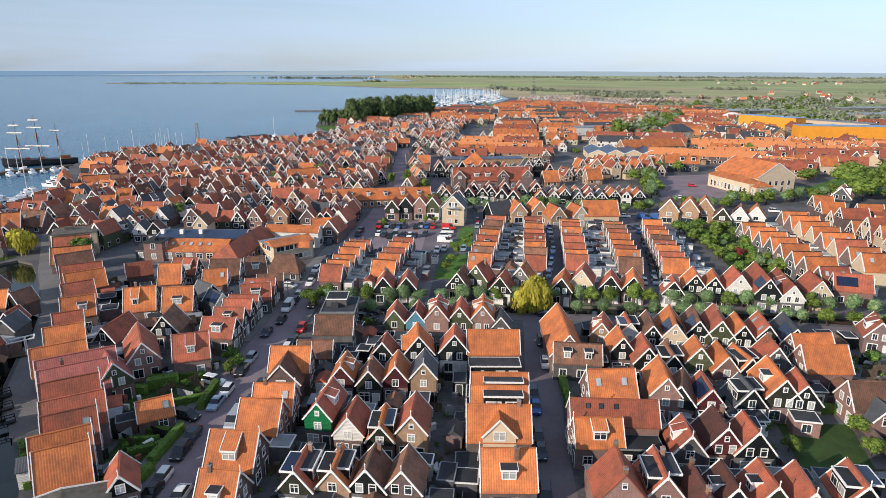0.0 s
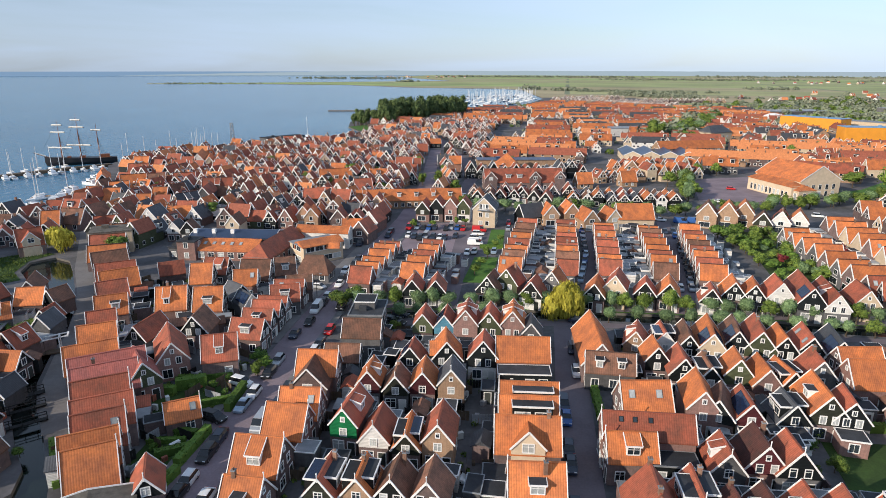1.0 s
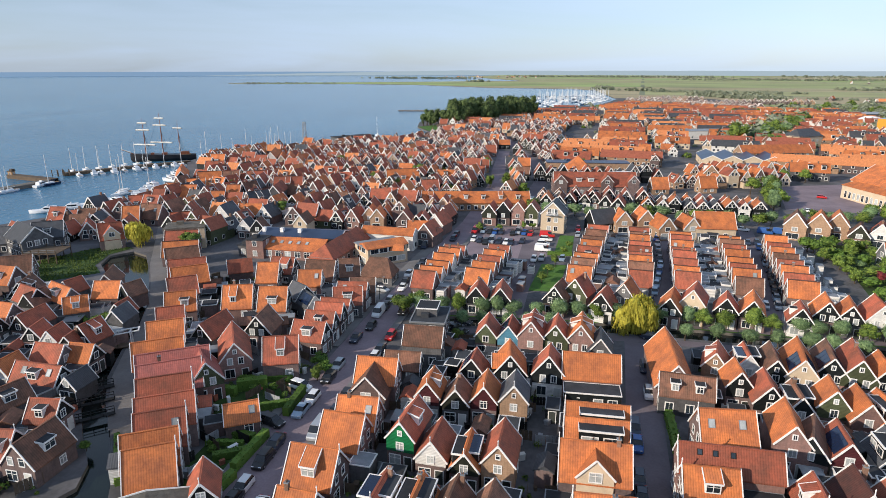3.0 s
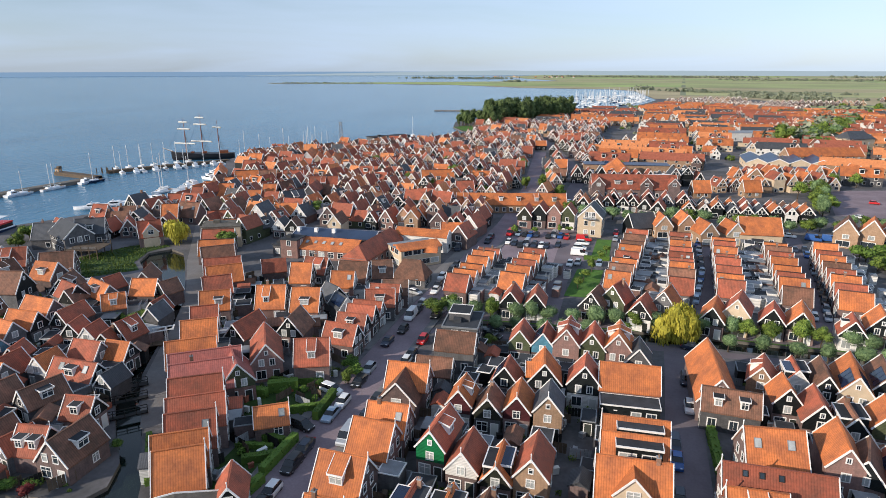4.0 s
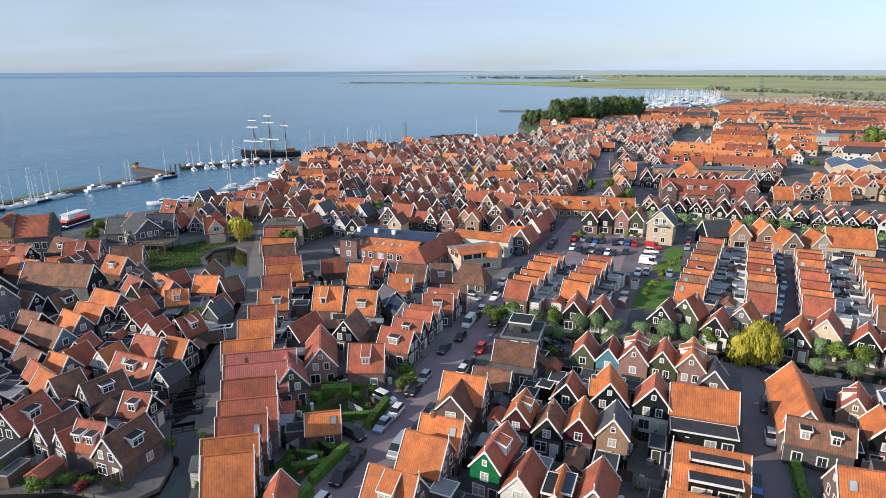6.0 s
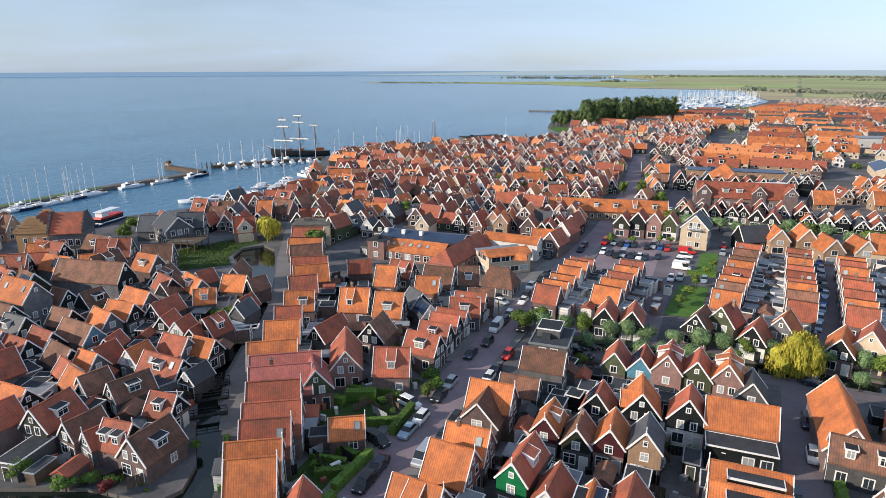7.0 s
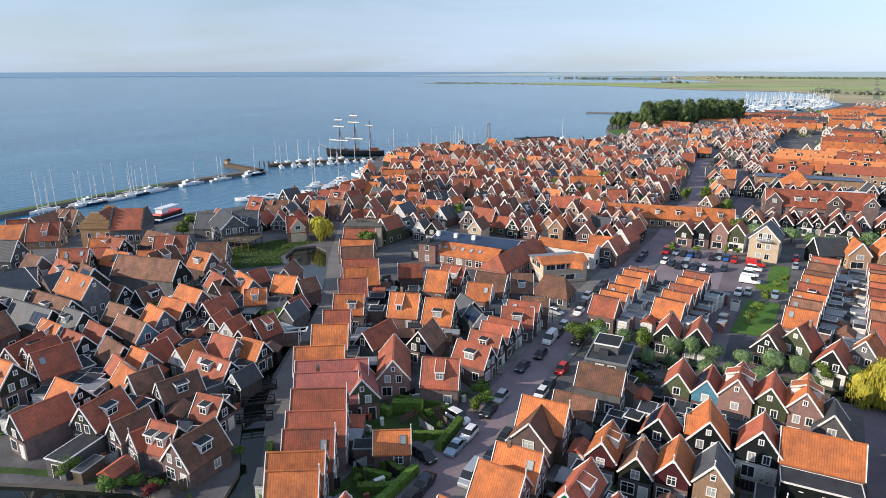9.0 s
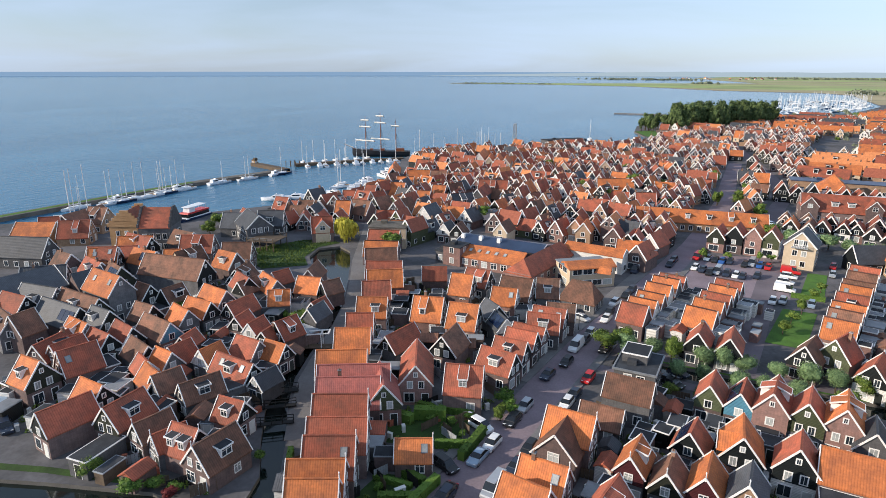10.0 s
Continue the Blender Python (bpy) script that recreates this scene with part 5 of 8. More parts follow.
# old town, towards the harbour
house(-105.5, 238.2, 10, 4.9, 14.2, 8.0, "k", "r", "-", near=False)
house(-107.2, 253.2, -75, 8.0, 12.1, 8.0, "r", "r", "d", near=False, across=True)
house(-127.8, 266.7, -68, 8.0, 9.0, 7.8, "r", "r", "-", near=False, across=True)
house(-139.6, 265.1, -68, 8.0, 7.3, 7.6, "r", "d", "-", near=False, across=True)
house(-149.1, 263.6, -59, 8.0, 10.9, 7.4, "b", "o", "-", near=False, across=True)
house(-168.5, 307.4, -86, 8.0, 7.7, 9.0, "b", "o", "d", near=False, across=True)
house(-163.0, 294.0, -81, 7.0, 9.5, 7.4, "b", "r", "d", near=False, across=True)
house(-169.9, 274.8, 30, 5.7, 26.3, 7.0, "b", "o", "-", near=False)
house(-145.4, 245.7, -68, 8.0, 7.4, 7.4, "b", "o", "-", near=False, across=True)
house(-149.4, 235.4, -81, 7.4, 6.2, 7.2, "b", "o", "-", near=False, across=True)
house(-140.9, 232.9, -80, 8.0, 6.5, 7.2, "b", "o", "-", near=False, across=True)
house(-147.5, 223.3, -84, 7.0, 4.8, 7.2, "b", "r", "-", near=False, across=True)
house(-147.8, 209.6, -68, 7.4, 5.7, 7.2, "b", "r", "d", near=False, across=True)
house(-137.8, 192.0, -68, 8.0, 5.4, 7.4, "r", "o", "-", near=False, across=True)
house(-131.5, 206.5, -12, 6.2, 7.5, 7.0, "b", "d", "-", near=False)
house(-122.4, 207.4, -7, 6.2, 8.3, 7.0, "b", "d", "-", near=False)
house(-118.2, 186.3, -0, 5.2, 7.5, 6.6, "b", "r", "-", near=False)
house(-133.7, 197.3, -90, 7.0, 8.0, 7.0, "r", "d", "s", near=False, across=True)
house(-123.8, 224.5, -81, 6.6, 5.4, 6.8, "n", "o", "-", near=False, across=True)
house(-123.1, 235.8, -82, 6.6, 5.6, 7.2, "b", "o", "-", near=False, across=True)
house(-118.8, 240.8, -31, 7.4, 6.6, 7.6, "b", "d", "-", near=False, across=True)
house(-107.2, 223.6, -37, 7.4, 8.8, 7.6, "k", "k", "d", near=False, across=True)
house(-91.3, 222.8, -4, 4.5, 7.5, 7.0, "n", "o", "-", near=False)
house(-84.1, 213.2, 9, 4.5, 12.8, 7.0, "n", "r", "-", near=False)
house(-77.6, 194.9, 1, 4.5, 7.5, 6.6, "c", "d", "-", near=False)
house(-139.6, 321.9, 20, 4.9, 18.6, 8.2, "c", "o", "-", near=False)
house(-135.6, 323.5, 20, 4.9, 18.6, 8.2, "o", "o", "-", near=False)
house(-129.9, 320.8, 19, 4.9, 18.1, 8.2, "c", "o", "-", near=False)
house(-151.7, 337.4, 18, 5.2, 25.7, 8.0, "w", "o", "-", near=False)
house(-62.7, 275.9, -68, 9.0, 14.5, 8.8, "r", "o", "d", near=False, across=True)
house(-47.2, 258.8, -68, 7.4, 7.4, 7.4, "r", "r", "-", near=False, across=True)
house(-34.0, 187.0, -12, 5.6, 8.0, 7.4, "r", "r", "-", near=False)
house(-33.2, 201.4, -14, 5.6, 8.0, 7.2, "w", "r", "-", near=False)
house(-38.2, 199.6, 5, 5.3, 7.5, 7.2, "b", "r", "-", near=False)
house(-35.8, 227.9, 1, 4.9, 7.9, 7.2, "c", "r", "-", near=False)
house(-39.8, 227.3, 5, 4.9, 7.8, 7.2, "c", "r", "-", near=False)
house(-45.0, 202.1, 4, 4.9, 7.5, 7.4, "r", "r", "-", near=False)
house(-39.6, 199.1, -2, 4.9, 7.9, 7.0, "b", "r", "-", near=False)
house(-58.0, 206.9, 6, 4.5, 7.5, 7.4, "o", "o", "-", near=False)
house(-54.8, 204.9, 6, 4.5, 7.6, 7.2, "o", "o", "-", near=False)
# gables before and behind the long red roof
house(1.6, 244.9, -5, 4.6, 8.4, 6.3, "b", "o", "-", near=False)
house(6.6, 242.9, -6, 4.3, 8.2, 6.2, "b", "d", "-", near=False)
house(10.5, 246.5, -7, 4.6, 8.4, 6.5, "b", "r", "-", near=False)
house(16.3, 247.8, -8, 4.3, 8.4, 6.2, "b", "r", "-", near=False)
house(20.1, 248.4, -9, 4.3, 8.4, 6.2, "b", "r", "-", near=False)
house(23.8, 244.0, -9, 4.7, 10.1, 6.7, "b", "d", "-", near=False)
house(28.1, 241.3, -10, 4.7, 9.8, 6.5, "b", "r", "-", near=False)
# upper end of the row by the canal path
house(-98.5, 157.2, -68, 5.6, 9.4, 6.4, "r", "o", "-", near=False, across=True)
house(-104.1, 167.1, -70, 5.6, 9.2, 6.6, "r", "r", "-", near=False, across=True)
house(-109.8, 179.0, -67, 5.4, 8.5, 6.4, "r", "o", "-", near=False, across=True)
house(-117.5, 189.7, -64, 5.4, 7.9, 6.6, "k", "r", "-", near=False, across=True)


# ---- sheds and lean-tos in the yards ----
def shed(x, y, head, w, l, h, mat, zinc):
    root = empty("shed", x, y, head)
    tagged(root, "small flat-roofed yard shed with pale roof rim", "shed", "yard sheds")
    s = Shape()
    s.box(-w / 2, -l / 2, 0, w / 2, l / 2, h)
    part("wall", s.mesh("wall", mat), root)
    if rng.random() < 0.25:  # a small tiled or felted gable roof
        root["label"] = "small yard shed with a low gable roof"
        s = roof_shape(w, l, h + w * 0.3, h)
        for sy in (-1, 1):
            s.face([(-sy * w / 2, sy * l / 2, h), (0, sy * l / 2, h + w * 0.3 - 0.1), (sy * w / 2, sy * l / 2, h)])
        part("roof", s.mesh("roof", ROOF[rng.choice("rddk")]), root)
        return
    s = Shape()
    s.box(-w / 2 - 0.12, -l / 2 - 0.12, h, w / 2 + 0.12, l / 2 + 0.12, h + 0.14, 1)
    s.box(-w / 2 + 0.05, -l / 2 + 0.05, h + 0.14, w / 2 - 0.05, l / 2 - 0.05, h + 0.17, 0)
    part("roof", s.mesh("roof", M_ZINC if zinc else M_BITUMEN, M_WHITE if rng.random() < 0.4 else M_ZINC), root)
    if rng.random() < 0.5:
        door(root, Matrix.Translation((0, -l / 2, 0)), plain=True)


def sheds(poly, n, head):
    xs, ys = [p[0] for p in poly], [p[1] for p in poly]
    k = tries = 0
    while k < n and tries < n * 40:
        tries += 1
        x, y = rng.uniform(min(xs), max(xs)), rng.uniform(min(ys), max(ys))
        if inside((x, y), poly) and free(x, y, 1.2, 0.86):
            w, l = rng.uniform(2.0, 3.4), rng.uniform(2.2, 4.2)
            shed(x, y, head + rng.uniform(-4, 4), w, l, rng.uniform(2.1, 2.8), WALL[rng.choice("brkw")], rng.random() < 0.25)
            TAKEN.append((x, y, 1.5))
            k += 1


GARDENS = [(-45.5, 92, 6.0), (-49, 96.5, 4.0), (-42, 77, 5.5), (-43, 70, 4.0), (-41, 96, 3.0), (-83, 81, 3.5)]
TAKEN += GARDENS
sheds([(-22, 60), (-22, 118), (11, 120), (9, 58)], 46, -5)
sheds([(24, 62), (24, 116), (80, 112), (64, 88), (46, 88), (46, 62)], 40, -7)
sheds([(-110, 60), (-112, 118), (-98, 126), (-74, 92), (-64, 66)], 36, 20)
sheds([(-52, 66), (-64, 92), (-88, 140), (-46, 140), (-42, 100), (-44, 66)], 36, -65)
sheds([(-20, 140), (-17, 168), (-13, 168), (-16, 140)], 8, -6), sheds([(16, 150), (22, 200), (26, 200), (19, 150)], 18, -10), sheds([(39, 150), (49, 204), (53, 204), (43, 150)], 22, -10)
TAKEN[:] = [q for q in TAKEN if q not in GARDENS]
shed(48.9, 85.2, -8, 5.0, 2.6, 2.5, WALL["w"], True)
shed(-81.2, 62.3, 8, 3.2, 6.4, 2.7, WALL["k"], False), shed(-77.4, 61.4, 8, 1.6, 3.6, 1.8, M_WOOD, False), shed(-72.8, 62.2, 6, 2.4, 3.6, 2.3, WALL["r"], False)


# ---- larger buildings ----
M_BLUEROOF = material("blue_grey_metal_roof", (0.045, 0.07, 0.13), 0.35, 0.2, vary=0.3, scale=0.15, bump=0.05)
M_ORANGE = material("orange_cladding", (0.72, 0.30, 0.03), 0.6, vary=0.12, scale=0.2, bump=0.05)
M_SKYBLUE = material("light_blue_roof", (0.20, 0.36, 0.55), 0.5, vary=0.2, scale=0.2, bump=0.05)


def block(name, label, category, x, y, head, w, l, hr, he, wall, roofmat, hip=0.0, floors=1, gap=2.6, win=(1.1, 1.4), flat=False, steps=False):
    """A larger building with rows of windows."""
    root = empty(name, x, y, head)
    tagged(root, label, category)
    TAKEN.append((x, y, max(w, l) * 0.5)), TAKEN.append((x, y, max(w, l) * 0.5))
    T, R = Matrix.Translation, Matrix.Rotation
    if flat:
        s = Shape()
        s.box(-w / 2, -l / 2, 0, w / 2, l / 2, he)
        part("wall", s.mesh("wall", wall), root)
        s = Shape()
        s.box(-w / 2 - 0.25, -l / 2 - 0.25, he, w / 2 + 0.25, l / 2 + 0.25, he + 0.25)
        s.box(-w / 4, -l / 4, he + 0.25, -w / 4 + 1.5, -l / 4 + 2.0, he + 1.1)
        part("roof", s.mesh("roof", roofmat), root)
    else:
        part("wall", wall_shape(w, l, hr, he, hip).mesh("wall", wall), root)
        part("roof", roof_shape(w, l, hr, he, hip, 0.4).mesh("roof", roofmat), root)
        if not hip:
            for sy in (-1, 1):
                if steps:
                    s = Shape()
                    n = 6
                    for i in range(n):
                        z = he + (hr + 0.5 - he) * (i + 0.5) / n
                        hw = (w / 2 + 0.45) * (1 - i / (n + 0.6))
                        s.box(-hw, sy * l / 2 - 0.25, he - 0.3 if i == 0 else z - (hr - he) / n, hw, sy * l / 2 + 0.25, z + 0.3)
                    part("stepped_gable", s.mesh("stepped_gable", wall), root)
                else:
                    barge(root, w, l, hr, he, sy, 0.34, joined=True)
    for f_ in range(floors):
        z = 0.8 + f_ * 2.9
        if z + win[1] > he:
            break
        for side, span, off in ((0, w, l / 2), (2, w, l / 2), (1, l, w / 2), (3, l, w / 2)):
            n = max(1, int((span - 1.2) // gap))
            turn = R(side * math.pi / 2, 4, "Z")
            out = Vector((0, -1)) @ Matrix.Rotation(-radians(head + side * 90), 2)
            if out.dot(Vector((-10 - x, 20 - y)).normalized()) < -0.2:  # blind rear walls
                continue
            for i in range(n):
                window(root, turn @ T(((i + 0.5 - n / 2) * gap, -off, z)), win[0], win[1], 2, 0.3, True)
    return root


school = block("school_hall", "large brick hall with dark blue solar roof and white vents", "school", -69.5, 175.2, -90, 9.5, 25, 6.4, 5.3, WALL["k"], M_BLUEROOF, gap=5)
for i in range(3):
    s = Shape()
    s.box(-0.5, -0.5, 0, 0.5, 0.5, 1.3)
    part("roof_vent", s.mesh("roof_vent", M_WHITE), school, Matrix.Translation((2.2, -11.5 + i * 5.5, 5.7)))
lean = Shape()
lean.face([(-8.8, -5.4, 2.9), (8.8, -5.4, 2.9), (8.8, 0, 5.2), (-8.8, 0, 5.2)])
lean.face([(-8.8, -5.4, 2.7), (-8.8, 0, 5.0), (8.8, 0, 5.0), (8.8, -5.4, 2.7)])
lean.face([(-8.8, -5.4, 2.7), (8.8, -5.4, 2.7), (8.8, -5.4, 2.9), (-8.8, -5.4, 2.9)])
front = empty("school_wing", -69.0, 169.9, -3)
tagged(front, "low brick school wing with orange lean-to tile roof", "school")
part("roof", lean.mesh("roof", ROOF["o"]), front)
s = Shape()
s.box(-8.6, -5.2, 0, 8.6, 0, 2.75)
part("wall", s.mesh("wall", WALL["p"]), front)
for i in range(6):
    window(front, Matrix.Translation((-7.2 + i * 2.9, -5.2, 0.8)), 1.6, 1.5, 2)
for i in range(5):
    part("skylight", plate("skylight", 0.75, 1.1, 0.06, M_CURTAIN, M_ZINC), front, Matrix.Translation((-7.0 + i * 2.6, -2.4, 4.24)) @ Matrix.Rotation(math.atan2(2.3, 5.5), 4, "X"))
TAKEN.append((-68, 171, 8)), TAKEN.append((-78, 172, 8)), TAKEN.append((-60, 170, 6))
block("school_tower", "square brick entrance block with flat roof", "school", -80.2, 167.0, -2, 5.2, 5.4, 0, 5.3, WALL["p"], M_BITUMEN, flat=True, floors=2, gap=2.2)
block("school_porch", "low flat-roofed brick porch beside the school", "school", -84.4, 167.6, -2, 3.0, 4.2, 0, 3.2, WALL["k"], M_BITUMEN, flat=True, gap=2.0)
block("school_wing", "brick school wing with red hipped tile roof", "school", -56.2, 169.8, -8, 7.2, 26, 6.6, 3.6, WALL["p"], ROOF["r"], hip=3.0, gap=3.4)
block("school_wing", "long brick school wing with orange tile roof", "school", -45.3, 181.7, -96, 4.4, 16.5, 6.4, 5.0, WALL["w"], ROOF["o"], gap=2.4, floors=2, win=(1.7, 1.4))
flat = block("flat_house", "dark canal house with black felt roofs and white trim", "house", -20.8, 117.3, 1, 6.4, 8.0, 0, 5.6, WALL["k"], M_BITUMEN, flat=True, floors=2, gap=2.0)
for x0, y0, x1, y1, z in ((-3.5, -4.3, 3.5, -4.05, 5.6), (-3.5, 4.05, 3.5, 4.3, 5.6), (-3.5, -4.05, -3.25, 4.05, 5.6), (3.25, -4.05, 3.5, 4.05, 5.6)):
    s = Shape()
    s.box(x0, y0, z + 0.02, x1, y1, z + 0.36)
    part("roof_rim", s.mesh("roof_rim", M_ZINC), flat)
annex(flat, -2.6, -1.0, 1.4, 3.4, 7.4, WALL["k"])
office = block("office_building", "cream office with white window bands and an orange front roof", "office", -44.3, 168.2, 41, 12, 8.7, 0, 5.0, WALL["c"], M_ZINC, flat=True, floors=2, gap=2.7, win=(2.3, 1.3))
s = Shape()
s.loft([[(-6.3, -4.7, 5.05), (6.3, -4.7, 5.05), (6.3, -4.6, 5.3), (-6.3, -4.6, 5.3)], [(-6.3, -1.5, 5.3), (6.3, -1.5, 5.3), (6.3, -1.5, 6.5), (-6.3, -1.5, 6.5)]])
part("front_roof", s.mesh("front_roof", ROOF["o"]), office, label="orange tiled front roof")
s = Shape()
s.face([(-6.3, -4.5, 3.9), (6.3, -4.5, 3.9), (6.3, -4.05, 5.3), (-6.3, -4.05, 5.3)])
s.face([(-6.3, -4.05, 5.3), (6.3, -4.05, 5.3), (6.3, -3.0, 5.5), (-6.3, -3.0, 5.5)])
mans = empty("tiled_canopy", -43.6, 169.5, 3)
part("roof", s.mesh("roof", ROOF["o"]), mans)
tagged(mans, "orange tiled mansard edge of an office roof", "roof")

block("church", "large cream plaster church with wide orange tile roof", "church", 140, 277, 17, 20, 26, 13.4, 7.6, WALL["c"], ROOF["o"], gap=3.4, floors=2, win=(1.3, 2.0))
block("church_wing", "low cream church wing with orange hipped roof", "church", 129.2, 272.5, 14, 6.0, 27, 7.4, 5.8, WALL["c"], ROOF["o"], hip=2.6, gap=2.4, win=(1.2, 2.4))
block("church_porch", "low cream church front with tall windows", "church", 134.5, 260.5, 17, 8, 6, 6.4, 4.6, WALL["c"], ROOF["o"], hip=2.2, gap=2.4, win=(1.2, 2.4))
hall = block("long_building", "long brick building with red tile roof and dormers", "building", 21.5, 279, -84, 12, 35, 9.2, 4.2, WALL["r"], ROOF["r"], gap=3.0)
for y, cw in ((-15.0, 5.4), (4.5, 5.0), (15.5, 4.6)):
    cross_gable(hall, 12, 35, 9.2, 4.2, y, cw, "r", "r", 0.6)
for y in (-7.0, -2.0):
    dormer(hall, 1, 12, 35, 9.2, 4.2, y, 2.2, ROOF["r"], True)
block("flat_hall", "long low hall with white flat roof", "hall", 24, 293, -71, 7, 33, 0, 6.0, WALL["r"], M_WHITE, flat=True, gap=4)
block("flat_hall", "long low hall with blue-grey flat roof", "hall", 22, 338, -86, 10, 42, 0, 5.0, WALL["o"], M_BLUEROOF, flat=True, gap=4)
for x, y in ((49, 282), (70, 288)):
    block("orange_house", "square house with steep orange tile roof", "house", x, y, -76, 5.5, 7.5, 7.2, 3.0, WALL["o"], ROOF["o"], gap=3)
block("pavilion", "square building with orange pyramid roof", "building", 16.5, 322, 0, 13, 13, 10.4, 4.2, WALL["c"], ROOF["o"], hip=5.6)
block("shed_hall", "low hall with blue-grey metal roof", "hall", 97, 346, -74, 12, 46, 4.6, 3.8, WALL["c"], M_BLUEROOF, gap=5)
for i in range(4):
    block("shed_hall", "low gabled hall with blue-grey metal roof", "hall", 92 + i * 10.5, 378, -6, 10, 30, 6.4, 4.2, WALL["c"], M_BLUEROOF, gap=9)
block("terrace_building", "long brick terrace with orange roof and dormers", "building", 131, 394, -77, 10, 42, 9.5, 5.6, WALL["o"], ROOF["o"], gap=3.0, floors=2)
villa = block("villa", "cream villa with balcony and grey slate roof", "house", 4.0, 211.2, -8, 7.6, 9, 10.2, 6.4, WALL["c"], ROOF["k"], gap=2.2, floors=2)
s = Shape()
s.box(-2.0, -5.9, 6.0, 2.0, -4.5, 6.15)
part("balcony", s.mesh("balcony", M_ZINC), villa)
for k in range(11):
    s = Shape()
    s.box(-0.03, -0.03, 0, 0.03, 0.03, 0.9)
    part("baluster", s.mesh("baluster", M_WHITE), villa, Matrix.Translation((-1.9 + k * 0.38, -5.85, 6.15)))
s = Shape()
s.beam((-2.0, -5.85, 7.08), (2.0, -5.85, 7.08), 0.08, 0.08)
part("balcony_rail", s.mesh("balcony_rail", M_WHITE), villa)
for k in (-1.1, 0.0, 1.1):
    window(villa, Matrix.Translation((k, -4.5, 6.3)), 0.9, 1.7, 2, 0.3, True)
block("barn_house", "broad black gabled house with slate roof", "house", 19.6, 213.6, -62, 6.2, 9.0, 7.2, 3.4, WALL["b"], ROOF["k"], gap=3)
block("broad_house", "broad brick house with orange roof and balcony", "house", 54, 210, -88, 8.5, 12, 8.4, 4.2, WALL["c"], ROOF["o"], gap=3)
block("flat_hall", "white industrial hall with flat roof", "hall", 117, 517, -75, 16, 40, 0, 6.0, WALL["w"], M_ZINC, flat=True, gap=6)
block("stadium_stand", "long orange-clad stadium stand with blue roof", "stadium", 299, 575, 32, 16, 54, 0, 11, M_ORANGE, M_SKYBLUE, flat=True, gap=16)
block("stadium_stand", "long yellow-orange stadium stand with blue roof", "stadium", 322, 475, -97, 14, 104, 0, 11, M_ORANGE, M_SKYBLUE, flat=True, gap=16)
block("stadium_stand", "cream stadium stand with grey roof", "stadium", 345, 560, 32, 16, 70, 0, 8, WALL["c"], M_ZINC, flat=True, gap=8)
block("warehouse", "low white warehouse with flat roof", "hall", 360, 760, -80, 30, 90, 0, 5, WALL["k"], M_ZINC, flat=True, gap=22)
block("warehouse", "low cream warehouse with flat roof", "hall", 470, 700, -80, 30, 70, 0, 5, WALL["c"], M_ZINC, flat=True, gap=22)
block("warehouse", "low white warehouse with flat roof", "hall", 560, 820, -80, 30, 110, 0, 5, WALL["k"], M_ZINC, flat=True, gap=22)
block("hotel", "large cream hotel with slate mansard roof", "hotel", 176, 474, -60, 13, 22, 12.0, 7.6, WALL["c"], ROOF["k"], hip=4.0, floors=3, gap=4.2)
dome = empty("dome_hall", 293, 640)
s = Shape()
s.loft([[(math.cos(i * 0.3927) * 13 * math.cos(j * 0.3), math.sin(i * 0.3927) * 13 * math.cos(j * 0.3), 10 * math.sin(j * 0.3)) for i in range(16)] for j in range(6)])
part("dome", s.mesh("dome", M_WHITE), dome)
tagged(dome, "white domed sports hall beside the stadium", "hall")
# harbour front
block("barn", "low brown-roofed harbour barn of brick", "barn", -204, 139, 14, 9, 17, 7.4, 3.4, WALL["r"], ROOF["d"], gap=4)
block("barn", "low orange-roofed harbour barn", "barn", -204, 124, -60, 8, 12, 6.4, 3.2, WALL["o"], ROOF["o"], gap=4)
block("waterfront_house", "grey weatherboarded waterfront house with slate roof and terrace", "house", -147, 158, 62, 8, 12, 9.0, 5.4, WALL["k"], ROOF["k"], gap=2.0, floors=2)
deck = empty("terrace_deck", -137.5, 153.5, 12)
tagged(deck, "raised grey timber terrace on posts beside the reed meadow", "terrace")
s = Shape()
s.box(-4.6, -4.0, 2.7, 4.6, 4.0, 2.9)
part("platform", s.mesh("platform", M_WOOD), deck)
for i in range(5):
    for y in (-3.9, 3.9):
        s = Shape()
        s.box(-0.1, -0.1, 0, 0.1, 0.1, 3.9)
        part("post", s.mesh("post", M_WOOD), deck, Matrix.Translation((-4.4 + i * 2.2, y, 0)))
for y in (-3.9, 3.9):
    s = Shape()
    s.beam((-4.6, y, 3.85), (4.6, y, 3.85), 0.1, 0.1), s.beam((-4.6, y, 3.4), (4.6, y, 3.4), 0.06, 0.06)
    part("handrail", s.mesh("handrail", M_ZINC), deck)
block("step_gable_house", "tall harbour house with ochre stepped gable and red roof", "building", -176.5, 137.5, 30, 10, 10, 11.0, 6.8, M_OCHRE, ROOF["r"], gap=2.6, floors=2, win=(0.9, 1.4), steps=True)
block("step_gable_house", "tall grey brick harbour front with stepped gable", "building", -165.5, 138.5, 122, 9.5, 9.0, 12.4, 7.6, WALL["k"], ROOF["r"], gap=1.9, floors=3, win=(1.1, 1.6), steps=True)
block("warehouse", "dark brick warehouse with slate roof", "hall", -150, 84, -8, 12, 26, 8.6, 5.4, WALL["k"], ROOF["k"], gap=3, floors=2)
block("flat_house", "grey flat-roofed canal house with white rim", "house", -106.5, 173.5, -66, 8, 11, 0, 6.4, WALL["c"], M_GRAVEL, flat=True, gap=2.6, floors=2)
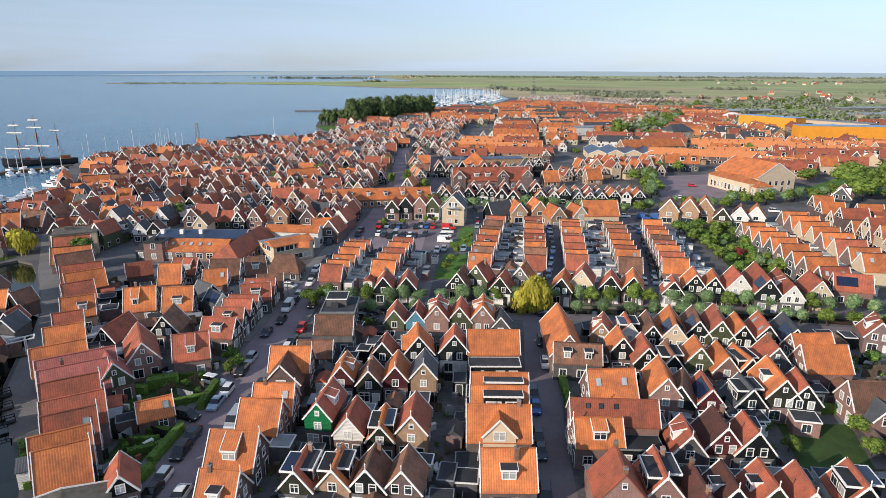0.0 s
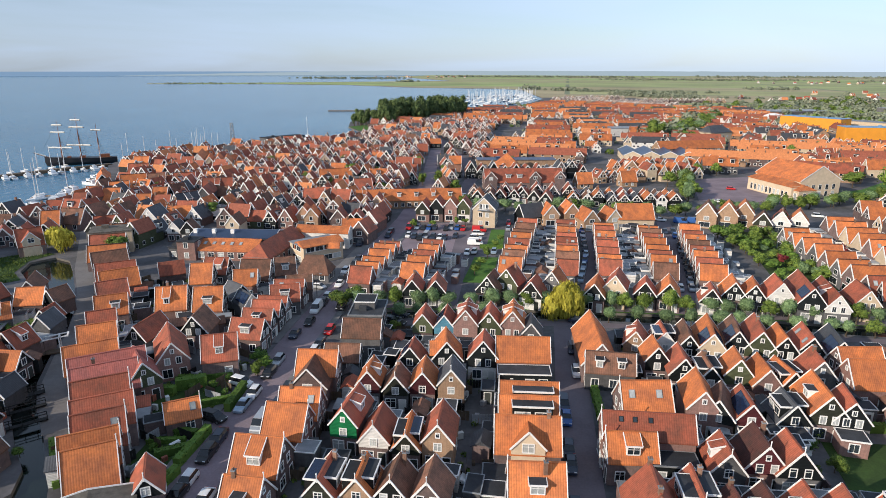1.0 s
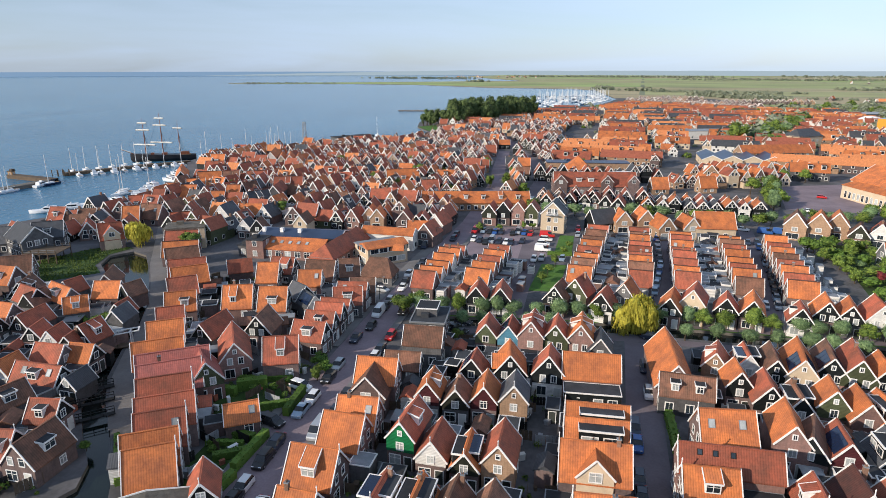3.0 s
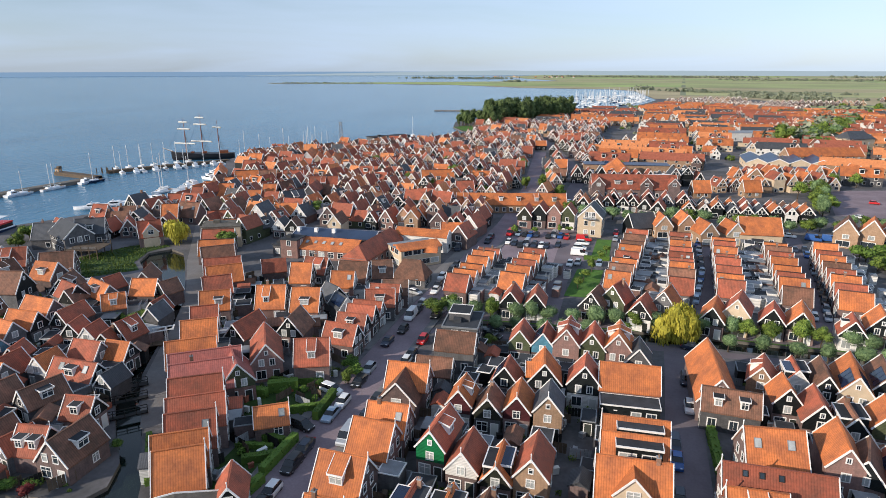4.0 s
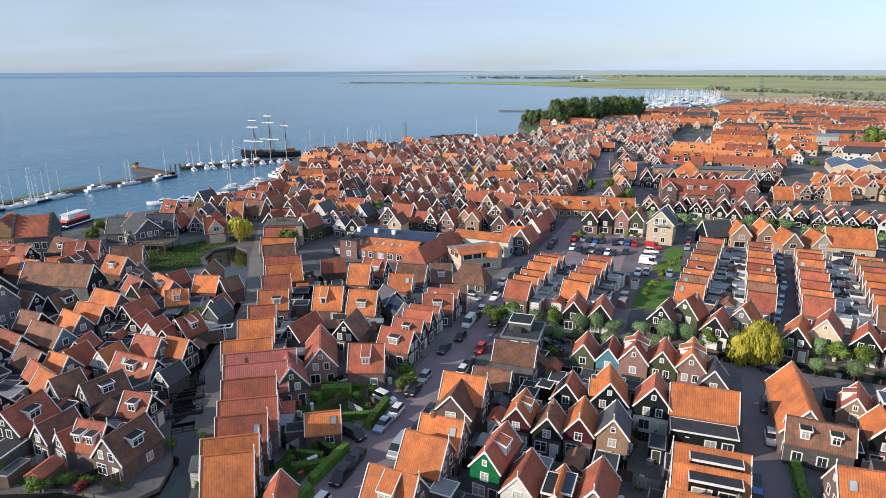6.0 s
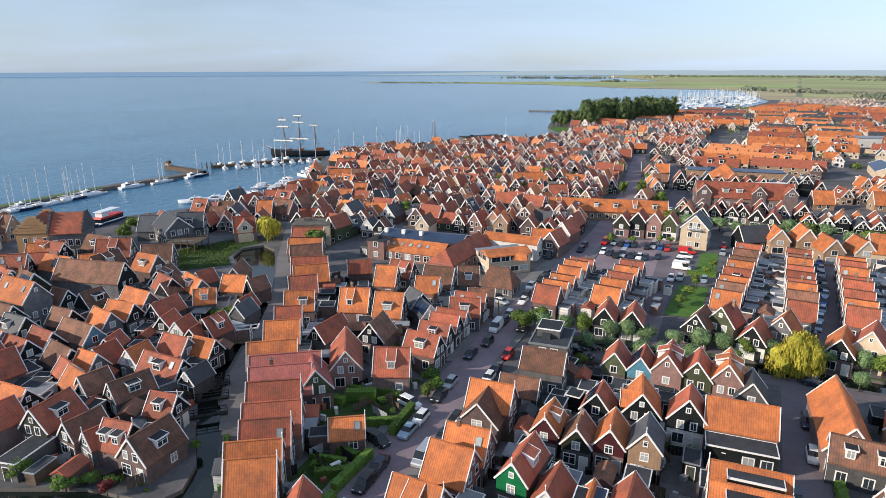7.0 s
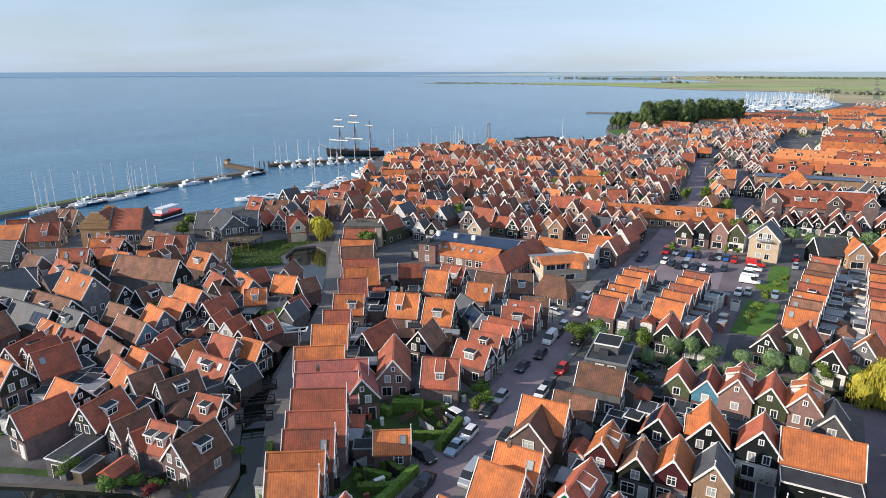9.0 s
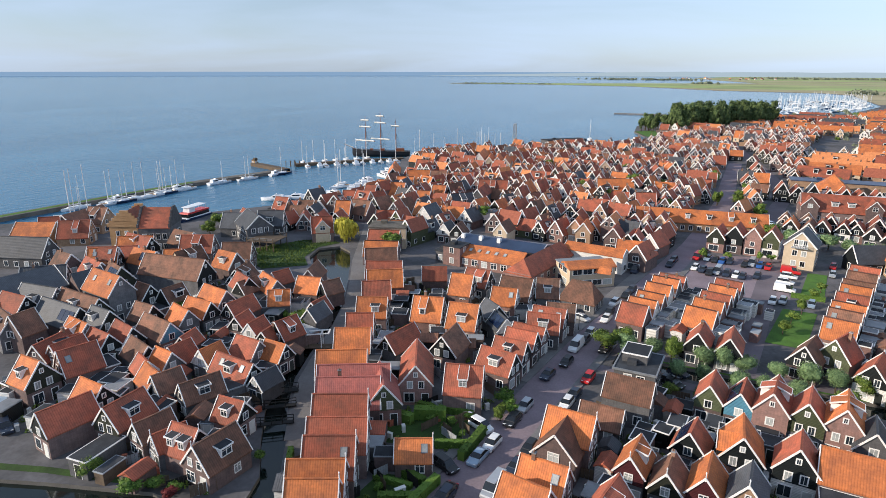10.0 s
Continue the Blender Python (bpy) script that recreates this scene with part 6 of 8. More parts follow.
block("shore_pavilion", "dark waterfront pavilion with low grey roof", "building", -136, 437, -42, 10, 30, 0, 5.5, WALL["k"], M_BITUMEN, flat=True, gap=4)
gravel = block("flat_house", "low building with grey gravel roof beside the canal", "house", -43.2, 58.8, 28, 9.5, 7, 4.2, 3.6, WALL["r"], M_GRAVEL)


# ---- the quarters behind ----
STREET_B, STREET_C = [(26.2, 144), (28.8, 152), (31.4, 163), (34.2, 176), (37.0, 199), (39, 222)], [(51.4, 144.5), (55.4, 160.4), (58.3, 173), (60.4, 183), (63.5, 199), (67, 218)]
LANES += [(MAIN, 7.0), ([(-5, 150), (-2.6, 204), (0, 232)], 5.0), (STREET_B, 5.2), (STREET_C, 5.2),
          ([(-61.2, 80), (-66, 86.5), (-71.6, 95), (-76.2, 105), (-80.8, 116), (-86.4, 127.6), (-95.4, 142), (-105, 156), (-112, 168), (-128, 195)], 3.6), ([(14.6, 70), (20, 124)], 5.6),
          ([(-8, 250), (-4, 275), (0, 317), (-7, 371), (-25, 464), (-43, 542)], 5.0), ([(-5, 240), (3, 235), (66, 229), (100, 233), (144, 255), (200, 262)], 16.0),
          ([(144, 262), (183, 298), (250, 340)], 14.0), ([(95, 282), (128, 282)], 40.0), ([(100, 300), (95, 420), (120, 600)], 6.0)]


def mid(x, y, head):
    house(x, y, head, rng.uniform(4.8, 6.0), rng.uniform(6.5, 9.0), rng.uniform(6.2, 7.8), rng.choice("bbbnrrwock"), rng.choice("orrrdddk"), rng.choice("----dsp"), False)


old_town, east_town = Mass(MASS_MATS), Mass(MASS_MATS)


def mass_row(mass, x0, y0, x1, y1, n, l, w, hr, walls, roofs, opts):
    head = math.degrees(math.atan2(x0 - x1, y1 - y0)) - 90
    make = massed(mass, roofs, walls)
    for i in range(n):
        make(x0 + (x1 - x0) * i / (n - 1), y0 + (y1 - y0) * i / (n - 1), head)


# terraces beyond the tree canal
row(-26.5, 141, -23, 166, 6, 5.6, 5.0, 6.6, "rb", "oor", "--s")
row(-14.5, 146, -11, 166, 5, 5.8, 5.0, 6.6, "rw", "oor", "--d")
row(9.6, 152, 16.8, 192, 8, 6.0, 5.1, 6.7, "rw", "oorrd", "--sd")
row(23.6, 151, 29.0, 194, 9, 5.6, 4.9, 6.5, "rk", "oorrd", "--s", turn=180)
row(34.2, 151, 40.0, 190, 8, 5.8, 5.0, 6.6, "rp", "oorrd", "--s")
row(47.2, 149, 53.0, 188, 8, 5.9, 5.0, 6.6, "rk", "oorrd", "--s", turn=180)
row(58.4, 148.5, 65.4, 188, 8, 6.0, 5.0, 6.6, "rp", "oorrd", "--s")
row(93.0, 140, 95.0, 184, 8, 7.2, 5.8, 7.2, "rk", "oor", "--s")
row(109.0, 148, 114.0, 196, 8, 8.0, 6.0, 7.6, "rc", "oor", "--s", turn=180)
mass_row(east_town, 126, 146, 134, 186, 8, 7, 5.6, 7.4, "rc", "oor", "--s")
mass_row(east_town, 133, 184, 136, 218, 6, 7, 5.6, 7.4, "rc", "oor", "--s")
# gables along the second canal
house(-17.6, 217, -6, 4.8, 8.0, 7.4, "n", "r", "-", False)
house(-12.8, 218, -6, 4.6, 8.0, 8.3, "b", "r", "-", False)
house(-7.9, 218, -6, 4.6, 8.0, 8.4, "p", "o", "-", False)
house(-3.4, 218, -6, 4.6, 8.0, 8.2, "v", "r", "-", False)
row(26, 213, 33, 214, 2, 8.5, 5.2, 7.6, "o", "o", "-", turn=180, back=False)
row(38, 207, 46, 209, 2, 8.0, 5.4, 7.2, "co", "o", "-", turn=180, back=False)
house(79.8, 213.4, -21, 6.4, 8.0, 8.8, "o", "d", "-", False)
house(86.6, 213.0, -22, 6.6, 8.0, 9.0, "o", "o", "-", False)
house(93.0, 215.4, -22, 6.2, 8.0, 8.8, "o", "o", "-", False)
house(95.6, 206.6, -24, 5.6, 6.5, 7.0, "n", "d", "-", False)
house(101.6, 206.8, -26, 5.8, 8.0, 7.6, "w", "r", "p", False)
house(107.4, 207.2, -26, 5.8, 8.0, 7.6, "w", "o", "-", False)

block("white_house", "low white flat-roofed house in the old town", "house", -88, 213, 15, 12, 6, 0, 4.4, WALL["w"], M_ZINC, flat=True, gap=2.6)
terr = block("brick_terrace", "long low cream terrace with orange roof and small dormers", "building", -25.5, 238.5, -80.5, 7.5, 41, 7.0, 3.6, WALL["o"], ROOF["o"], gap=2.6)
for k in range(6):
    dormer(terr, 1, 7.5, 41, 7.0, 3.6, -17 + k * 6.6, 1.4, ROOF["o"], True)
for x0, y0, x1, y1, n in ((-113, 299, -81, 330, 7), (-66, 318, -44, 335, 5)):
    make = massed(old_town, "rodR", "rrkoc", MASS_BIG)
    for i in range(n):
        make(x0 + (x1 - x0) * i / (n - 1), y0 + (y1 - y0) * i / (n - 1), 14 + rng.uniform(-5, 5))
OLD_NEAR = [(-128, 184), (-160, 196), (-156, 214), (-150, 236), (-30, 232), (-30, 200), (-36, 190), (-60, 200), (-95, 200), (-100, 165), (-110, 168), (-120, 180)]
quarter([(-162, 172), (-146, 170), (-134, 176), (-124, 181), (-117, 180), (-113, 196), (-128, 202), (-160, 198)], 24, 5.8, 9.0, massed(old_town, "rrdRRdk", "bbbnnkr"), gap=0.72, turn=12, across=0.3)
OLD = [(-155, 214), (-150, 236), (-160, 268), (-178, 312), (-192, 334), (-194, 346), (-186, 354), (-171, 374), (-150, 399), (-118, 427), (-97, 446), (-88, 470), (-86, 540), (-50, 600), (20, 600), (4, 345), (3, 300), (-1, 262), (-14, 240), (-30, 200)]
quarter(OLD_NEAR, -4, 5.4, 9.0, massed(old_town, "ooOrrrrrdRRRk", "bbbbnvrrppkow"), gap=0.74, across=0.25, turn=11)
TAKEN += [(-94, 168, 7), (-90, 158, 5), (-98, 178, 4)]
house(-76.0, 147.0, -60, 4.4, 6.0, 5.4, "r", "r", "-", False)
quarter([(-45, 150), (-90, 150), (-100, 128), (-82, 128), (-60, 104), (-42, 104)], -70, 6.2, 9.5, mid, gap=0.95, turn=6)
quarter([(-160, 84), (-168, 135), (-140, 142), (-128, 138), (-112, 110), (-120, 84)], 80, 6.2, 9.5, mid, gap=0.9, across=0.3, turn=10)
quarter(OLD, -4, 5.3, 9.4, massed(old_town, "ooOOrrrrrdRRRk", "bbbnrrrpppppkoocw"), gap=0.72, across=0.22, turn=15, jitter=1.8)
old_town.build("distant_houses", "dense old-town houses with red and brown tiled gables", "houses")
quarter([(36, 236), (80, 232), (82, 254), (38, 258)], -4, 4.5, 8.5, massed(east_town, "oorrdk", "bbbnw", MASS_SMALL), gap=0.58, turn=4)
quarter([(120, 132), (140, 205), (230, 230), (250, 150), (150, 116)], -100, 5.4, 13.0, massed(east_town, "oorrd", "rrk"), gap=0.7, turn=2)
mass_row(east_town, 0, 253, 38, 251, 7, 7, 5, 7, "bbbk", "rrd", "-")
mass_row(east_town, -2, 307, 53, 313, 11, 7, 5, 7, "bbbr", "rrkk", "-")
mass_row(east_town, 59, 298, 108, 311, 9, 7, 5, 7, "oocr", "oor", "-")
mass_row(east_town, 72, 326, 128, 340, 10, 7, 5, 7, "oocr", "oor", "-")
mass_row(east_town, 219, 437, 253, 438, 5, 7, 5, 7, "oc", "Od", "-")
TAKEN += [(186, 262, 22), (200, 282, 22), (176, 284, 16), (150, 500, 14), (170, 530, 14), (195, 570, 14)]
quarter([(-6, 346), (66, 350), (84, 430), (-20, 430)], 82, 17.0, 30.0, massed(east_town, "ooOrR", "roocw", TERRACES), gap=0.9, turn=5, jitter=2.0)
quarter([(-6, 344), (66, 350), (84, 430), (-20, 430)], -6, 7.0, 16.0, massed(east_town, "ooOrR", "rrkow"), gap=1.25, turn=6, across=0.3)
quarter([(150, 240), (165, 330), (240, 420), (420, 420), (420, 240)], 70, 15, 26.0, massed(east_town, "oOOrR", "roocc", TERRACES), gap=1.1, turn=24, jitter=3, across=0.3)
quarter([(150, 240), (165, 330), (240, 420), (420, 420), (420, 240)], 70, 8.5, 18.0, massed(east_town, "oOOr", "rrokcc", MASS_BIG), gap=1.3, turn=24, jitter=3, across=0.5)
quarter([(110, 320), (110, 420), (240, 430), (160, 335)], 75, 16, 28.0, massed(east_town, "oOOr", "rrokcc", TERRACES), gap=1.0, turn=10, jitter=2, across=0.2)
quarter([(76, 312), (100, 316), (97, 330), (76, 322)], -4, 7.0, 11.0, massed(east_town, "oor", "oocb", MASS_BIG), gap=0.8, turn=6, across=0.3)
quarter([(20, 430), (60, 600), (300, 600), (240, 430)], 82, 21.0, 33.0, massed(east_town, "oorrROk", "roocw", TERRACES), gap=0.85, turn=4, jitter=2.0, across=0.12)
quarter([(300, 600), (240, 430), (520, 440), (620, 600)], 78, 26.0, 38.0, massed(east_town, "oorrRO", "rroc", TERRACES), gap=0.95, turn=6, jitter=3.0, across=0.2)
quarter([(-100, 560), (-40, 700), (20, 800), (330, 800), (300, 600), (-50, 600)], 82, 23.0, 33.0, massed(east_town, "oorrROk", "roow", TERRACES), gap=0.8, turn=4, lane=2, jitter=2.0, across=0.12)
quarter([(20, 430), (60, 600), (300, 600), (240, 430)], -8, 8.0, 19.0, massed(east_town, "oorrRdOk", "rooccww"), gap=1.2, turn=8, across=0.3)
quarter([(-100, 560), (-40, 700), (20, 800), (330, 800), (300, 600), (-50, 600)], -6, 8.0, 22.0, massed(east_town, "oorrRdOk", "rooccww"), gap=1.2, turn=8, lane=2, across=0.3)
quarter([(60, 800), (110, 930), (230, 850), (250, 800)], 70, 21.0, 31.0, massed(east_town, "oorR", "rrco", TERRACES), gap=0.85, turn=4)
for x0, y0, x1, y1, n in ((126, 1035, 256, 838, 26), (150, 1080, 280, 880, 26), (262, 1000, 394, 1018, 16), (180, 1100, 260, 1110, 9)):
    make = massed(east_town, "rrRo", "rror", MASS_BIG)
    for i in range(n):
        make(x0 + (x1 - x0) * i / n, y0 + (y1 - y0) * i / n, -14 + rng.uniform(-4, 4))
east_town.build("distant_houses", "distant terraces of orange-roofed brick houses", "houses")


# ---- cars: one of each kind and colour, then copies ----
def paint(name, c, metal=0.0):
    return material(name, c, 0.28, metal, vary=0.06, scale=1.0, bump=0.0, spec=0.6)


PAINT = {"white": paint("white_car_paint", (0.78, 0.78, 0.77)), "silver": paint("silver_car_paint", (0.48, 0.50, 0.52), 0.4), "navy": paint("navy_car_paint", (0.025, 0.035, 0.06)),
         "black": paint("black_car_paint", (0.018, 0.019, 0.021)), "red": paint("red_car_paint", (0.50, 0.02, 0.02)), "blue": paint("blue_car_paint", (0.03, 0.10, 0.32)),
         "bluegrey": paint("blue_grey_car_paint", (0.33, 0.42, 0.52), 0.3)}
M_CARGLASS = material("car_glass", (0.012, 0.014, 0.017), 0.05, vary=0.1, bump=0.0, spec=0.7)
M_RIM = material("alloy_rim", (0.40, 0.41, 0.42), 0.35, 0.8, vary=0.1, bump=0.0)
M_HEAD = material("headlight_glass", (0.7, 0.72, 0.74), 0.1, vary=0.1, bump=0.0, spec=0.7)
M_TAIL = material("tail_light_glass", (0.35, 0.01, 0.01), 0.2, vary=0.1, bump=0.0, spec=0.7)
CARS = {}
KIND = {  # length, width, height, bonnet, front of roof, rear of roof, rear deck
    "hatch": (3.8, 1.64, 1.42, 0.85, 1.6, 3.3, 3.65), "sedan": (4.15, 1.68, 1.36, 1.05, 1.8, 3.05, 3.7), "suv": (4.1, 1.74, 1.56, 0.9, 1.6, 3.7, 4.0),
    "small": (3.4, 1.54, 1.42, 0.7, 1.35, 3.0, 3.3), "van": (4.9, 1.84, 2.0, 0.75, 1.35, 4.75, 4.85)}


def build_car(col, kind, far):
    L, W, Hh, bon, rf, rr, deck = KIND[kind]
    root = empty("car", 0, 0)
    belt = 0.92 if kind != "van" else 1.05
    s = Shape()
    hood = belt - 0.12

    def ring(y, z, inset=0.0):
        a = W / 2 - inset
        return [(-a, y, 0.24), (a, y, 0.24), (a + 0.02, y, 0.55), (a - 0.05, y, z), (-a + 0.05, y, z), (-a - 0.02, y, 0.55)]

    rings = [ring(0.0, 0.60, 0.22), ring(0.12, hood - 0.14, 0.06), ring(bon, hood, 0.0), ring(bon + 0.1, belt, 0.0), ring(L * 0.5, belt, 0.0), ring(deck, belt, 0.0), ring(L - 0.1, belt - 0.1, 0.05), ring(L, 0.6, 0.15)]
    s.loft([[(x, y - L / 2, z) for x, y, z in r] for r in rings])
    body = part("body", s.mesh("body", PAINT[col]), root)
    a, b_ = W / 2 - 0.07, W / 2 - 0.24
    g, r = Shape(), Shape()
    lo = [(-a, bon + 0.05, belt), (a, bon + 0.05, belt), (a, deck, belt), (-a, deck, belt)]
    hi = [(-b_, rf, Hh - 0.07), (b_, rf, Hh - 0.07), (b_, rr, Hh - 0.07), (-b_, rr, Hh - 0.07)]
    lo, hi = [(x, y - L / 2, z) for x, y, z in lo], [(x, y - L / 2, z) for x, y, z in hi]
    for i in range(4):
        j = (i + 1) % 4
        if kind == "van" and i in (1, 3):
            cut = 0.30
            mid_ = [tuple(Vector(lo[i]).lerp(Vector(lo[j]), 1 - cut if i == 3 else cut)), tuple(Vector(hi[i]).lerp(Vector(hi[j]), 1 - cut if i == 3 else cut))]
            fr = [lo[i], mid_[0], mid_[1], hi[i]]
            bk = [mid_[0], lo[j], hi[j], mid_[1]]
            (g if i == 1 else r).face(fr), (r if i == 1 else g).face(bk)
        elif kind == "van" and i == 2:
            r.face([lo[i], lo[j], hi[j], hi[i]])
        else:
            g.face([lo[i], lo[j], hi[j], hi[i]])
    top = [(x * 0.93, y, Hh) for x, y, z in hi]
    r.loft([hi, top])
    part("cabin_glass", g.mesh("cabin_glass", M_CARGLASS), root), part("cabin_roof", r.mesh("cabin_roof", PAINT[col]), root)
    if "wheel" not in CARS:
        t = Shape()
        t.rod((-0.1, 0, 0), (0.1, 0, 0), 0.32, 0.32, 12)
        t.face([(-0.1, 0.32 * math.cos(i * math.pi / 6), -0.32 * math.sin(i * math.pi / 6)) for i in range(12)])
        t.rod((-0.11, 0, 0), (0.11, 0, 0), 0.2, 0.2, 10, 1)
        t.face([(-0.11, 0.2 * math.cos(i * math.pi / 5), -0.2 * math.sin(i * math.pi / 5)) for i in range(10)], mi=1)
        lamp = Shape()
        lamp.box(-0.19, -0.05, -0.07, 0.19, 0.05, 0.07)
        CARS["wheel"] = (t.mesh("wheel", M_DARK, M_RIM), lamp.mesh("headlight", M_HEAD), lamp.mesh("tail_light", M_TAIL))
    t, hl, tl = CARS["wheel"]
    if far:
        s = Shape()
        s.loft([[(-W / 2 + 0.12, 0.35 - L / 2, z), (W / 2 - 0.12, 0.35 - L / 2, z), (W / 2 - 0.12, L / 2 - 0.35, z), (-W / 2 + 0.12, L / 2 - 0.35, z)] for z in (0.0, 0.3)])
        part("underbody", s.mesh("underbody", M_DARK), root)
    for sx in (-1, 1):
        for y in (0.8, L - 0.8) if not far else ():
            part("wheel", t, root, Matrix.Translation((sx * (W / 2 - 0.1), y - L / 2, 0.32)))
        if far:
            continue
        part("headlight", hl, root, Matrix.Translation((sx * (W / 2 - 0.33), 0.08 - L / 2, 0.62)))
        part("tail_light", tl, root, Matrix.Translation((sx * (W / 2 - 0.26), L / 2 - 0.05, 0.74)))
    word = {"van": "delivery van", "suv": "sport utility car", "small": "tiny city car", "sedan": "saloon car", "hatch": "hatchback car"}[kind]
    return tagged(root, col.replace("bluegrey", "blue-grey") + " " + word + " parked on the street", "van" if kind == "van" else "car", "parked cars")


def car(x, y, head, col, kind):
    m = pose(x, y, 0.035, 0, 0, head)
    key = (col, kind, y > 135)
    if key not in CARS:
        CARS[key] = build_car(*key)
        CARS[key].matrix_basis = m
    else:
        copy_thing(CARS[key], m)


# ---- parked cars ----
# main street
car(-35.4, 103.7, -3, "silver", "hatch")
car(-35.7, 115.6, -3, "navy", "sedan")
car(-34.3, 121.8, -3, "black", "hatch")
car(-34.7, 129.3, -3, "white", "van")
car(-34.1, 132.9, -3, "black", "hatch")
car(-34.1, 136.7, -3, "white", "hatch")
car(-37.5, 143.6, 70, "silver", "small")
car(-33.1, 146.0, -3, "white", "sedan")
car(-29.5, 131.0, -3, "black", "suv")
car(-29.1, 117.8, -3, "red", "hatch")
car(-29.6, 111.1, -3, "navy", "sedan")
car(-29.8, 107.7, -3, "white", "hatch")
car(-30.7, 93.3, -3, "black", "hatch")
car(-30.8, 88.4, -3, "navy", "sedan")
car(-31.6, 83.0, -3, "silver", "van")
car(-36.2, 87.9, -3, "bluegrey", "sedan")
car(-35.8, 91.8, -3, "white", "hatch")
car(-39.1, 95.2, 70, "white", "suv")
car(-35.6, 98.9, -3, "black", "hatch")
car(-39.3, 84.2, 70, "black", "suv")
car(-36.6, 79.1, -3, "black", "sedan")
car(-36.6, 69.1, -3, "white", "hatch")
car(-36.7, 66.3, -3, "black", "sedan")
car(-32.9, 65.6, -3, "white", "sedan")
car(-36.4, 78.4, -3, "navy", "hatch")
car(-36.5, 74.9, -3, "black", "suv")
car(-35.5, 99.0, -3, "black", "hatch")
car(-34.5, 182.9, -6, "navy", "van")
car(-32.2, 167.1, -6, "navy", "hatch")
car(-32.5, 162.5, -6, "black", "hatch")
car(-33.8, 156.3, -6, "white", "hatch")
car(-33.4, 149.9, -3, "black", "hatch")
car(-35.6, 195.9, -6, "navy", "hatch")
# side street
car(19.4, 111.7, -5, "navy", "suv")
car(18.7, 102.3, -5, "white", "hatch")
car(15.0, 91.2, -5, "navy", "suv")
car(14.8, 87.1, -5, "blue", "sedan")
car(14.0, 78.8, -5, "navy", "hatch")
car(13.8, 75.3, -5, "navy", "sedan")
car(13.0, 65.9, -5, "navy", "suv")
car(-2.0, 71.9, 70, "white", "hatch")
# by the tree canal
car(22.6, 125.5, 70, "navy", "sedan")
car(60.0, 101.2, 70, "navy", "hatch")
car(-2.2, 92.2, 70, "black", "small")
car(-16.7, 123.6, 70, "navy", "sedan")
car(-15.6, 127.1, 70, "navy", "hatch")
car(-15.9, 122.7, 70, "black", "sedan")
car(-14.8, 135.2, 70, "black", "hatch")
car(-4.7, 126.2, 70, "blue", "hatch")
car(58.7, 113.4, 70, "navy", "sedan")
car(79.4, 113.0, 70, "navy", "sedan")
car(79.0, 103.2, 70, "white", "suv")
car(80.3, 102.1, 70, "navy", "hatch")
car(63.8, 94.0, 70, "navy", "sedan")
car(65.5, 141.7, 70, "black", "hatch")
car(74.6, 140.6, 70, "black", "hatch")
car(42.7, 141.5, 70, "white", "hatch")
# car park
car(-21.6, 203.6, -6, "red", "van")
car(-18.9, 203.8, -6, "bluegrey", "hatch")
car(-16.8, 203.1, -6, "black", "hatch")
car(-15.0, 202.9, -6, "blue", "hatch")
car(-13.0, 203.4, -6, "navy", "hatch")
car(-9.2, 202.5, -6, "black", "hatch")
car(-7.5, 204.6, -6, "silver", "van")
car(-5.5, 203.4, -6, "blue", "hatch")
car(-3.5, 202.7, -6, "red", "hatch")
car(-20.9, 193.2, -6, "white", "hatch")
car(-18.9, 192.0, -6, "navy", "hatch")
car(-16.9, 190.4, -6, "black", "suv")
car(-15.2, 192.4, -6, "silver", "van")
car(-12.9, 191.5, -6, "navy", "suv")
car(-10.7, 191.2, -6, "white", "hatch")
car(-9.1, 191.0, -6, "navy", "hatch")
car(-27.3, 192.6, -6, "navy", "suv")
car(-27.1, 197.4, -6, "navy", "suv")
car(-5.8, 193.3, -6, "navy", "hatch")
car(1.9, 201.5, 84, "red", "van")
car(1.5, 196.8, 84, "white", "suv")
car(0.7, 191.4, 84, "white", "suv")
car(0.6, 185.0, 84, "white", "van")
car(-1.8, 174.8, -6, "white", "hatch")
car(0.3, 176.1, -6, "silver", "hatch")
car(6.1, 176.5, -6, "bluegrey", "hatch")
car(12.1, 211.9, -6, "red", "hatch")
car(11.6, 203.8, -6, "silver", "hatch")
car(98.9, 253.0, 70, "white", "sedan")
car(114.7, 281.8, 70, "red", "hatch")
car(66.2, 219.7, 70, "white", "sedan")
car(72.4, 217.1, 70, "blue", "van")
car(77.2, 217.2, 70, "blue", "van")
car(125.4, 229.0, 70, "white", "suv")
car(-30.1, 244.9, 70, "white", "sedan")
car(-3.9, 258.4, 70, "bluegrey", "sedan")
car(-4.0, 251.1, 70, "bluegrey", "sedan")
car(-101.5, 60.9, 70, "navy", "suv")
car(-107.3, 63.7, 70, "bluegrey", "van")
# kerb-side rows in the terrace streets
crng = random.Random(3)
for line, side, n, skip in ((STREET_B, -1.5, 13, 0.1), (STREET_C, 1.4, 11, 0.1), (STREET_C, -1.3, 11, 0.6)):
    for i in range(n):
        if crng.random() < skip:
            continue
        y = 147 + i * 5.6 + crng.uniform(-0.4, 0.4)
        x = float(np.interp(y, [p[1] for p in line], [p[0] for p in line]))
        car(x + side, y, -12 if line is STREET_B else -13, crng.choice(("navy", "blue", "black", "silver", "bluegrey", "navy")), crng.choice(("hatch", "sedan", "small")))


# ---- street lamps ----
M_POLE = material("dark_green_lamp_pole", (0.03, 0.04, 0.035), 0.5, vary=0.2, bump=0.0)
LAMP = []


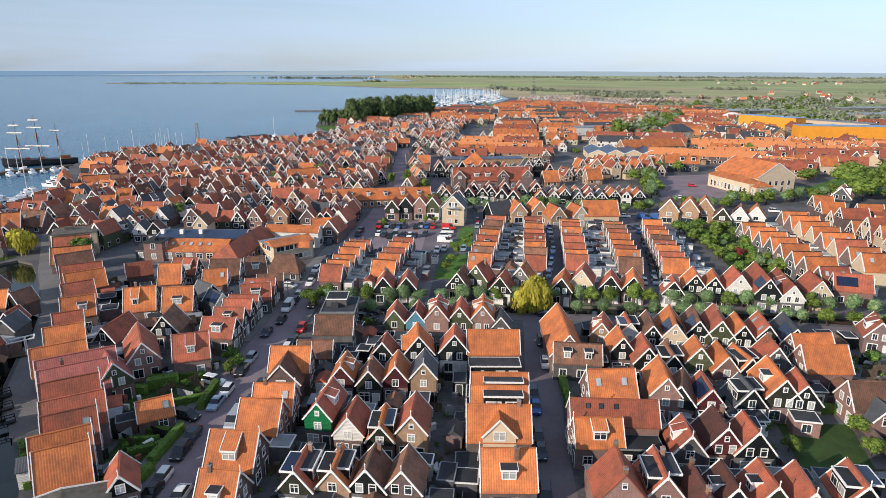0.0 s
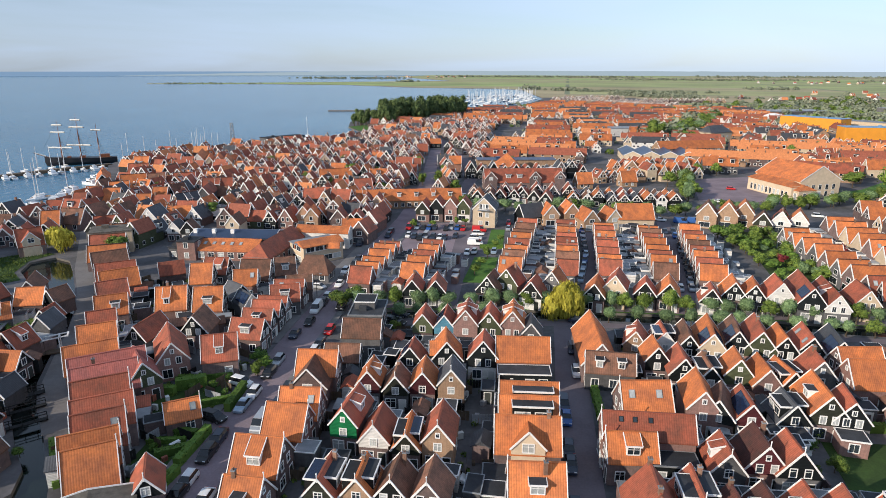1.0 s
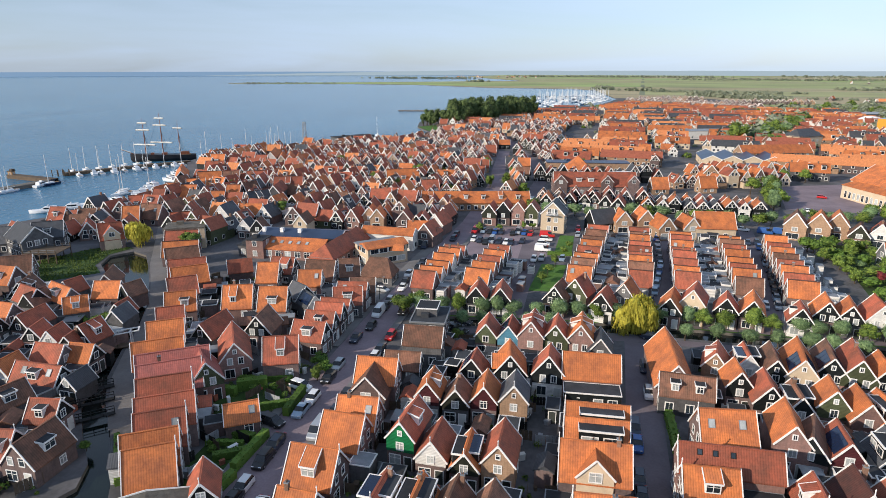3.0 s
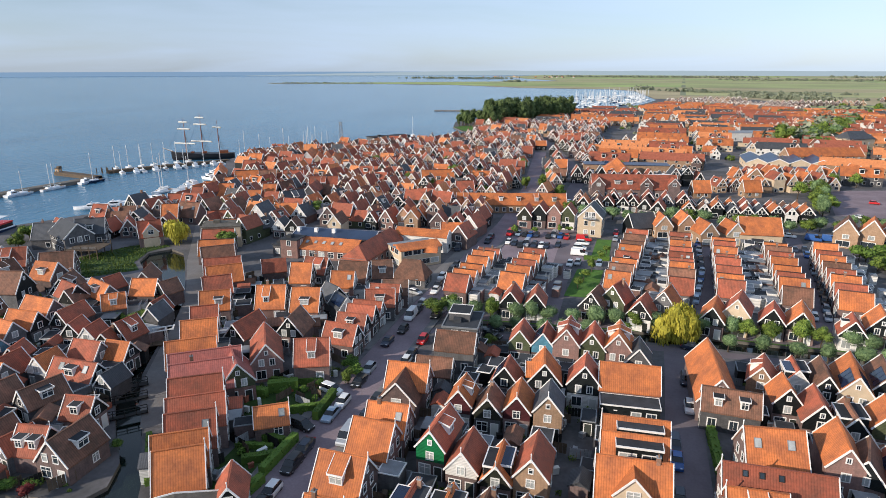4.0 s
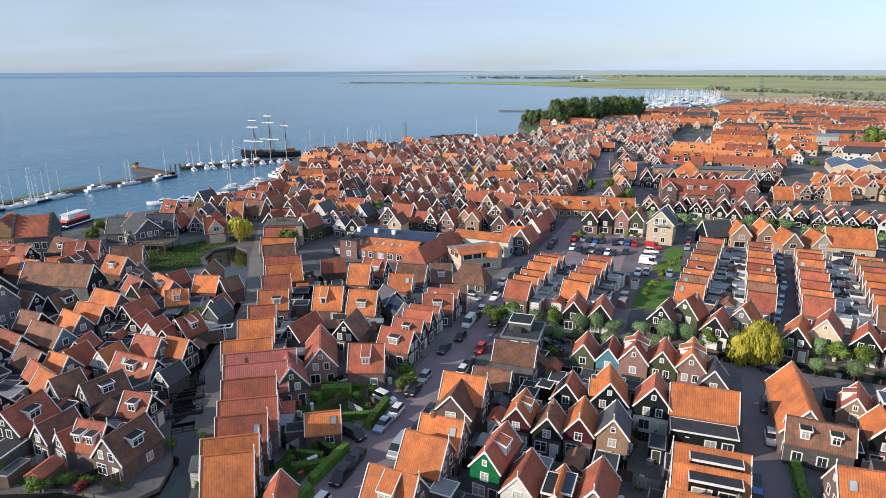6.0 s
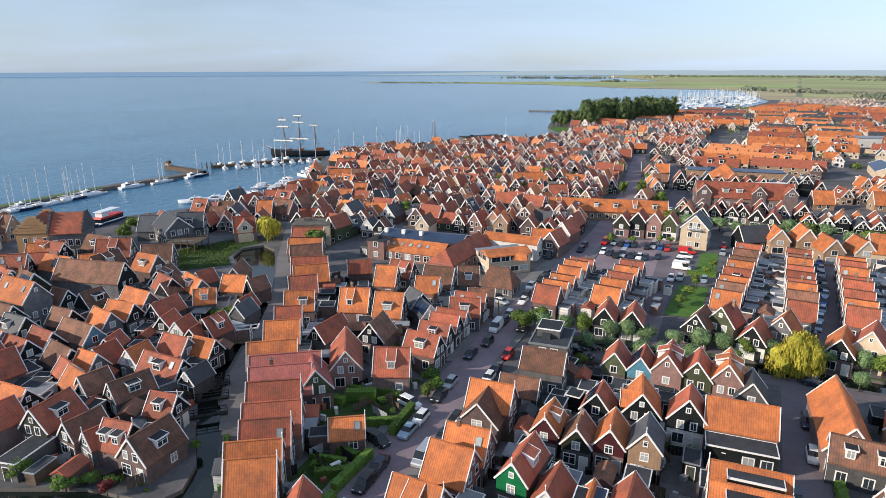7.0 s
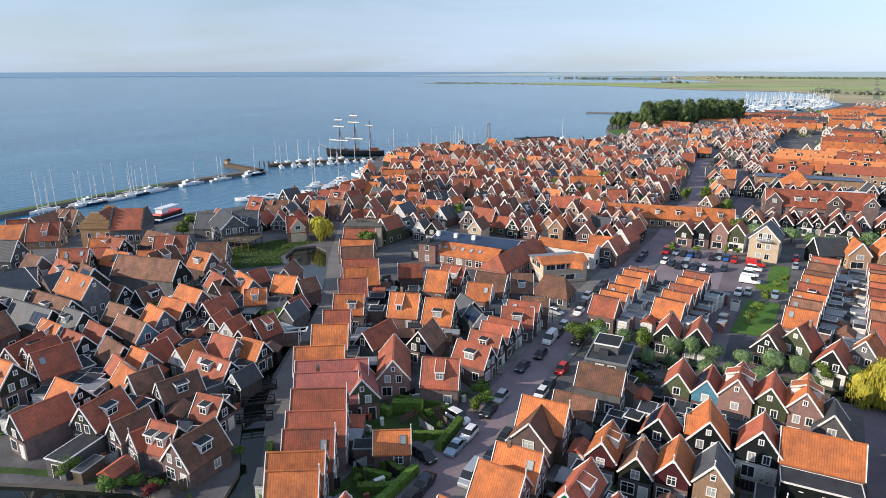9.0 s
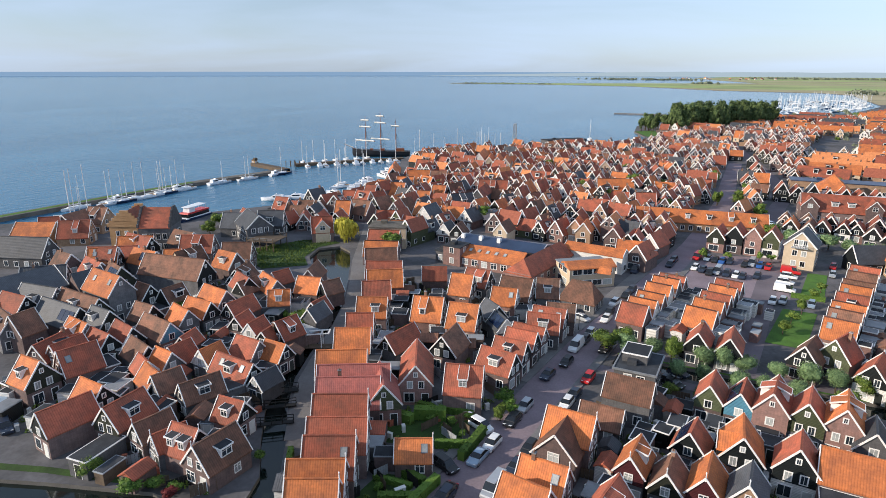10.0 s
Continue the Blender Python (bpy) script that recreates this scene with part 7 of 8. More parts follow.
def street_lamp(x, y, head):
    """A slender pole with a short arm and a flat lamp head, unlit by day."""
    if not LAMP:
        root = empty("street_lamp", 0, 0)
        s = Shape()
        s.rod((0, 0, 0), (0, 0, 5.6), 0.075, 0.045, 7)
        part("pole", s.mesh("pole", M_POLE), root)
        s = Shape()
        s.rod((0, 0, 5.55), (0, -0.9, 5.75), 0.04, 0.035, 6)
        part("arm", s.mesh("arm", M_POLE), root)
        s = Shape()
        s.loft([[(-0.13, -0.85, 5.68), (0.13, -0.85, 5.68), (0.1, -1.45, 5.72), (-0.1, -1.45, 5.72)], [(-0.1, -0.9, 5.82), (0.1, -0.9, 5.82), (0.07, -1.4, 5.80), (-0.07, -1.4, 5.80)]])
        part("lamp_head", s.mesh("lamp_head", M_ZINC), root)
        LAMP.append(tagged(root, "slender dark street lamp beside the paved street", "street lamp", "street lamps"))
        root.matrix_basis = pose(x, y, 0.02, 0, 0, head)
        return root
    return copy_thing(LAMP[0], pose(x, y, 0.02, 0, 0, head))


for i in (1, 3, 5):
    y = 66 + i * 24
    street_lamp(float(np.interp(y, [p[1] for p in MAIN], [p[0] for p in MAIN])) + (-4.0 if i % 2 else 4.0), y, 90 if i % 2 else -90)


# ---- trees, hedges and reeds ----
def leaf_quad(s, p, nrm, size, rnd, long=1.0, jit=0.8):
    nrm = (nrm + Vector((rnd.uniform(-1, 1), rnd.uniform(-1, 1), rnd.uniform(-1, 1))) * jit).normalized()
    a = nrm.orthogonal().normalized()
    a.rotate(Matrix.Rotation(rnd.uniform(0, 6.28), 3, nrm))
    b_ = nrm.cross(a)
    k = size * rnd.uniform(0.6, 1.3)
    q = [p + a * k * 0.5, p + b_ * k * 0.35 * long, p - a * k * 0.5, p - b_ * k * 0.35 * long]
    n = len(s.v)
    s.v += [tuple(x) for x in q]
    s.f.append((n, n + 1, n + 2, n + 3))
    s.uv += [0, 0, 1, 0, 1, 1, 0, 1]
    s.m.append(0)


def crown_mesh(name, mat, seed, lobes, leaves, size, tall=1.0, droop=False, long=1.0, loose=1.0):
    """A crown about one metre in radius, of lobes covered with leaf clumps."""
    rnd = random.Random(seed)
    s = Shape()
    balls = []
    for i in range(lobes):
        d = Vector((rnd.gauss(0, 1), rnd.gauss(0, 1), rnd.gauss(0, 0.9) + 0.15)).normalized()
        r = rnd.uniform(0.30, 0.46) + 0.22 * (1 - loose)
        c = d * rnd.uniform(0.40, 0.64) * loose
        balls.append((Vector((c.x, c.y, c.z * tall)), r))
    balls.append((Vector((0, 0, 0)), 0.55))
    for c, r in balls:  # the dense inside of each lobe
        rings = []
        for j in range(1, 5):
            a = j * math.pi / 5
            rings.append([tuple(c + Vector((math.cos(i * math.pi / 4) * math.sin(a), math.sin(i * math.pi / 4) * math.sin(a), -math.cos(a))) * r * 0.68) for i in range(8)])
        s.loft(rings)
    for i in range(leaves):
        c, r = rnd.choice(balls)
        d = Vector((rnd.gauss(0, 1), rnd.gauss(0, 1), rnd.gauss(0, 1))).normalized()
        p = c + d * r * rnd.uniform(0.62, 1.16)
        if droop:
            p.z -= 0.5 * max(0, p.xy.length - 0.4) ** 1.5 * rnd.uniform(0.4, 1.9)
            k = len(s.v)
            w, h = size * rnd.uniform(0.12, 0.26), size * rnd.uniform(1.2, 2.8)
            t = Vector((-d.y, d.x, 0))
            t = t.normalized() * w if t.length > 0.01 else Vector((w, 0, 0))
            s.v += [tuple(p - t), tuple(p + t), tuple(p + t * 0.6 - Vector((0, 0, h))), tuple(p - t * 0.6 - Vector((0, 0, h)))]
            s.f.append((k, k + 1, k + 2, k + 3))
            s.uv += [0, 0, 1, 0, 1, 1, 0, 1]
            s.m.append(0)
        else:
            leaf_quad(s, p, (d * 0.4 + p.normalized()).normalized(), size, rnd, long, jit=0.75)
    return s.mesh(name, mat)


def trunk_mesh(seed, h, r):
    rnd = random.Random(seed)
    s = Shape()
    p, k = Vector((0, 0, -0.1)), r
    for i in range(3):
        q = p + Vector((rnd.uniform(-0.1, 0.1), rnd.uniform(-0.1, 0.1), h / 3 + 0.03))
        s.rod(p, q, k, k * 0.8, 7)
        p, k = q, k * 0.8
    for i in range(5):
        a = i * 1.256 + rnd.uniform(-0.4, 0.4)
        e = p + Vector((math.cos(a) * 0.45 * h, math.sin(a) * 0.45 * h, h * rnd.uniform(0.35, 0.6)))
        s.rod(p - Vector((0, 0, 0.15)), e, k * 0.6, k * 0.22, 5)
    return s.mesh("trunk", M_BARK)


CROWN = {(k, far): [crown_mesh("crown", LEAF[m], 11 + i * 7 + len(k), lobes, n // (3 if far else 1), size * (1.55 if far else 1), tall, dr, 0.55 if k == "willow" else 1.0, 0.66 if k == "willow" else 1.0) for i in range(3)] for far in (False, True) for k, m, lobes, n, size, tall, dr in (
    ("willow", "willow", 16, 4200, 0.13, 0.95, False), ("green", "green", 14, 2600, 0.11, 1.0, False), ("dark", "dark", 14, 2400, 0.13, 1.35, False),
    ("yellow", "yellow", 22, 9000, 0.075, 0.9, True), ("red", "red", 8, 600, 0.16, 0.8, False), ("bush", "hedge", 8, 600, 0.2, 0.7, False))}
TRUNK = [trunk_mesh(i, 1.0, 0.11) for i in range(3)]
TREE_LABEL = {"willow": "grey-green pollard willow on the canal bank", "green": "fresh green leafy street tree", "dark": "tall dark green tree on the headland", "yellow": "large yellow-green weeping willow",
              "red": "small dark red maple tree", "bush": "rounded dark green garden bush"}
trng = random.Random(21)


def tree(kind, x, y, r, h, clear=None):
    """r: the crown's radius, h: the whole height, clear: the trunk's height below the crown."""
    i = trng.randrange(3)
    root = empty("bush" if kind == "bush" else "tree", x, y, trng.uniform(0, 360))
    tagged(root, TREE_LABEL[kind], "bush" if kind == "bush" else "tree", {"willow": "pollard willows along the canal", "dark": "headland trees"}.get(kind, ""))
    clear = h * 0.35 if clear is None else clear
    up = (h - clear) / 2
    tall = 1.35 if kind == "dark" else 1.0
    tr = part("trunk", TRUNK[i], root)
    tr.scale = (h * 0.33, h * 0.33, clear + up * 0.5)
    cr = part("crown", CROWN[kind, y > 150 or x > 60][i], root)
    cr.location, cr.scale = (0, 0, clear + up * 0.95), (r, r, up / tall)
    return root


for i in range(31):  # far bank of the tree canal
    x = -26 + i * 4.3
    if 17.5 < x < 22.5:
        continue
    y = np.interp(x, (-27, 20, 52, 85, 150), (131.6, 133.4, 131.4, 127.4, 113))
    tree("willow" if trng.random() < 0.85 else "green", x + trng.uniform(-1, 1), float(y), trng.uniform(2.0, 2.7), trng.uniform(4.6, 6.0), 1.0)
for i in range(24):  # near bank
    x = -22 + i * 5.2
    if 12 < x < 26:
        continue
    y = np.interp(x, (-27, 20, 52, 85, 150), (124.8, 126.6, 124.6, 120.6, 106))
    tree("willow" if trng.random() < 0.7 else "green", x + trng.uniform(-1.5, 1.5), float(y), trng.uniform(1.8, 2.4), trng.uniform(4.0, 5.2), 0.8)
tree("yellow", 20.2, 129.4, 5.0, 8.8, -0.8)
tree("green", -29.5, 130.0, 3.0, 5.6, 1.2), tree("green", -26.4, 132.6, 2.6, 5.2, 1.2), tree("willow", -24.0, 127.0, 2.4, 4.8)
tree("yellow", -121.5, 171.5, 4.3, 9.5, 0.8), tree("green", -101, 166, 3.6, 8.0, 1.5), tree("green", -88, 111, 2.6, 5.0, 1.2)
for i in range(38):  # second canal
    x = -24 + i * 5.1
    y = np.interp(x, (-29, 3, 66, 100, 144, 200), (246, 233, 226, 231, 253, 262))
    tree("willow" if trng.random() < 0.6 else "green", x, float(y) + trng.uniform(-4, 4), trng.uniform(2.6, 3.9), trng.uniform(4.8, 7.0), 0.8)
for i in range(42):  # gardens between the terraces
    tree("green" if trng.random() < 0.55 else "bush" if trng.random() < 0.7 else "willow", trng.uniform(77, 92) + i % 3, 152 + i * 1.25, trng.uniform(1.8, 3.2), trng.uniform(2.6, 5.4), 0.5)
tree("red", 83, 166, 2.2, 4.5), tree("red", 104, 176, 2.4, 5)
for x, y in ((0.5, 156), (2.0, 163), (4.0, 170), (6.5, 182), (8.4, 188), (-20, 203), (-14, 205.5), (-6, 207), (-3, 209)):
    tree("green", x, y, trng.uniform(1.0, 1.9), trng.uniform(2.6, 4.2), 1.0)
for x, y, r, h in ((133, 475, 9, 17), (176, 262, 8, 13), (186, 252, 9, 14), (196, 260, 9, 14), (206, 250, 8, 12), (190, 240, 7, 11), (180, 272, 8, 14), (190, 282, 8, 13), (200, 272, 9, 15), (178, 240, 6, 10), (172, 250, 6, 10), (184, 262, 7, 12), (160, 246, 4, 7), (118, 248, 3, 6), (100, 312, 3.5, 7), (111, 318, 3.5, 7),
                   (122, 320, 3.5, 7), (90, 272, 4, 8), (92, 262, 4, 7), (88, 286, 4, 8), (150, 244, 4, 6), (140, 246, 3, 6), (130, 244, 3, 6), (20, 345, 3, 6), (-8, 262, 3, 7), (-16, 282, 3.2, 8), (172, 290, 6, 9), (180, 310, 6, 9)):
    tree("green", x, y, r, h, h * 0.2)
for x, y, r, h in ((-92, 212, 4, 7), (-60, 300, 4, 8), (-110, 330, 4, 7), (-72, 352, 4, 8), (-40, 262, 3, 6), (-140, 300, 3.5, 6)):
    tree("green", x, y, r, h)
for x, y, r, h in ((-126, 118, 2.6, 5.0), (-86, 111, 2.2, 4.2), (-94, 124, 1.9, 3.6), (-170, 165, 4.0, 6.0), (-100, 155, 2.6, 5.5), (-98.5, 160, 2.4, 5.0), (-134, 254, 3, 6), (-165, 168, 3.2, 5), (-62, 262, 3.2, 7.5), (-78, 282, 2.8, 7), (-48, 300, 3.0, 8), (-30, 330, 3.2, 8), (-96, 240, 2.6, 7), (-24, 284, 2.6, 7.5), (-70, 330, 3, 8), (-15, 312, 2.8, 7)):
    tree("green", x, y, r, h, 0.6)
patch("lawn", [(76, 150), (90, 147), (104, 205), (87, 206)], 0.03, M_SHADED_GREEN, "green back gardens full of shrubs", "garden")
# headland wood
for i in range(105):
    t = trng.random() ** 0.8
    x, y = -118 + 96 * t + trng.uniform(-9, 9), 568 + 120 * t + trng.uniform(-25, 25)
    x = max(x, np.interp(y, (550, 630, 700, 827), (-110, -121, -98, -50)))
    h = trng.uniform(20, 29) * (0.62 if t < 0.34 else 1.0)
    tree("dark", float(x), y, h * 0.27, h, h * 0.05)
for i in range(32):  # greenery round the square and along its streets
    x, y = trng.uniform(150, 330), trng.uniform(250, 440)
    tree("green" if i % 4 else "willow", x, y, trng.uniform(2.5, 5), trng.uniform(5, 9), 0.8)
for i in range(14):
    t = i / 13
    tree("green" if i % 3 else "willow", 86 + 18 * t + trng.uniform(-2, 2), 254 + 58 * t, trng.uniform(2.4, 4.2), trng.uniform(5, 9), 0.8)
# right-hand garden by the near houses
for x, y, r, h in ((47.5, 80, 1.8, 3.2), (49, 76, 1.6, 3.0), (62, 81, 2.0, 3.4), (60, 75, 1.8, 3.2), (51, 84, 1.3, 2.2), (57, 84.5, 1.5, 2.4), (-62.5, 73.5, 1.1, 2.0), (-38.6, 103, 1.9, 3.6), (-36.9, 101, 1.6, 3.0),
                   (-80, 60, 2.2, 3.2), (-72, 60.5, 2.0, 3.0), (-78, 83, 1.5, 2.0), (-75.5, 78.5, 1.4, 1.8), (-94, 113, 1.6, 3.2), (-117, 104, 2.6, 5.2), (-92.8, 96, 1.2, 2.0), (90, 116, 2.6, 4.6), (86, 108, 2.2, 4.2),
                   (79, 103, 2.0, 3.4), (95, 110, 2.6, 4.6), (24, 101.5, 1.5, 3.8), (-16, 118.5, 1.8, 3.0), (-11, 120, 1.6, 2.6), (-24.5, 103.5, 1.2, 2.4), (-158, 160, 4, 6.5), (-165, 156, 3, 5.0)):
    tree("bush" if trng.random() < 0.55 else "green", x, y, r, h, 0.3)
patch("meadow", [(470, 230), (560, 430), (540, 620), (350, 820), (300, 1000), (285, 1179), (2590, 1179), (2590, -290), (800, -290)], 0.03, M_FIELD, "flat green polder meadows beside the town", "meadow")
for x, y, r, h in ((-70.5, 62.6, 1.6, 1.9), (-67.6, 63.6, 1.3, 1.6), (-72.8, 63.0, 1.0, 1.2), (-83.5, 60.2, 0.9, 1.1)):
    tree("bush", x, y, r, h, 0.2)
tree("red", -66, 61.6, 1.5, 2.6, 0.5)
for x, y, r in ((-81.8, 78.2, 1.3), (-82.2, 81.6, 1.1), (-83.0, 84.2, 1.2), (-46.5, 93.2, 1.2), (-43.6, 94.2, 1.0), (-42.2, 96.4, 1.2), (-40.6, 92.0, 0.9), (-42.0, 82.6, 1.0), (-44.8, 76.0, 0.9), (-53.5, 97.0, 1.2), (-37.4, 98.4, 1.3)):
    tree("bush" if x < -40 else "green", x, y, r, r * (1.5 if x < -40 else 3.0), 0.1)


def hedge(pts, w, h, label="clipped green garden hedge"):
    rnd = random.Random(int(pts[0][0] * 10))
    s = Shape()
    for (x0, y0), (x1, y1) in zip(pts, pts[1:]):
        a, b_ = Vector((x0, y0, h * 0.46)), Vector((x1, y1, h * 0.46))
        s.beam(a, b_, w * 0.86, h * 0.9)
        d = (b_ - a).normalized()
        side = Vector((-d.y, d.x, 0))
        for i in range(int((b_ - a).length * 34)):
            p = a.lerp(b_, rnd.random())
            if rnd.random() < 0.45:
                leaf_quad(s, p + side * rnd.uniform(-w / 2, w / 2) + Vector((0, 0, h * 0.47 * rnd.uniform(0.9, 1.15))), Vector((0, 0, 1)), 0.3, rnd)
            else:
                sg = rnd.choice((-1, 1))
                leaf_quad(s, p + side * sg * w * 0.46 * rnd.uniform(0.9, 1.12) + Vector((0, 0, rnd.uniform(-0.46, 0.46) * h)), side * sg, 0.3, rnd)
    return tagged(new("hedge", s.mesh("hedge", LEAF["hedge"])), label, "hedge")


hedge([(-42.9, 87.7), (-38.6, 89.9)], 1.0, 1.3)
hedge([(-38.2, 86.6), (-38.2, 94.2)], 1.2, 1.6)
hedge([(-49.5, 93.0), (-45.0, 95.0)], 1.7, 2.1)
hedge([(-52.0, 91.4), (-48.9, 91.4)], 1.4, 1.7)
hedge([(-38.8, 81.0), (-39.6, 72.4)], 1.2, 1.5)
hedge([(-43.6, 74.2), (-39.6, 76.4)], 1.2, 1.3)
hedge([(-44.4, 80.2), (-40.0, 79.6)], 1.1, 1.3)
hedge([(-39.0, 71.4), (-39.8, 66.8)], 1.2, 1.4)
hedge([(-46.5, 77.6), (-41.0, 78.2)], 0.8, 0.9)
hedge([(-50.5, 96.0), (-41.5, 97.4)], 0.8, 1.2)
hedge([(19.9, 80), (20.6, 96)], 1.3, 1.5)
hedge([(46, 86.2), (63, 86.4)], 1.0, 1.6)
hedge([(-53, 67.2), (-60.2, 77)], 0.9, 1.1)
hedge([(2, 181.5), (9, 181.5)], 1.0, 1.2)
patch("lawn", [(49, 72.5), (58.5, 71.5), (62, 83), (51, 83.5)], 0.05, M_SHADED_GREEN, "small walled green garden lawn", "lawn")
patch("lawn", [(-52, 84.5), (-41, 88.5), (-40.5, 97), (-52, 93)], 0.04, M_SHADED_GREEN, "green front gardens behind hedges", "lawn")
patch("lawn", [(-47, 68), (-41.3, 69), (-40.8, 81), (-46.5, 79)], 0.04, M_SHADED_GREEN, "green front gardens behind hedges", "lawn")
patch("verge", [(-27, 131.2), (20, 133.2), (52, 131.2), (85, 127.2), (150, 112.7), (150, 112.2), (85, 126.6), (52, 130.6), (20, 132.6), (-27, 130.6)], 0.03, M_GRASS, "grassy canal bank", "bank")
patch("lawn", [(-103, 50.6), (-86, 57.6), (-70, 62.6), (-70.4, 63.6), (-86.4, 58.8), (-103.4, 52)], 0.03, M_SHADED_GREEN, "narrow green strip along the canal quay", "garden")
patch("verge", [(-116, 572), (-99, 536), (-66, 548), (-78, 566), (-104, 590)], 0.3, M_GRASS, "green lawn on the headland point", "lawn")
wall_garden = Shape()
for a, b_ in (((45.5, 71), (45.8, 88)), ((45.8, 88), (64, 88.5)), ((61.5, 71), (64, 88.5))):
    wall_garden.beam((*a, 0.9), (*b_, 0.9), 0.3, 1.8)
tagged(new("garden_wall", wall_garden.mesh("garden_wall", WALL["r"])), "brown brick garden wall round a lawn", "wall", kind="structure")

for i in range(24):  # tall trees beside the square
    t = i / 23
    k = trng.uniform(5, 8)
    tree("green" if i % 3 else "willow", 152 + 82 * t + trng.uniform(-7, 7), 484 + 165 * t + trng.uniform(-8, 8), k, k * 1.7, 1.0)
reeds = Shape()
rr = random.Random(8)
for i in range(7000):  # reeds in the wet meadow
    p = (rr.uniform(-142, -113), rr.uniform(136, 173))
    if inside(p, MEADOW):
        a, k, h = rr.uniform(0, 3.14), rr.uniform(0.05, 0.14), rr.uniform(0.3, 0.8) * (0.6 + 0.5 * noise.noise((p[0] * 0.2, p[1] * 0.2, 0)))
        c, q = math.cos(a) * k, math.sin(a) * k
        reeds.face([(p[0] - c, p[1] - q, 0.04), (p[0] + c, p[1] + q, 0.04), (p[0] + c * 0.5 + 0.15, p[1] + q * 0.5, h), (p[0] - c * 0.5 + 0.15, p[1] - q * 0.5, h)])
tagged(new("reeds", reeds.mesh("reeds", LEAF["green"])), "dense green reeds in the wet meadow", "reeds", kind="stuff")

# small things between the houses, too many to count
plants, clutter = Shape(), Mass([WALL["w"], M_ZINC, M_WOOD, M_DARK, M_DOORW, ROOF["r"]])
yrng = random.Random(33)
crate = Shape()
crate.box(-0.5, -0.5, 0, 0.5, 0.5, 0.92), crate.box(-0.54, -0.54, 0.92, 0.54, 0.54, 1.0)
fence = Shape()
for k in range(6):
    fence.box(-0.5 + k / 6, -0.02, 0.08, -0.5 + (k + 0.9) / 6, 0.02, 1.0)
fence.box(-0.5, -0.03, 0.0, -0.47, 0.03, 1.04), fence.box(-0.5, -0.035, 0.7, 0.5, -0.02, 0.76)
for poly, n in (([(-24, 60), (-24, 120), (12, 122), (10, 58)], 260), ([(24, 60), (24, 118), (84, 112), (66, 66)], 330), ([(-116, 58), (-118, 122), (-98, 136), (-72, 90), (-62, 64)], 420),
                ([(-52, 64), (-66, 92), (-92, 146), (-44, 152), (-40, 100), (-42, 64)], 330), ([(-150, 80), (-160, 130), (-120, 130), (-112, 80)], 160)):
    xs, ys = [q[0] for q in poly], [q[1] for q in poly]
    k = 0
    for tries in range(n * 30):
        x, y = yrng.uniform(min(xs), max(xs)), yrng.uniform(min(ys), max(ys))
        if not inside((x, y), poly) or not free(x, y, 0.2, 0.9) or inside((x, y), CANAL_WEST) or (47 < x < 64 and 70 < y < 86) or not all(off_line((x, y), ln, w / 2 + 0.6) for ln, w in LANES[:6]):
            continue
        k += 1
        if k > n:
            break
        kind = yrng.random()
        if kind < 0.42:
            r = yrng.uniform(0.3, 0.85)
            for q in range(int(70 * r + 16)):
                d = Vector((yrng.gauss(0, 1), yrng.gauss(0, 1), abs(yrng.gauss(0, 1)))).normalized()
                leaf_quad(plants, Vector((x, y, 0)) + Vector((d.x * r, d.y * r, d.z * r * 1.25)) * yrng.uniform(0.6, 1.0), d, 0.30, yrng)
        elif kind < 0.72:
            a, b_, h = yrng.uniform(0.35, 1.4), yrng.uniform(0.35, 0.9), yrng.uniform(0.4, 1.2)
            clutter.add(crate, Matrix.LocRotScale((x, y, 0.01), Euler((0, 0, yrng.uniform(0, 3.1))), (a, b_, h)), [yrng.choice((0, 1, 1, 2, 3, 4, 5))])
        else:
            clutter.add(fence, Matrix.LocRotScale((x, y, 0.01), Euler((0, 0, yrng.choice((0.0, 1.57)) + yrng.uniform(-0.15, 0.15) + (1.1 if x < -40 else 0.0))), (yrng.uniform(1.8, 3.6), 1.0, yrng.uniform(1.4, 1.8))), [yrng.choice((2, 2, 3, 1))])
tagged(new("garden_plants", plants.mesh("garden_plants", LEAF["green"])), "small green shrubs and potted plants in the yards", "plants", kind="stuff")
clutter.build("yard_clutter", "crates, bins, planters and board fences in the yards", "clutter")

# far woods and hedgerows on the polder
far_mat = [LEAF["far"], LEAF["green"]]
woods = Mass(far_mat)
frng = random.Random(5)
lump = []
for k in range(6):
    s = Shape()
    r0 = random.Random(k)
    for i in range(72):
        d = Vector((r0.gauss(0, 1), r0.gauss(0, 1), abs(r0.gauss(0, 1)))).normalized()
        leaf_quad(s, Vector((d.x, d.y, d.z * 1.1 + 0.1)) * r0.uniform(0.7, 1.0), d, 0.6, r0)
    lump.append(s)


def wood(x0, y0, x1, y1, n, wide, h):
    for i in range(n):
        t = frng.random()
        k = h * frng.uniform(0.35, 0.8) * (1.0 if y0 < 900 else 0.75)
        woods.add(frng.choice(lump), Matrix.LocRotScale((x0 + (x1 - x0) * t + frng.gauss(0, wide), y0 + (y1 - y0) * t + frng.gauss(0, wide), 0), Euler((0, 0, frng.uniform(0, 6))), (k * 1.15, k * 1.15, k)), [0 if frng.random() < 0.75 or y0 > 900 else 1])


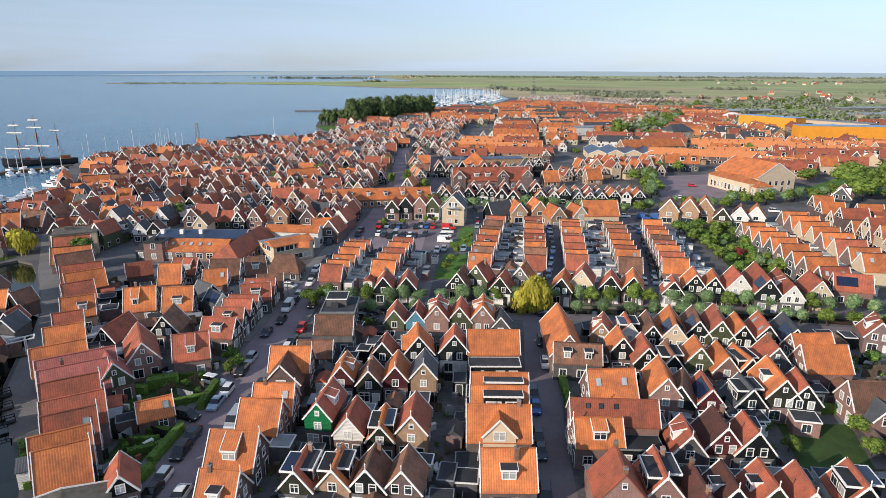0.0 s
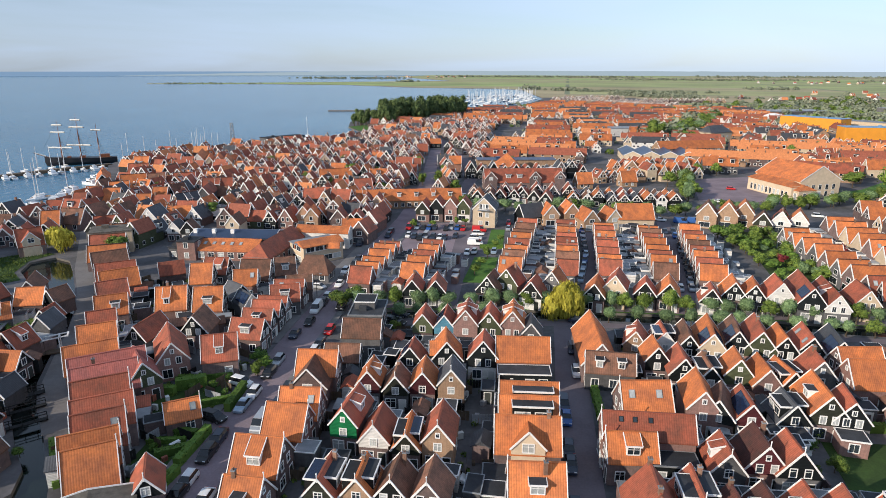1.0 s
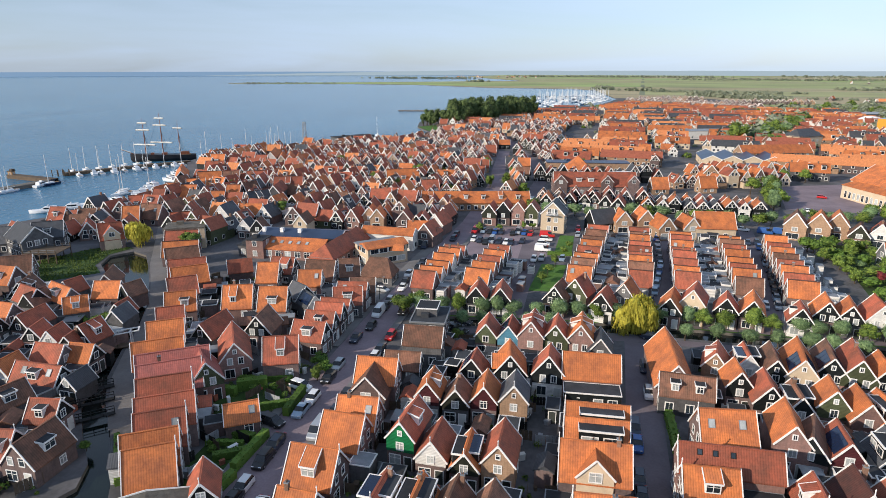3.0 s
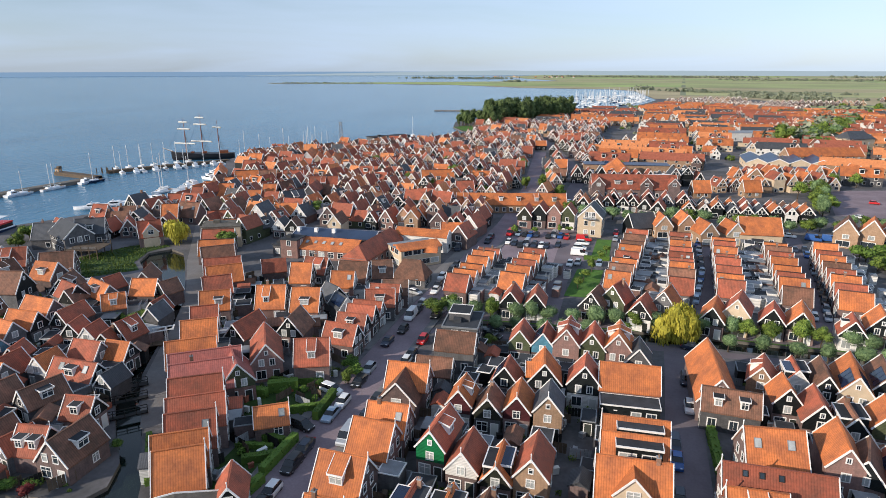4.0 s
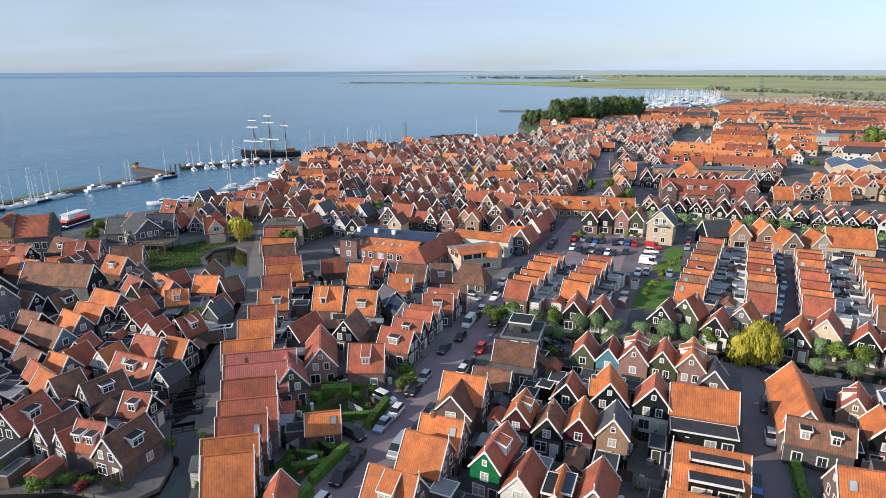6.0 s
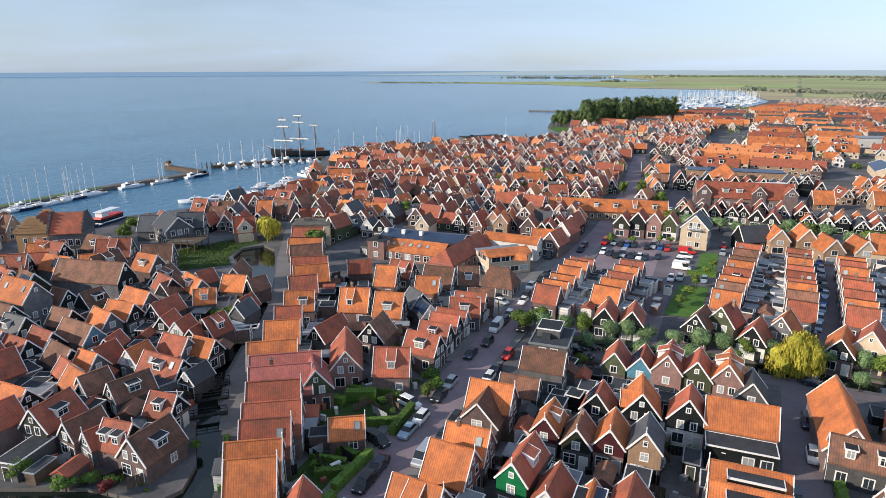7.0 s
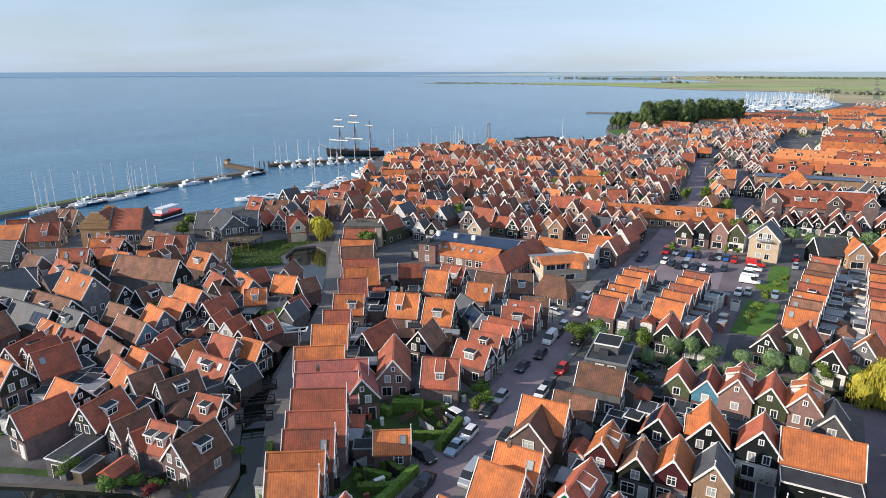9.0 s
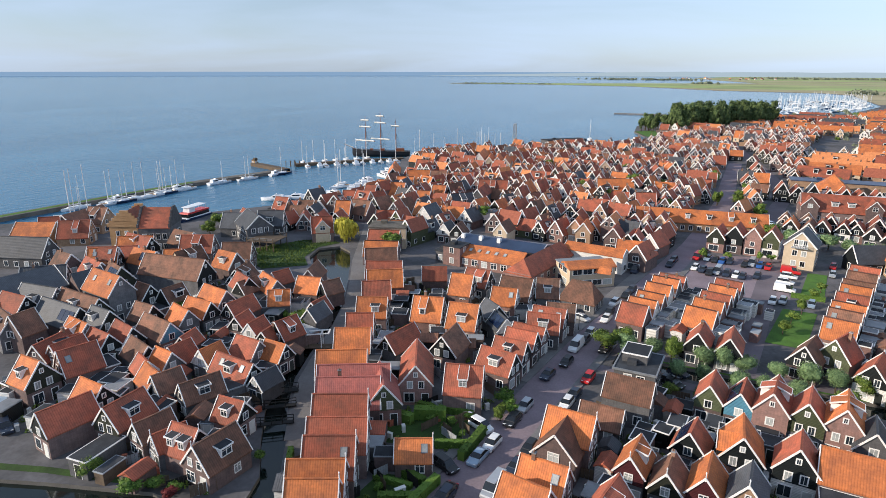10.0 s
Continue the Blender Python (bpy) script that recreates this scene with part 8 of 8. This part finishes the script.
wood(-1060, 2110, -700, 2160, 40, 12, 6), wood(-1030, 2105, -980, 2110, 14, 8, 6)
wood(-880, 3300, -380, 3200, 110, 50, 13), wood(-300, 2450, -240, 2450, 20, 10, 16)
wood(240, 1500, 520, 1420, 70, 14, 9), wood(180, 1560, 260, 1540, 20, 10, 14), wood(120, 1640, 160, 1640, 16, 8, 16)
wood(320, 640, 560, 760, 170, 45, 8), wood(330, 800, 640, 1100, 220, 60, 8), wood(420, 620, 700, 500, 120, 50, 8), wood(285, 1285, 385, 1150, 90, 9, 15), wood(200, 770, 330, 830, 70, 9, 9), wood(142, 470, 260, 730, 110, 9, 11), wood(430, 1180, 640, 1120, 40, 10, 7), wood(700, 1700, 780, 1660, 30, 20, 12), wood(640, 1000, 1100, 900, 90, 30, 7)
wood(360, 900, 560, 860, 50, 14, 7), wood(220, 640, 330, 620, 40, 12, 6), wood(150, 560, 200, 590, 40, 10, 9), wood(420, 600, 800, 640, 80, 40, 7)
wood(900, 1400, 1600, 1300, 120, 60, 12), wood(600, 3000, 1400, 2900, 160, 60, 14), wood(1500, 2600, 2600, 2500, 200, 60, 16), wood(-200, 3900, 900, 3700, 220, 60, 16), wood(1400, 3900, 3200, 3500, 260, 60, 18)
wood(330, 330, 430, 300, 60, 12, 8), wood(240, 240, 330, 215, 70, 12, 8), wood(500, 480, 900, 420, 80, 40, 7)
for i in range(620):  # greenery among the far terraces
    wood(frng.uniform(-20, 420), frng.uniform(340, 1000), frng.uniform(20, 420), frng.uniform(340, 1000), 1, 2, frng.uniform(3.0, 5.5))
woods.build("distant_trees", "distant hedgerows and haze-paled grey-green woods on the polder", "trees")
far_houses = Mass(MASS_MATS)
for i in range(80):
    x, y = frng.choice(((-260, 3600), (1300, 2300), (1900, 2000), (700, 1050), (900, 1250)))
    x, y = x + frng.gauss(0, 160), y + frng.gauss(0, 70)
    far_houses.add(frng.choice(MASS_BIG), pose(x, y, 0, 0, 0, frng.uniform(0, 360)) @ Matrix.Scale(0.9, 4), [WSLOT[frng.choice("wcr")], SLOT[frng.choice("oOr")], 11, 12, 13, 14])
far_houses.build("distant_houses", "scattered far farmhouses and villages on the polder", "houses")
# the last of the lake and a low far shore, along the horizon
M_SHORE_GLOW = material("glowing_shore_haze", (0.02, 0.02, 0.02), 1.0, vary=0.2, scale=0.004, fine=0.02, bump=0.0, spec=0.0)
M_LAKE_GLOW = material("glowing_lake_haze", (0.01, 0.01, 0.01), 1.0, vary=0.05, scale=0.002, fine=0.02, bump=0.0, spec=0.0)
# both strips glow by themselves; the horizon haze is put into their colour
for mm, glow in ((M_SHORE_GLOW, (0.37, 0.44, 0.465, 1)), (M_LAKE_GLOW, (0.225, 0.325, 0.445, 1))):
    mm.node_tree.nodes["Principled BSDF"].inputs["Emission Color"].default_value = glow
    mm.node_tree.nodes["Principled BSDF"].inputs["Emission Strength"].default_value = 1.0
for name, mat, first, last, base in (("backdrop_lake", M_LAKE_GLOW, 0, 74, 26.0), ("backdrop_shore", M_SHORE_GLOW, 50, 160, -0.5)):
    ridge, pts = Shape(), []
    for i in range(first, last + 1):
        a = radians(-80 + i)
        k = min(1.0, (i - first) / 20) if mat is M_SHORE_GLOW else 0.0
        pts.append(((4780 - 10 * (mat is M_SHORE_GLOW)) * math.sin(a), (4780 - 10 * (mat is M_SHORE_GLOW)) * math.cos(a), base + k * (32 + 5 * noise.noise((i * 0.31, 3.0, 0)) + 3 * noise.noise((i * 1.3, 9.0, 0)))))
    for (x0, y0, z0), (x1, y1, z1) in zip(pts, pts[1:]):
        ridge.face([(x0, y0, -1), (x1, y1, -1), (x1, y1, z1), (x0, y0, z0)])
    tagged(new(name, ridge.mesh(name, mat)), "glowing hazy backdrop of far water and low shore along the horizon", "distance", kind="structure")


# ---- harbour ----
M_HULL = material("white_boat_hull", (0.76, 0.77, 0.78), 0.3, vary=0.08, scale=0.5, bump=0.0, spread=0.1)
M_NAVYHULL = material("dark_blue_boat_hull", (0.02, 0.035, 0.08), 0.3, vary=0.1, scale=0.5, bump=0.0)
M_SHIP = material("black_ship_hull", (0.022, 0.022, 0.026), 0.45, vary=0.3, scale=0.3, bump=0.05)
M_SPAR = material("varnished_spar", (0.22, 0.075, 0.035), 0.5, vary=0.2, scale=1.0, bump=0.0)
M_SAIL = material("furled_white_sail", (0.80, 0.77, 0.70), 0.8, vary=0.15, scale=1.0, bump=0.2)
M_ALU = material("aluminium_mast", (0.72, 0.72, 0.72), 0.35, 0.2, vary=0.1, bump=0.0)
M_REDP = material("red_boat_paint", (0.55, 0.03, 0.03), 0.35, vary=0.1, bump=0.0)
M_TEAK = material("teak_deck", (0.30, 0.19, 0.10), 0.7, vary=0.25, scale=1.0, bump=0.1)
WATER = -0.9
BOATS = {}


def hull_shape(L, B, free, bow=0.25, stern=0.75):
    s = Shape()
    rings = []
    for i in range(9):
        t = i / 8
        b_ = B / 2 * min(1.0, (stern + (1 - stern) * min(t * 3, 1)) if t < 0.5 else 1 - max(0, (t - 0.55) / 0.45) ** 2)
        b_ = max(b_, 0.03)
        z = free * (1 + bow * t * t)
        y = -L / 2 + L * t
        rings.append([(-b_ * 0.55, y - (0.12 * L * max(0, t - 0.8)), -0.3), (b_ * 0.55, y - (0.12 * L * max(0, t - 0.8)), -0.3), (b_ * 0.95, y, free * 0.45), (b_, y, z), (-b_, y, z), (-b_ * 0.95, y, free * 0.45)])
    s.loft(rings)
    return s


def sail_boat(x, y, head, L=9.0, dark=False, mast=None):
    key = ("sail", round(L), dark)
    if key not in BOATS:
        root = empty("sailing_boat", 0, 0)
        part("hull", hull_shape(L, L * 0.3, 0.9).mesh("hull", M_NAVYHULL if dark else M_HULL), root)
        s = Shape()
        w = L * 0.09
        s.loft([[(-w, -L * 0.18, 0.9), (w, -L * 0.18, 0.9), (w, L * 0.2, 1.05), (-w, L * 0.2, 1.05)], [(-w * 0.8, -L * 0.16, 1.45), (w * 0.8, -L * 0.16, 1.45), (w * 0.6, L * 0.16, 1.4), (-w * 0.6, L * 0.16, 1.4)]])
        part("cabin", s.mesh("cabin", M_HULL), root)
        s = Shape()
        s.box(-w * 1.2, -L * 0.42, 0.93, w * 1.2, -L * 0.2, 0.97)
        part("cockpit", s.mesh("cockpit", M_TEAK), root)
        s = Shape()
        s.rod((0, L * 0.08, 0.9), (0, L * 0.08, L * 1.3), 0.17, 0.13, 6)
        s.beam((-0.7, L * 0.08, L * 0.8), (0.7, L * 0.08, L * 0.8), 0.06, 0.06)
        part("mast", s.mesh("mast", M_ALU), root)
        s = Shape()
        s.rod((0, L * 0.06, 2.0), (0, -L * 0.34, 2.05), 0.2, 0.13, 6)
        part("furled_sail", s.mesh("furled_sail", M_NAVYHULL if dark else M_SAIL), root)
        BOATS[key] = tagged(root, "moored sailing yacht with bare mast and furled sail", "sailing boat", "moored yachts")
        root.matrix_basis = pose(x, y, WATER, 0, 0, head)
        return root
    return copy_thing(BOATS[key], pose(x, y, WATER, 0, 0, head))


def motor_boat(x, y, head, L=9.0):
    key = ("motor", round(L))
    if key not in BOATS:
        root = empty("motor_boat", 0, 0)
        part("hull", hull_shape(L, L * 0.34, 1.1, 0.35, 0.9).mesh("hull", M_HULL), root)
        w = L * 0.12
        s = Shape()
        s.loft([[(-w, -L * 0.3, 1.1), (w, -L * 0.3, 1.1), (w * 0.9, L * 0.2, 1.25), (-w * 0.9, L * 0.2, 1.25)], [(-w * 0.9, -L * 0.28, 2.3), (w * 0.9, -L * 0.28, 2.3), (w * 0.75, L * 0.05, 2.3), (-w * 0.75, L * 0.05, 2.3)]])
        part("cabin", s.mesh("cabin", M_HULL), root)
        g = Shape()
        g.box(-w * 1.0, -L * 0.22, 1.6, -w * 0.93, L * 0.06, 2.1)
        part("cabin_glass", g.mesh("cabin_glass", M_CARGLASS), root)
        g = Shape()
        g.box(w * 0.93, -L * 0.22, 1.6, w * 1.0, L * 0.06, 2.1)
        part("cabin_glass", g.mesh("cabin_glass", M_CARGLASS), root)
        s = Shape()
        s.box(-w * 0.8, -L * 0.26, 2.3, w * 0.8, -L * 0.02, 2.42)
        s.box(-w * 0.6, -L * 0.06, 2.42, w * 0.6, -L * 0.03, 2.9)
        part("flybridge", s.mesh("flybridge", M_HULL), root)
        BOATS[key] = tagged(root, "moored white motor yacht with a flybridge", "motor boat", "moored yachts")
        root.matrix_basis = pose(x, y, WATER, 0, 0, head)
        return root
    return copy_thing(BOATS[key], pose(x, y, WATER, 0, 0, head))


def tall_ship(x, y, head, L=44.0):
    root = empty("tall_ship", x, y, head, WATER)
    tagged(root, "three-masted black sailing ship with furled white sails", "sailing ship")
    part("hull", hull_shape(L, 7.4, 3.4, 0.45, 0.7).mesh("hull", M_SHIP), root)
    s = Shape()
    s.box(-2.6, -L * 0.42, 3.42, 2.6, L * 0.30, 3.5)
    part("deck", s.mesh("deck", M_TEAK), root)
    for y0, y1, h in ((-L * 0.40, -L * 0.27, 1.6), (-L * 0.06, L * 0.02, 1.3), (L * 0.14, L * 0.19, 1.3)):
        s = Shape()
        s.box(-1.8, y0, 3.5, 1.8, y1, 3.5 + h)
        part("deck_house", s.mesh("deck_house", M_SPAR), root)
    s = Shape()
    s.rod((0, L * 0.44, 4.6), (0, L * 0.64, 7.6), 0.28, 0.12, 7)
    part("bowsprit", s.mesh("bowsprit", M_SPAR), root)
    s = Shape()
    s.rod((0, L * 0.48, 5.5), (0, L * 0.62, 7.6), 0.35, 0.15, 6)
    part("furled_sail", s.mesh("furled_sail", M_SAIL), root)
    for my, mh, yards in ((L * 0.26, 25.0, (9.5, 18, 22)), (0.0, 28.0, (10.5, 20.5, 24.5)), (-L * 0.26, 23.0, (18.5,))):
        s = Shape()
        s.rod((0, my, 3.0), (0, my, mh * 0.62), 0.34, 0.26, 8), s.rod((0, my, mh * 0.58), (0, my, mh), 0.22, 0.08, 6)
        m = part("mast", s.mesh("mast", M_SPAR), root)
        for z in yards:
            half = 7.4 if z < 12 else 4.4 if z < 21.6 and z != 18.5 else 3.0
            s = Shape()
            ca, sa = math.cos(radians(62)), math.sin(radians(62))  # yards braced round
            s.rod((-half * ca, my + 0.4 - half * sa, z), (half * ca, my + 0.4 + half * sa, z), 0.16, 0.16, 6)
            part("yard", s.mesh("yard", M_SPAR), m)
            s = Shape()
            for k in range(4):
                a, b_ = -half * 0.92 + k * half * 0.46, -half * 0.92 + (k + 1) * half * 0.46
                s.rod((a * ca, my + 0.4 + a * sa, z + 0.25 + 0.12 * (k % 2)), (b_ * ca, my + 0.4 + b_ * sa, z + 0.25 + 0.12 * ((k + 1) % 2)), 0.42, 0.42, 7)
            part("furled_sail", s.mesh("furled_sail", M_SAIL), m)
        s = Shape()
        for sx in (-1, 1):
            for dy in (-1.6, -3.2):
                s.rod((sx * 3.3, my + dy, 3.8), (0, my, mh * 0.66), 0.05, 0.04, 4)
        s.rod((0, my, mh * 0.95), (0, my + L * 0.26, 5 if my < L * 0.2 else 8), 0.05, 0.05, 4)
        part("rigging", s.mesh("rigging", M_DARK), root)
    return root


def ferry(x, y, head, L=17.0):
    root = empty("ferry", x, y, head, WATER)
    tagged(root, "small white, red and blue passenger ferry at the quay", "ferry")
    part("hull", hull_shape(L, 4.6, 1.6, 0.3, 0.9).mesh("hull", M_NAVYHULL), root)
    for nm, mat, z0, z1, y0, y1, w in (("rail_band", M_HULL, 1.6, 2.0, -L * 0.46, L * 0.3, 2.1), ("saloon", M_CARGLASS, 2.0, 3.2, -L * 0.42, L * 0.22, 1.9), ("upper_deck", M_REDP, 3.2, 3.7, -L * 0.43, L * 0.24, 2.0),
                                      ("wheelhouse", M_HULL, 3.7, 5.4, -L * 0.02, L * 0.16, 1.5), ("awning", M_HULL, 5.4, 5.55, -L * 0.36, L * 0.18, 1.8)):
        s = Shape()
        s.loft([[(-w, y0, z0), (w, y0, z0), (w * 0.94, y1, z0), (-w * 0.94, y1, z0)], [(-w * 0.97, y0 + 0.1, z1), (w * 0.97, y0 + 0.1, z1), (w * 0.9, y1 - 0.2, z1), (-w * 0.9, y1 - 0.2, z1)]])
        part(nm, s.mesh(nm, mat), root)
    for yy in (-L * 0.34, -L * 0.2):
        for sx in (-1, 1):
            s = Shape()
            s.rod((sx * 1.6, yy, 3.7), (sx * 1.6, yy, 5.4), 0.05, 0.05, 5)
            part("post", s.mesh("post", M_WHITE), root)
    s = Shape()
    s.rod((0, L * 0.05, 5.5), (0, L * 0.05, 8.0), 0.07, 0.04, 5)
    part("mast", s.mesh("mast", M_WHITE), root)
    return root


tall_ship(-224, 344, 118, 36.0)
ferry(-188, 168.5, 190)
BREAK = [(-249, 122), (-248, 150), (-247.5, 176), (-246, 199), (-245, 217), (-239, 243), (-234, 267)]
strip("breakwater", BREAK, 5.0, 0.7, M_QUAY, "low stone breakwater with a grassy crown", "breakwater", 3.0)
strip("breakwater_grass", BREAK[:5], 2.6, 0.74, M_GRASS, "grass strip along the breakwater crown", "grass")
strip("breakwater_head", [(-265, 276.4), (-250, 272.5), (-233, 268)], 4.0, 0.9, M_WOOD, "weathered timber jetty at the harbour mouth", "jetty", 2.4)
block("harbour_light", "small tan harbour beacon hut on the jetty", "beacon", -264, 276.2, 0, 2.2, 2.2, 0, 2.4, M_OCHRE, M_WOOD, flat=True, win=(0.6, 0.9), gap=1.0)
strip("pontoon", [(-243, 286), (-235, 298), (-222, 316), (-210, 330), (-204, 338)], 4.0, 0.5, M_WOOD, "long weathered timber harbour pier", "pier", 1.8)
for i in range(9):  # piles at the pier's end
    s = Shape()
    s.rod((0, 0, -2.5), (0, 0, 2.2), 0.22, 0.2, 7)
    p = new("mooring_pile", s.mesh("pile", M_WOOD))
    p.location = (-248 + i * 1.2, 284 + (i % 3) * 2.2, 0)
    tagged(p, "weathered timber mooring pile", "pile", "mooring piles")
for i, y in enumerate((158, 161, 174, 178, 182, 196, 199, 202, 206, 225, 229, 240, 243, 258, 262)):
    x = float(np.interp(y, (150, 176, 199, 217, 243, 267), (-248, -247.5, -246, -245, -239, -234))) + 4.8
    if i in (3, 8, 9, 13):
        motor_boat(x, y, 0, 9)
    else:
        sail_boat(x, y, 0 if i % 2 else 180, trng.choice((8, 9, 10, 11)), i % 5 == 4)
for i in range(11):
    t = (i + trng.uniform(-0.3, 0.3)) / 10.5
    x, y = -238 + 32 * t, 290 + 42 * t
    (sail_boat if i % 2 == 0 else motor_boat)(x + 5.0, y - 3.5, 50, trng.choice((8, 9, 10)))
for i in range(7):
    sail_boat(-241 + 3.6 * i - 4, 295 + 5.5 * i, 60, 10)
for x, y, h, L in ((-174, 250, 40, 13), (-176, 257, 50, 12), (-172, 243, 35, 14), (-179, 265, 60, 12), (-180, 280, 70, 11), (-183, 288, 70, 11), (-187, 298, 70, 11), (-178, 222, 120, 12), (-182, 216, 120, 11), (-187, 210, 120, 12), (-173, 231, 70, 12)):
    motor_boat(x, y, h, L)
for x, y, L in ((-181, 246, 12), (-184, 250, 13), (-179, 262, 11), (-228, 150, 14), (-227, 147, 14), (-225, 153, 15), (-222, 149, 10)):
    sail_boat(x, y, trng.uniform(0, 360), L)
for t in (0.02, 0.05, 0.13, 0.19, 0.27, 0.30, 0.40, 0.42, 0.43, 0.45, 0.46, 0.48, 0.52, 0.56):  # boats outside the shore road
    x, y = np.interp(t, (0, 0.3, 0.65, 1.0), (-204, -182, -158, -134)), np.interp(t, (0, 0.3, 0.65, 1.0), (354, 382, 412, 434))
    sail_boat(float(x) - 6, float(y) + 4, 60 + trng.uniform(-20, 20), trng.choice((8, 9, 10, 12)))
sail_boat(-134, 497, 30, 12)
for i in range(8):  # a second tier moored outside the first
    y = 172 + i * 5.2
    sail_boat(-238.5 + trng.uniform(-1, 1), y, 180 * (i % 2), trng.choice((9, 10, 11, 12)), i % 4 == 1)
# the marina beyond the headland: too many masts to count
marina = Mass([M_HULL, M_ALU, M_NAVYHULL])
shape = hull_shape(9, 2.8, 1.0)
for q in (((0, 0.5, 0.9), (0, 0.5, 15.5), 0.26, 0.20),):
    shape.rod(*q, 5, 1)
shape.box(-0.8, -1.5, 1.0, 0.8, 1.8, 1.6, 0)
for i in range(190):
    t = frng.random()
    x, y = -10 + 125 * t + frng.gauss(0, 12), 900 + 330 * frng.random() + 120 * t
    x = max(x, -15)
    x = min(x, float(np.interp(y, (900, 1130, 1500), (30, 105, 108))))
    marina.add(shape, pose(x, y, WATER, 0, 0, frng.uniform(0, 360)) @ Matrix.Scale(frng.uniform(0.7, 1.15), 4), [0 if frng.random() < 0.8 else 2, 1])
marina.build("moored_boats", "distant marina crowded with white yacht masts", "boats")
s = Shape()
for sx, sy in ((-1, -1), (1, -1), (1, 1), (-1, 1)):
    s.beam((sx * 1.3, sy * 1.3, 0), (sx * 0.7, sy * 0.7, 15.0), 0.28, 0.28)
for k in range(5):
    a = 1.3 - 0.12 * k
    for q in range(4):
        c = ((-a, -a), (a, -a), (a, a), (-a, a))
        s.beam((*c[q], 3.0 * k + 0.3), (*c[(q + 1) % 4], 3.0 * k + 3.0), 0.16, 0.16)
s.box(-1.1, -1.1, 15.0, 1.1, 1.1, 15.25)
mast = new("lattice_tower", s.mesh("lattice_tower", M_ZINC))
mast.location = (-169.4, 430.3, 0)
tagged(mast, "slender grey steel lattice tower on the quay", "tower")
strip("jetty", [(-187, 796), (-128, 800)], 2.4, 0.5, M_PAVE, "thin pale jetty reaching out into the lake", "jetty", 1.6)

# ---- bridges over the west canal ----
def footbridge(x, y, head, L, w=1.6):
    root = empty("footbridge", x, y, head)
    tagged(root, "narrow dark timber footbridge with handrails over the canal", "footbridge")
    s = Shape()
    s.box(-L / 2, -w / 2, 0.25, L / 2, w / 2, 0.4)
    part("deck", s.mesh("deck", M_DARK), root)
    for sy in (-1, 1):
        s = Shape()
        s.beam((-L / 2, sy * w / 2, 1.3), (L / 2, sy * w / 2, 1.3), 0.1, 0.1)
        part("handrail", s.mesh("handrail", M_DARK), root)
        for i in range(5):
            s = Shape()
            s.box(-0.05, -0.05, 0.3, 0.05, 0.05, 1.3)
            part("post", s.mesh("post", M_DARK), root, Matrix.Translation((-L / 2 + L * i / 4, sy * w / 2, 0)))


footbridge(-70.4, 84.8, 40, 6.5, 0.9)
footbridge(-67.4, 80.8, 40, 6.5, 0.9)
footbridge(-73.2, 88.9, 40, 6.0, 1.3)
draw = empty("drawbridge", -78.6, 105.6, 28)
tagged(draw, "small white wooden drawbridge with overhead beams", "drawbridge")
s = Shape()
s.box(-3.8, -1.0, 0.25, 2.4, 1.0, 0.45)
part("deck", s.mesh("deck", M_WOOD), draw)
for sy in (-1, 1):
    s = Shape()
    s.beam((0.7, sy * 0.9, 0.3), (0.7, sy * 0.9, 3.3), 0.18, 0.18)
    part("post", s.mesh("post", M_WHITE), draw)
    s = Shape()
    s.beam((-1.9, sy * 0.9, 3.15), (2.3, sy * 0.9, 3.5), 0.16, 0.2)
    part("balance_beam", s.mesh("balance_beam", M_WHITE), draw)
    s = Shape()
    s.beam((-1.8, sy * 0.9, 3.15), (-1.8, sy * 0.9, 0.45), 0.05, 0.05)
    part("chain", s.mesh("chain", M_DARK), draw)
s = Shape()
s.beam((2.2, -1.0, 3.48), (2.2, 1.0, 3.48), 0.26, 0.26), s.beam((0.7, -1.0, 3.35), (0.7, 1.0, 3.35), 0.16, 0.16)
part("cross_beam", s.mesh("cross_beam", M_WHITE), draw)
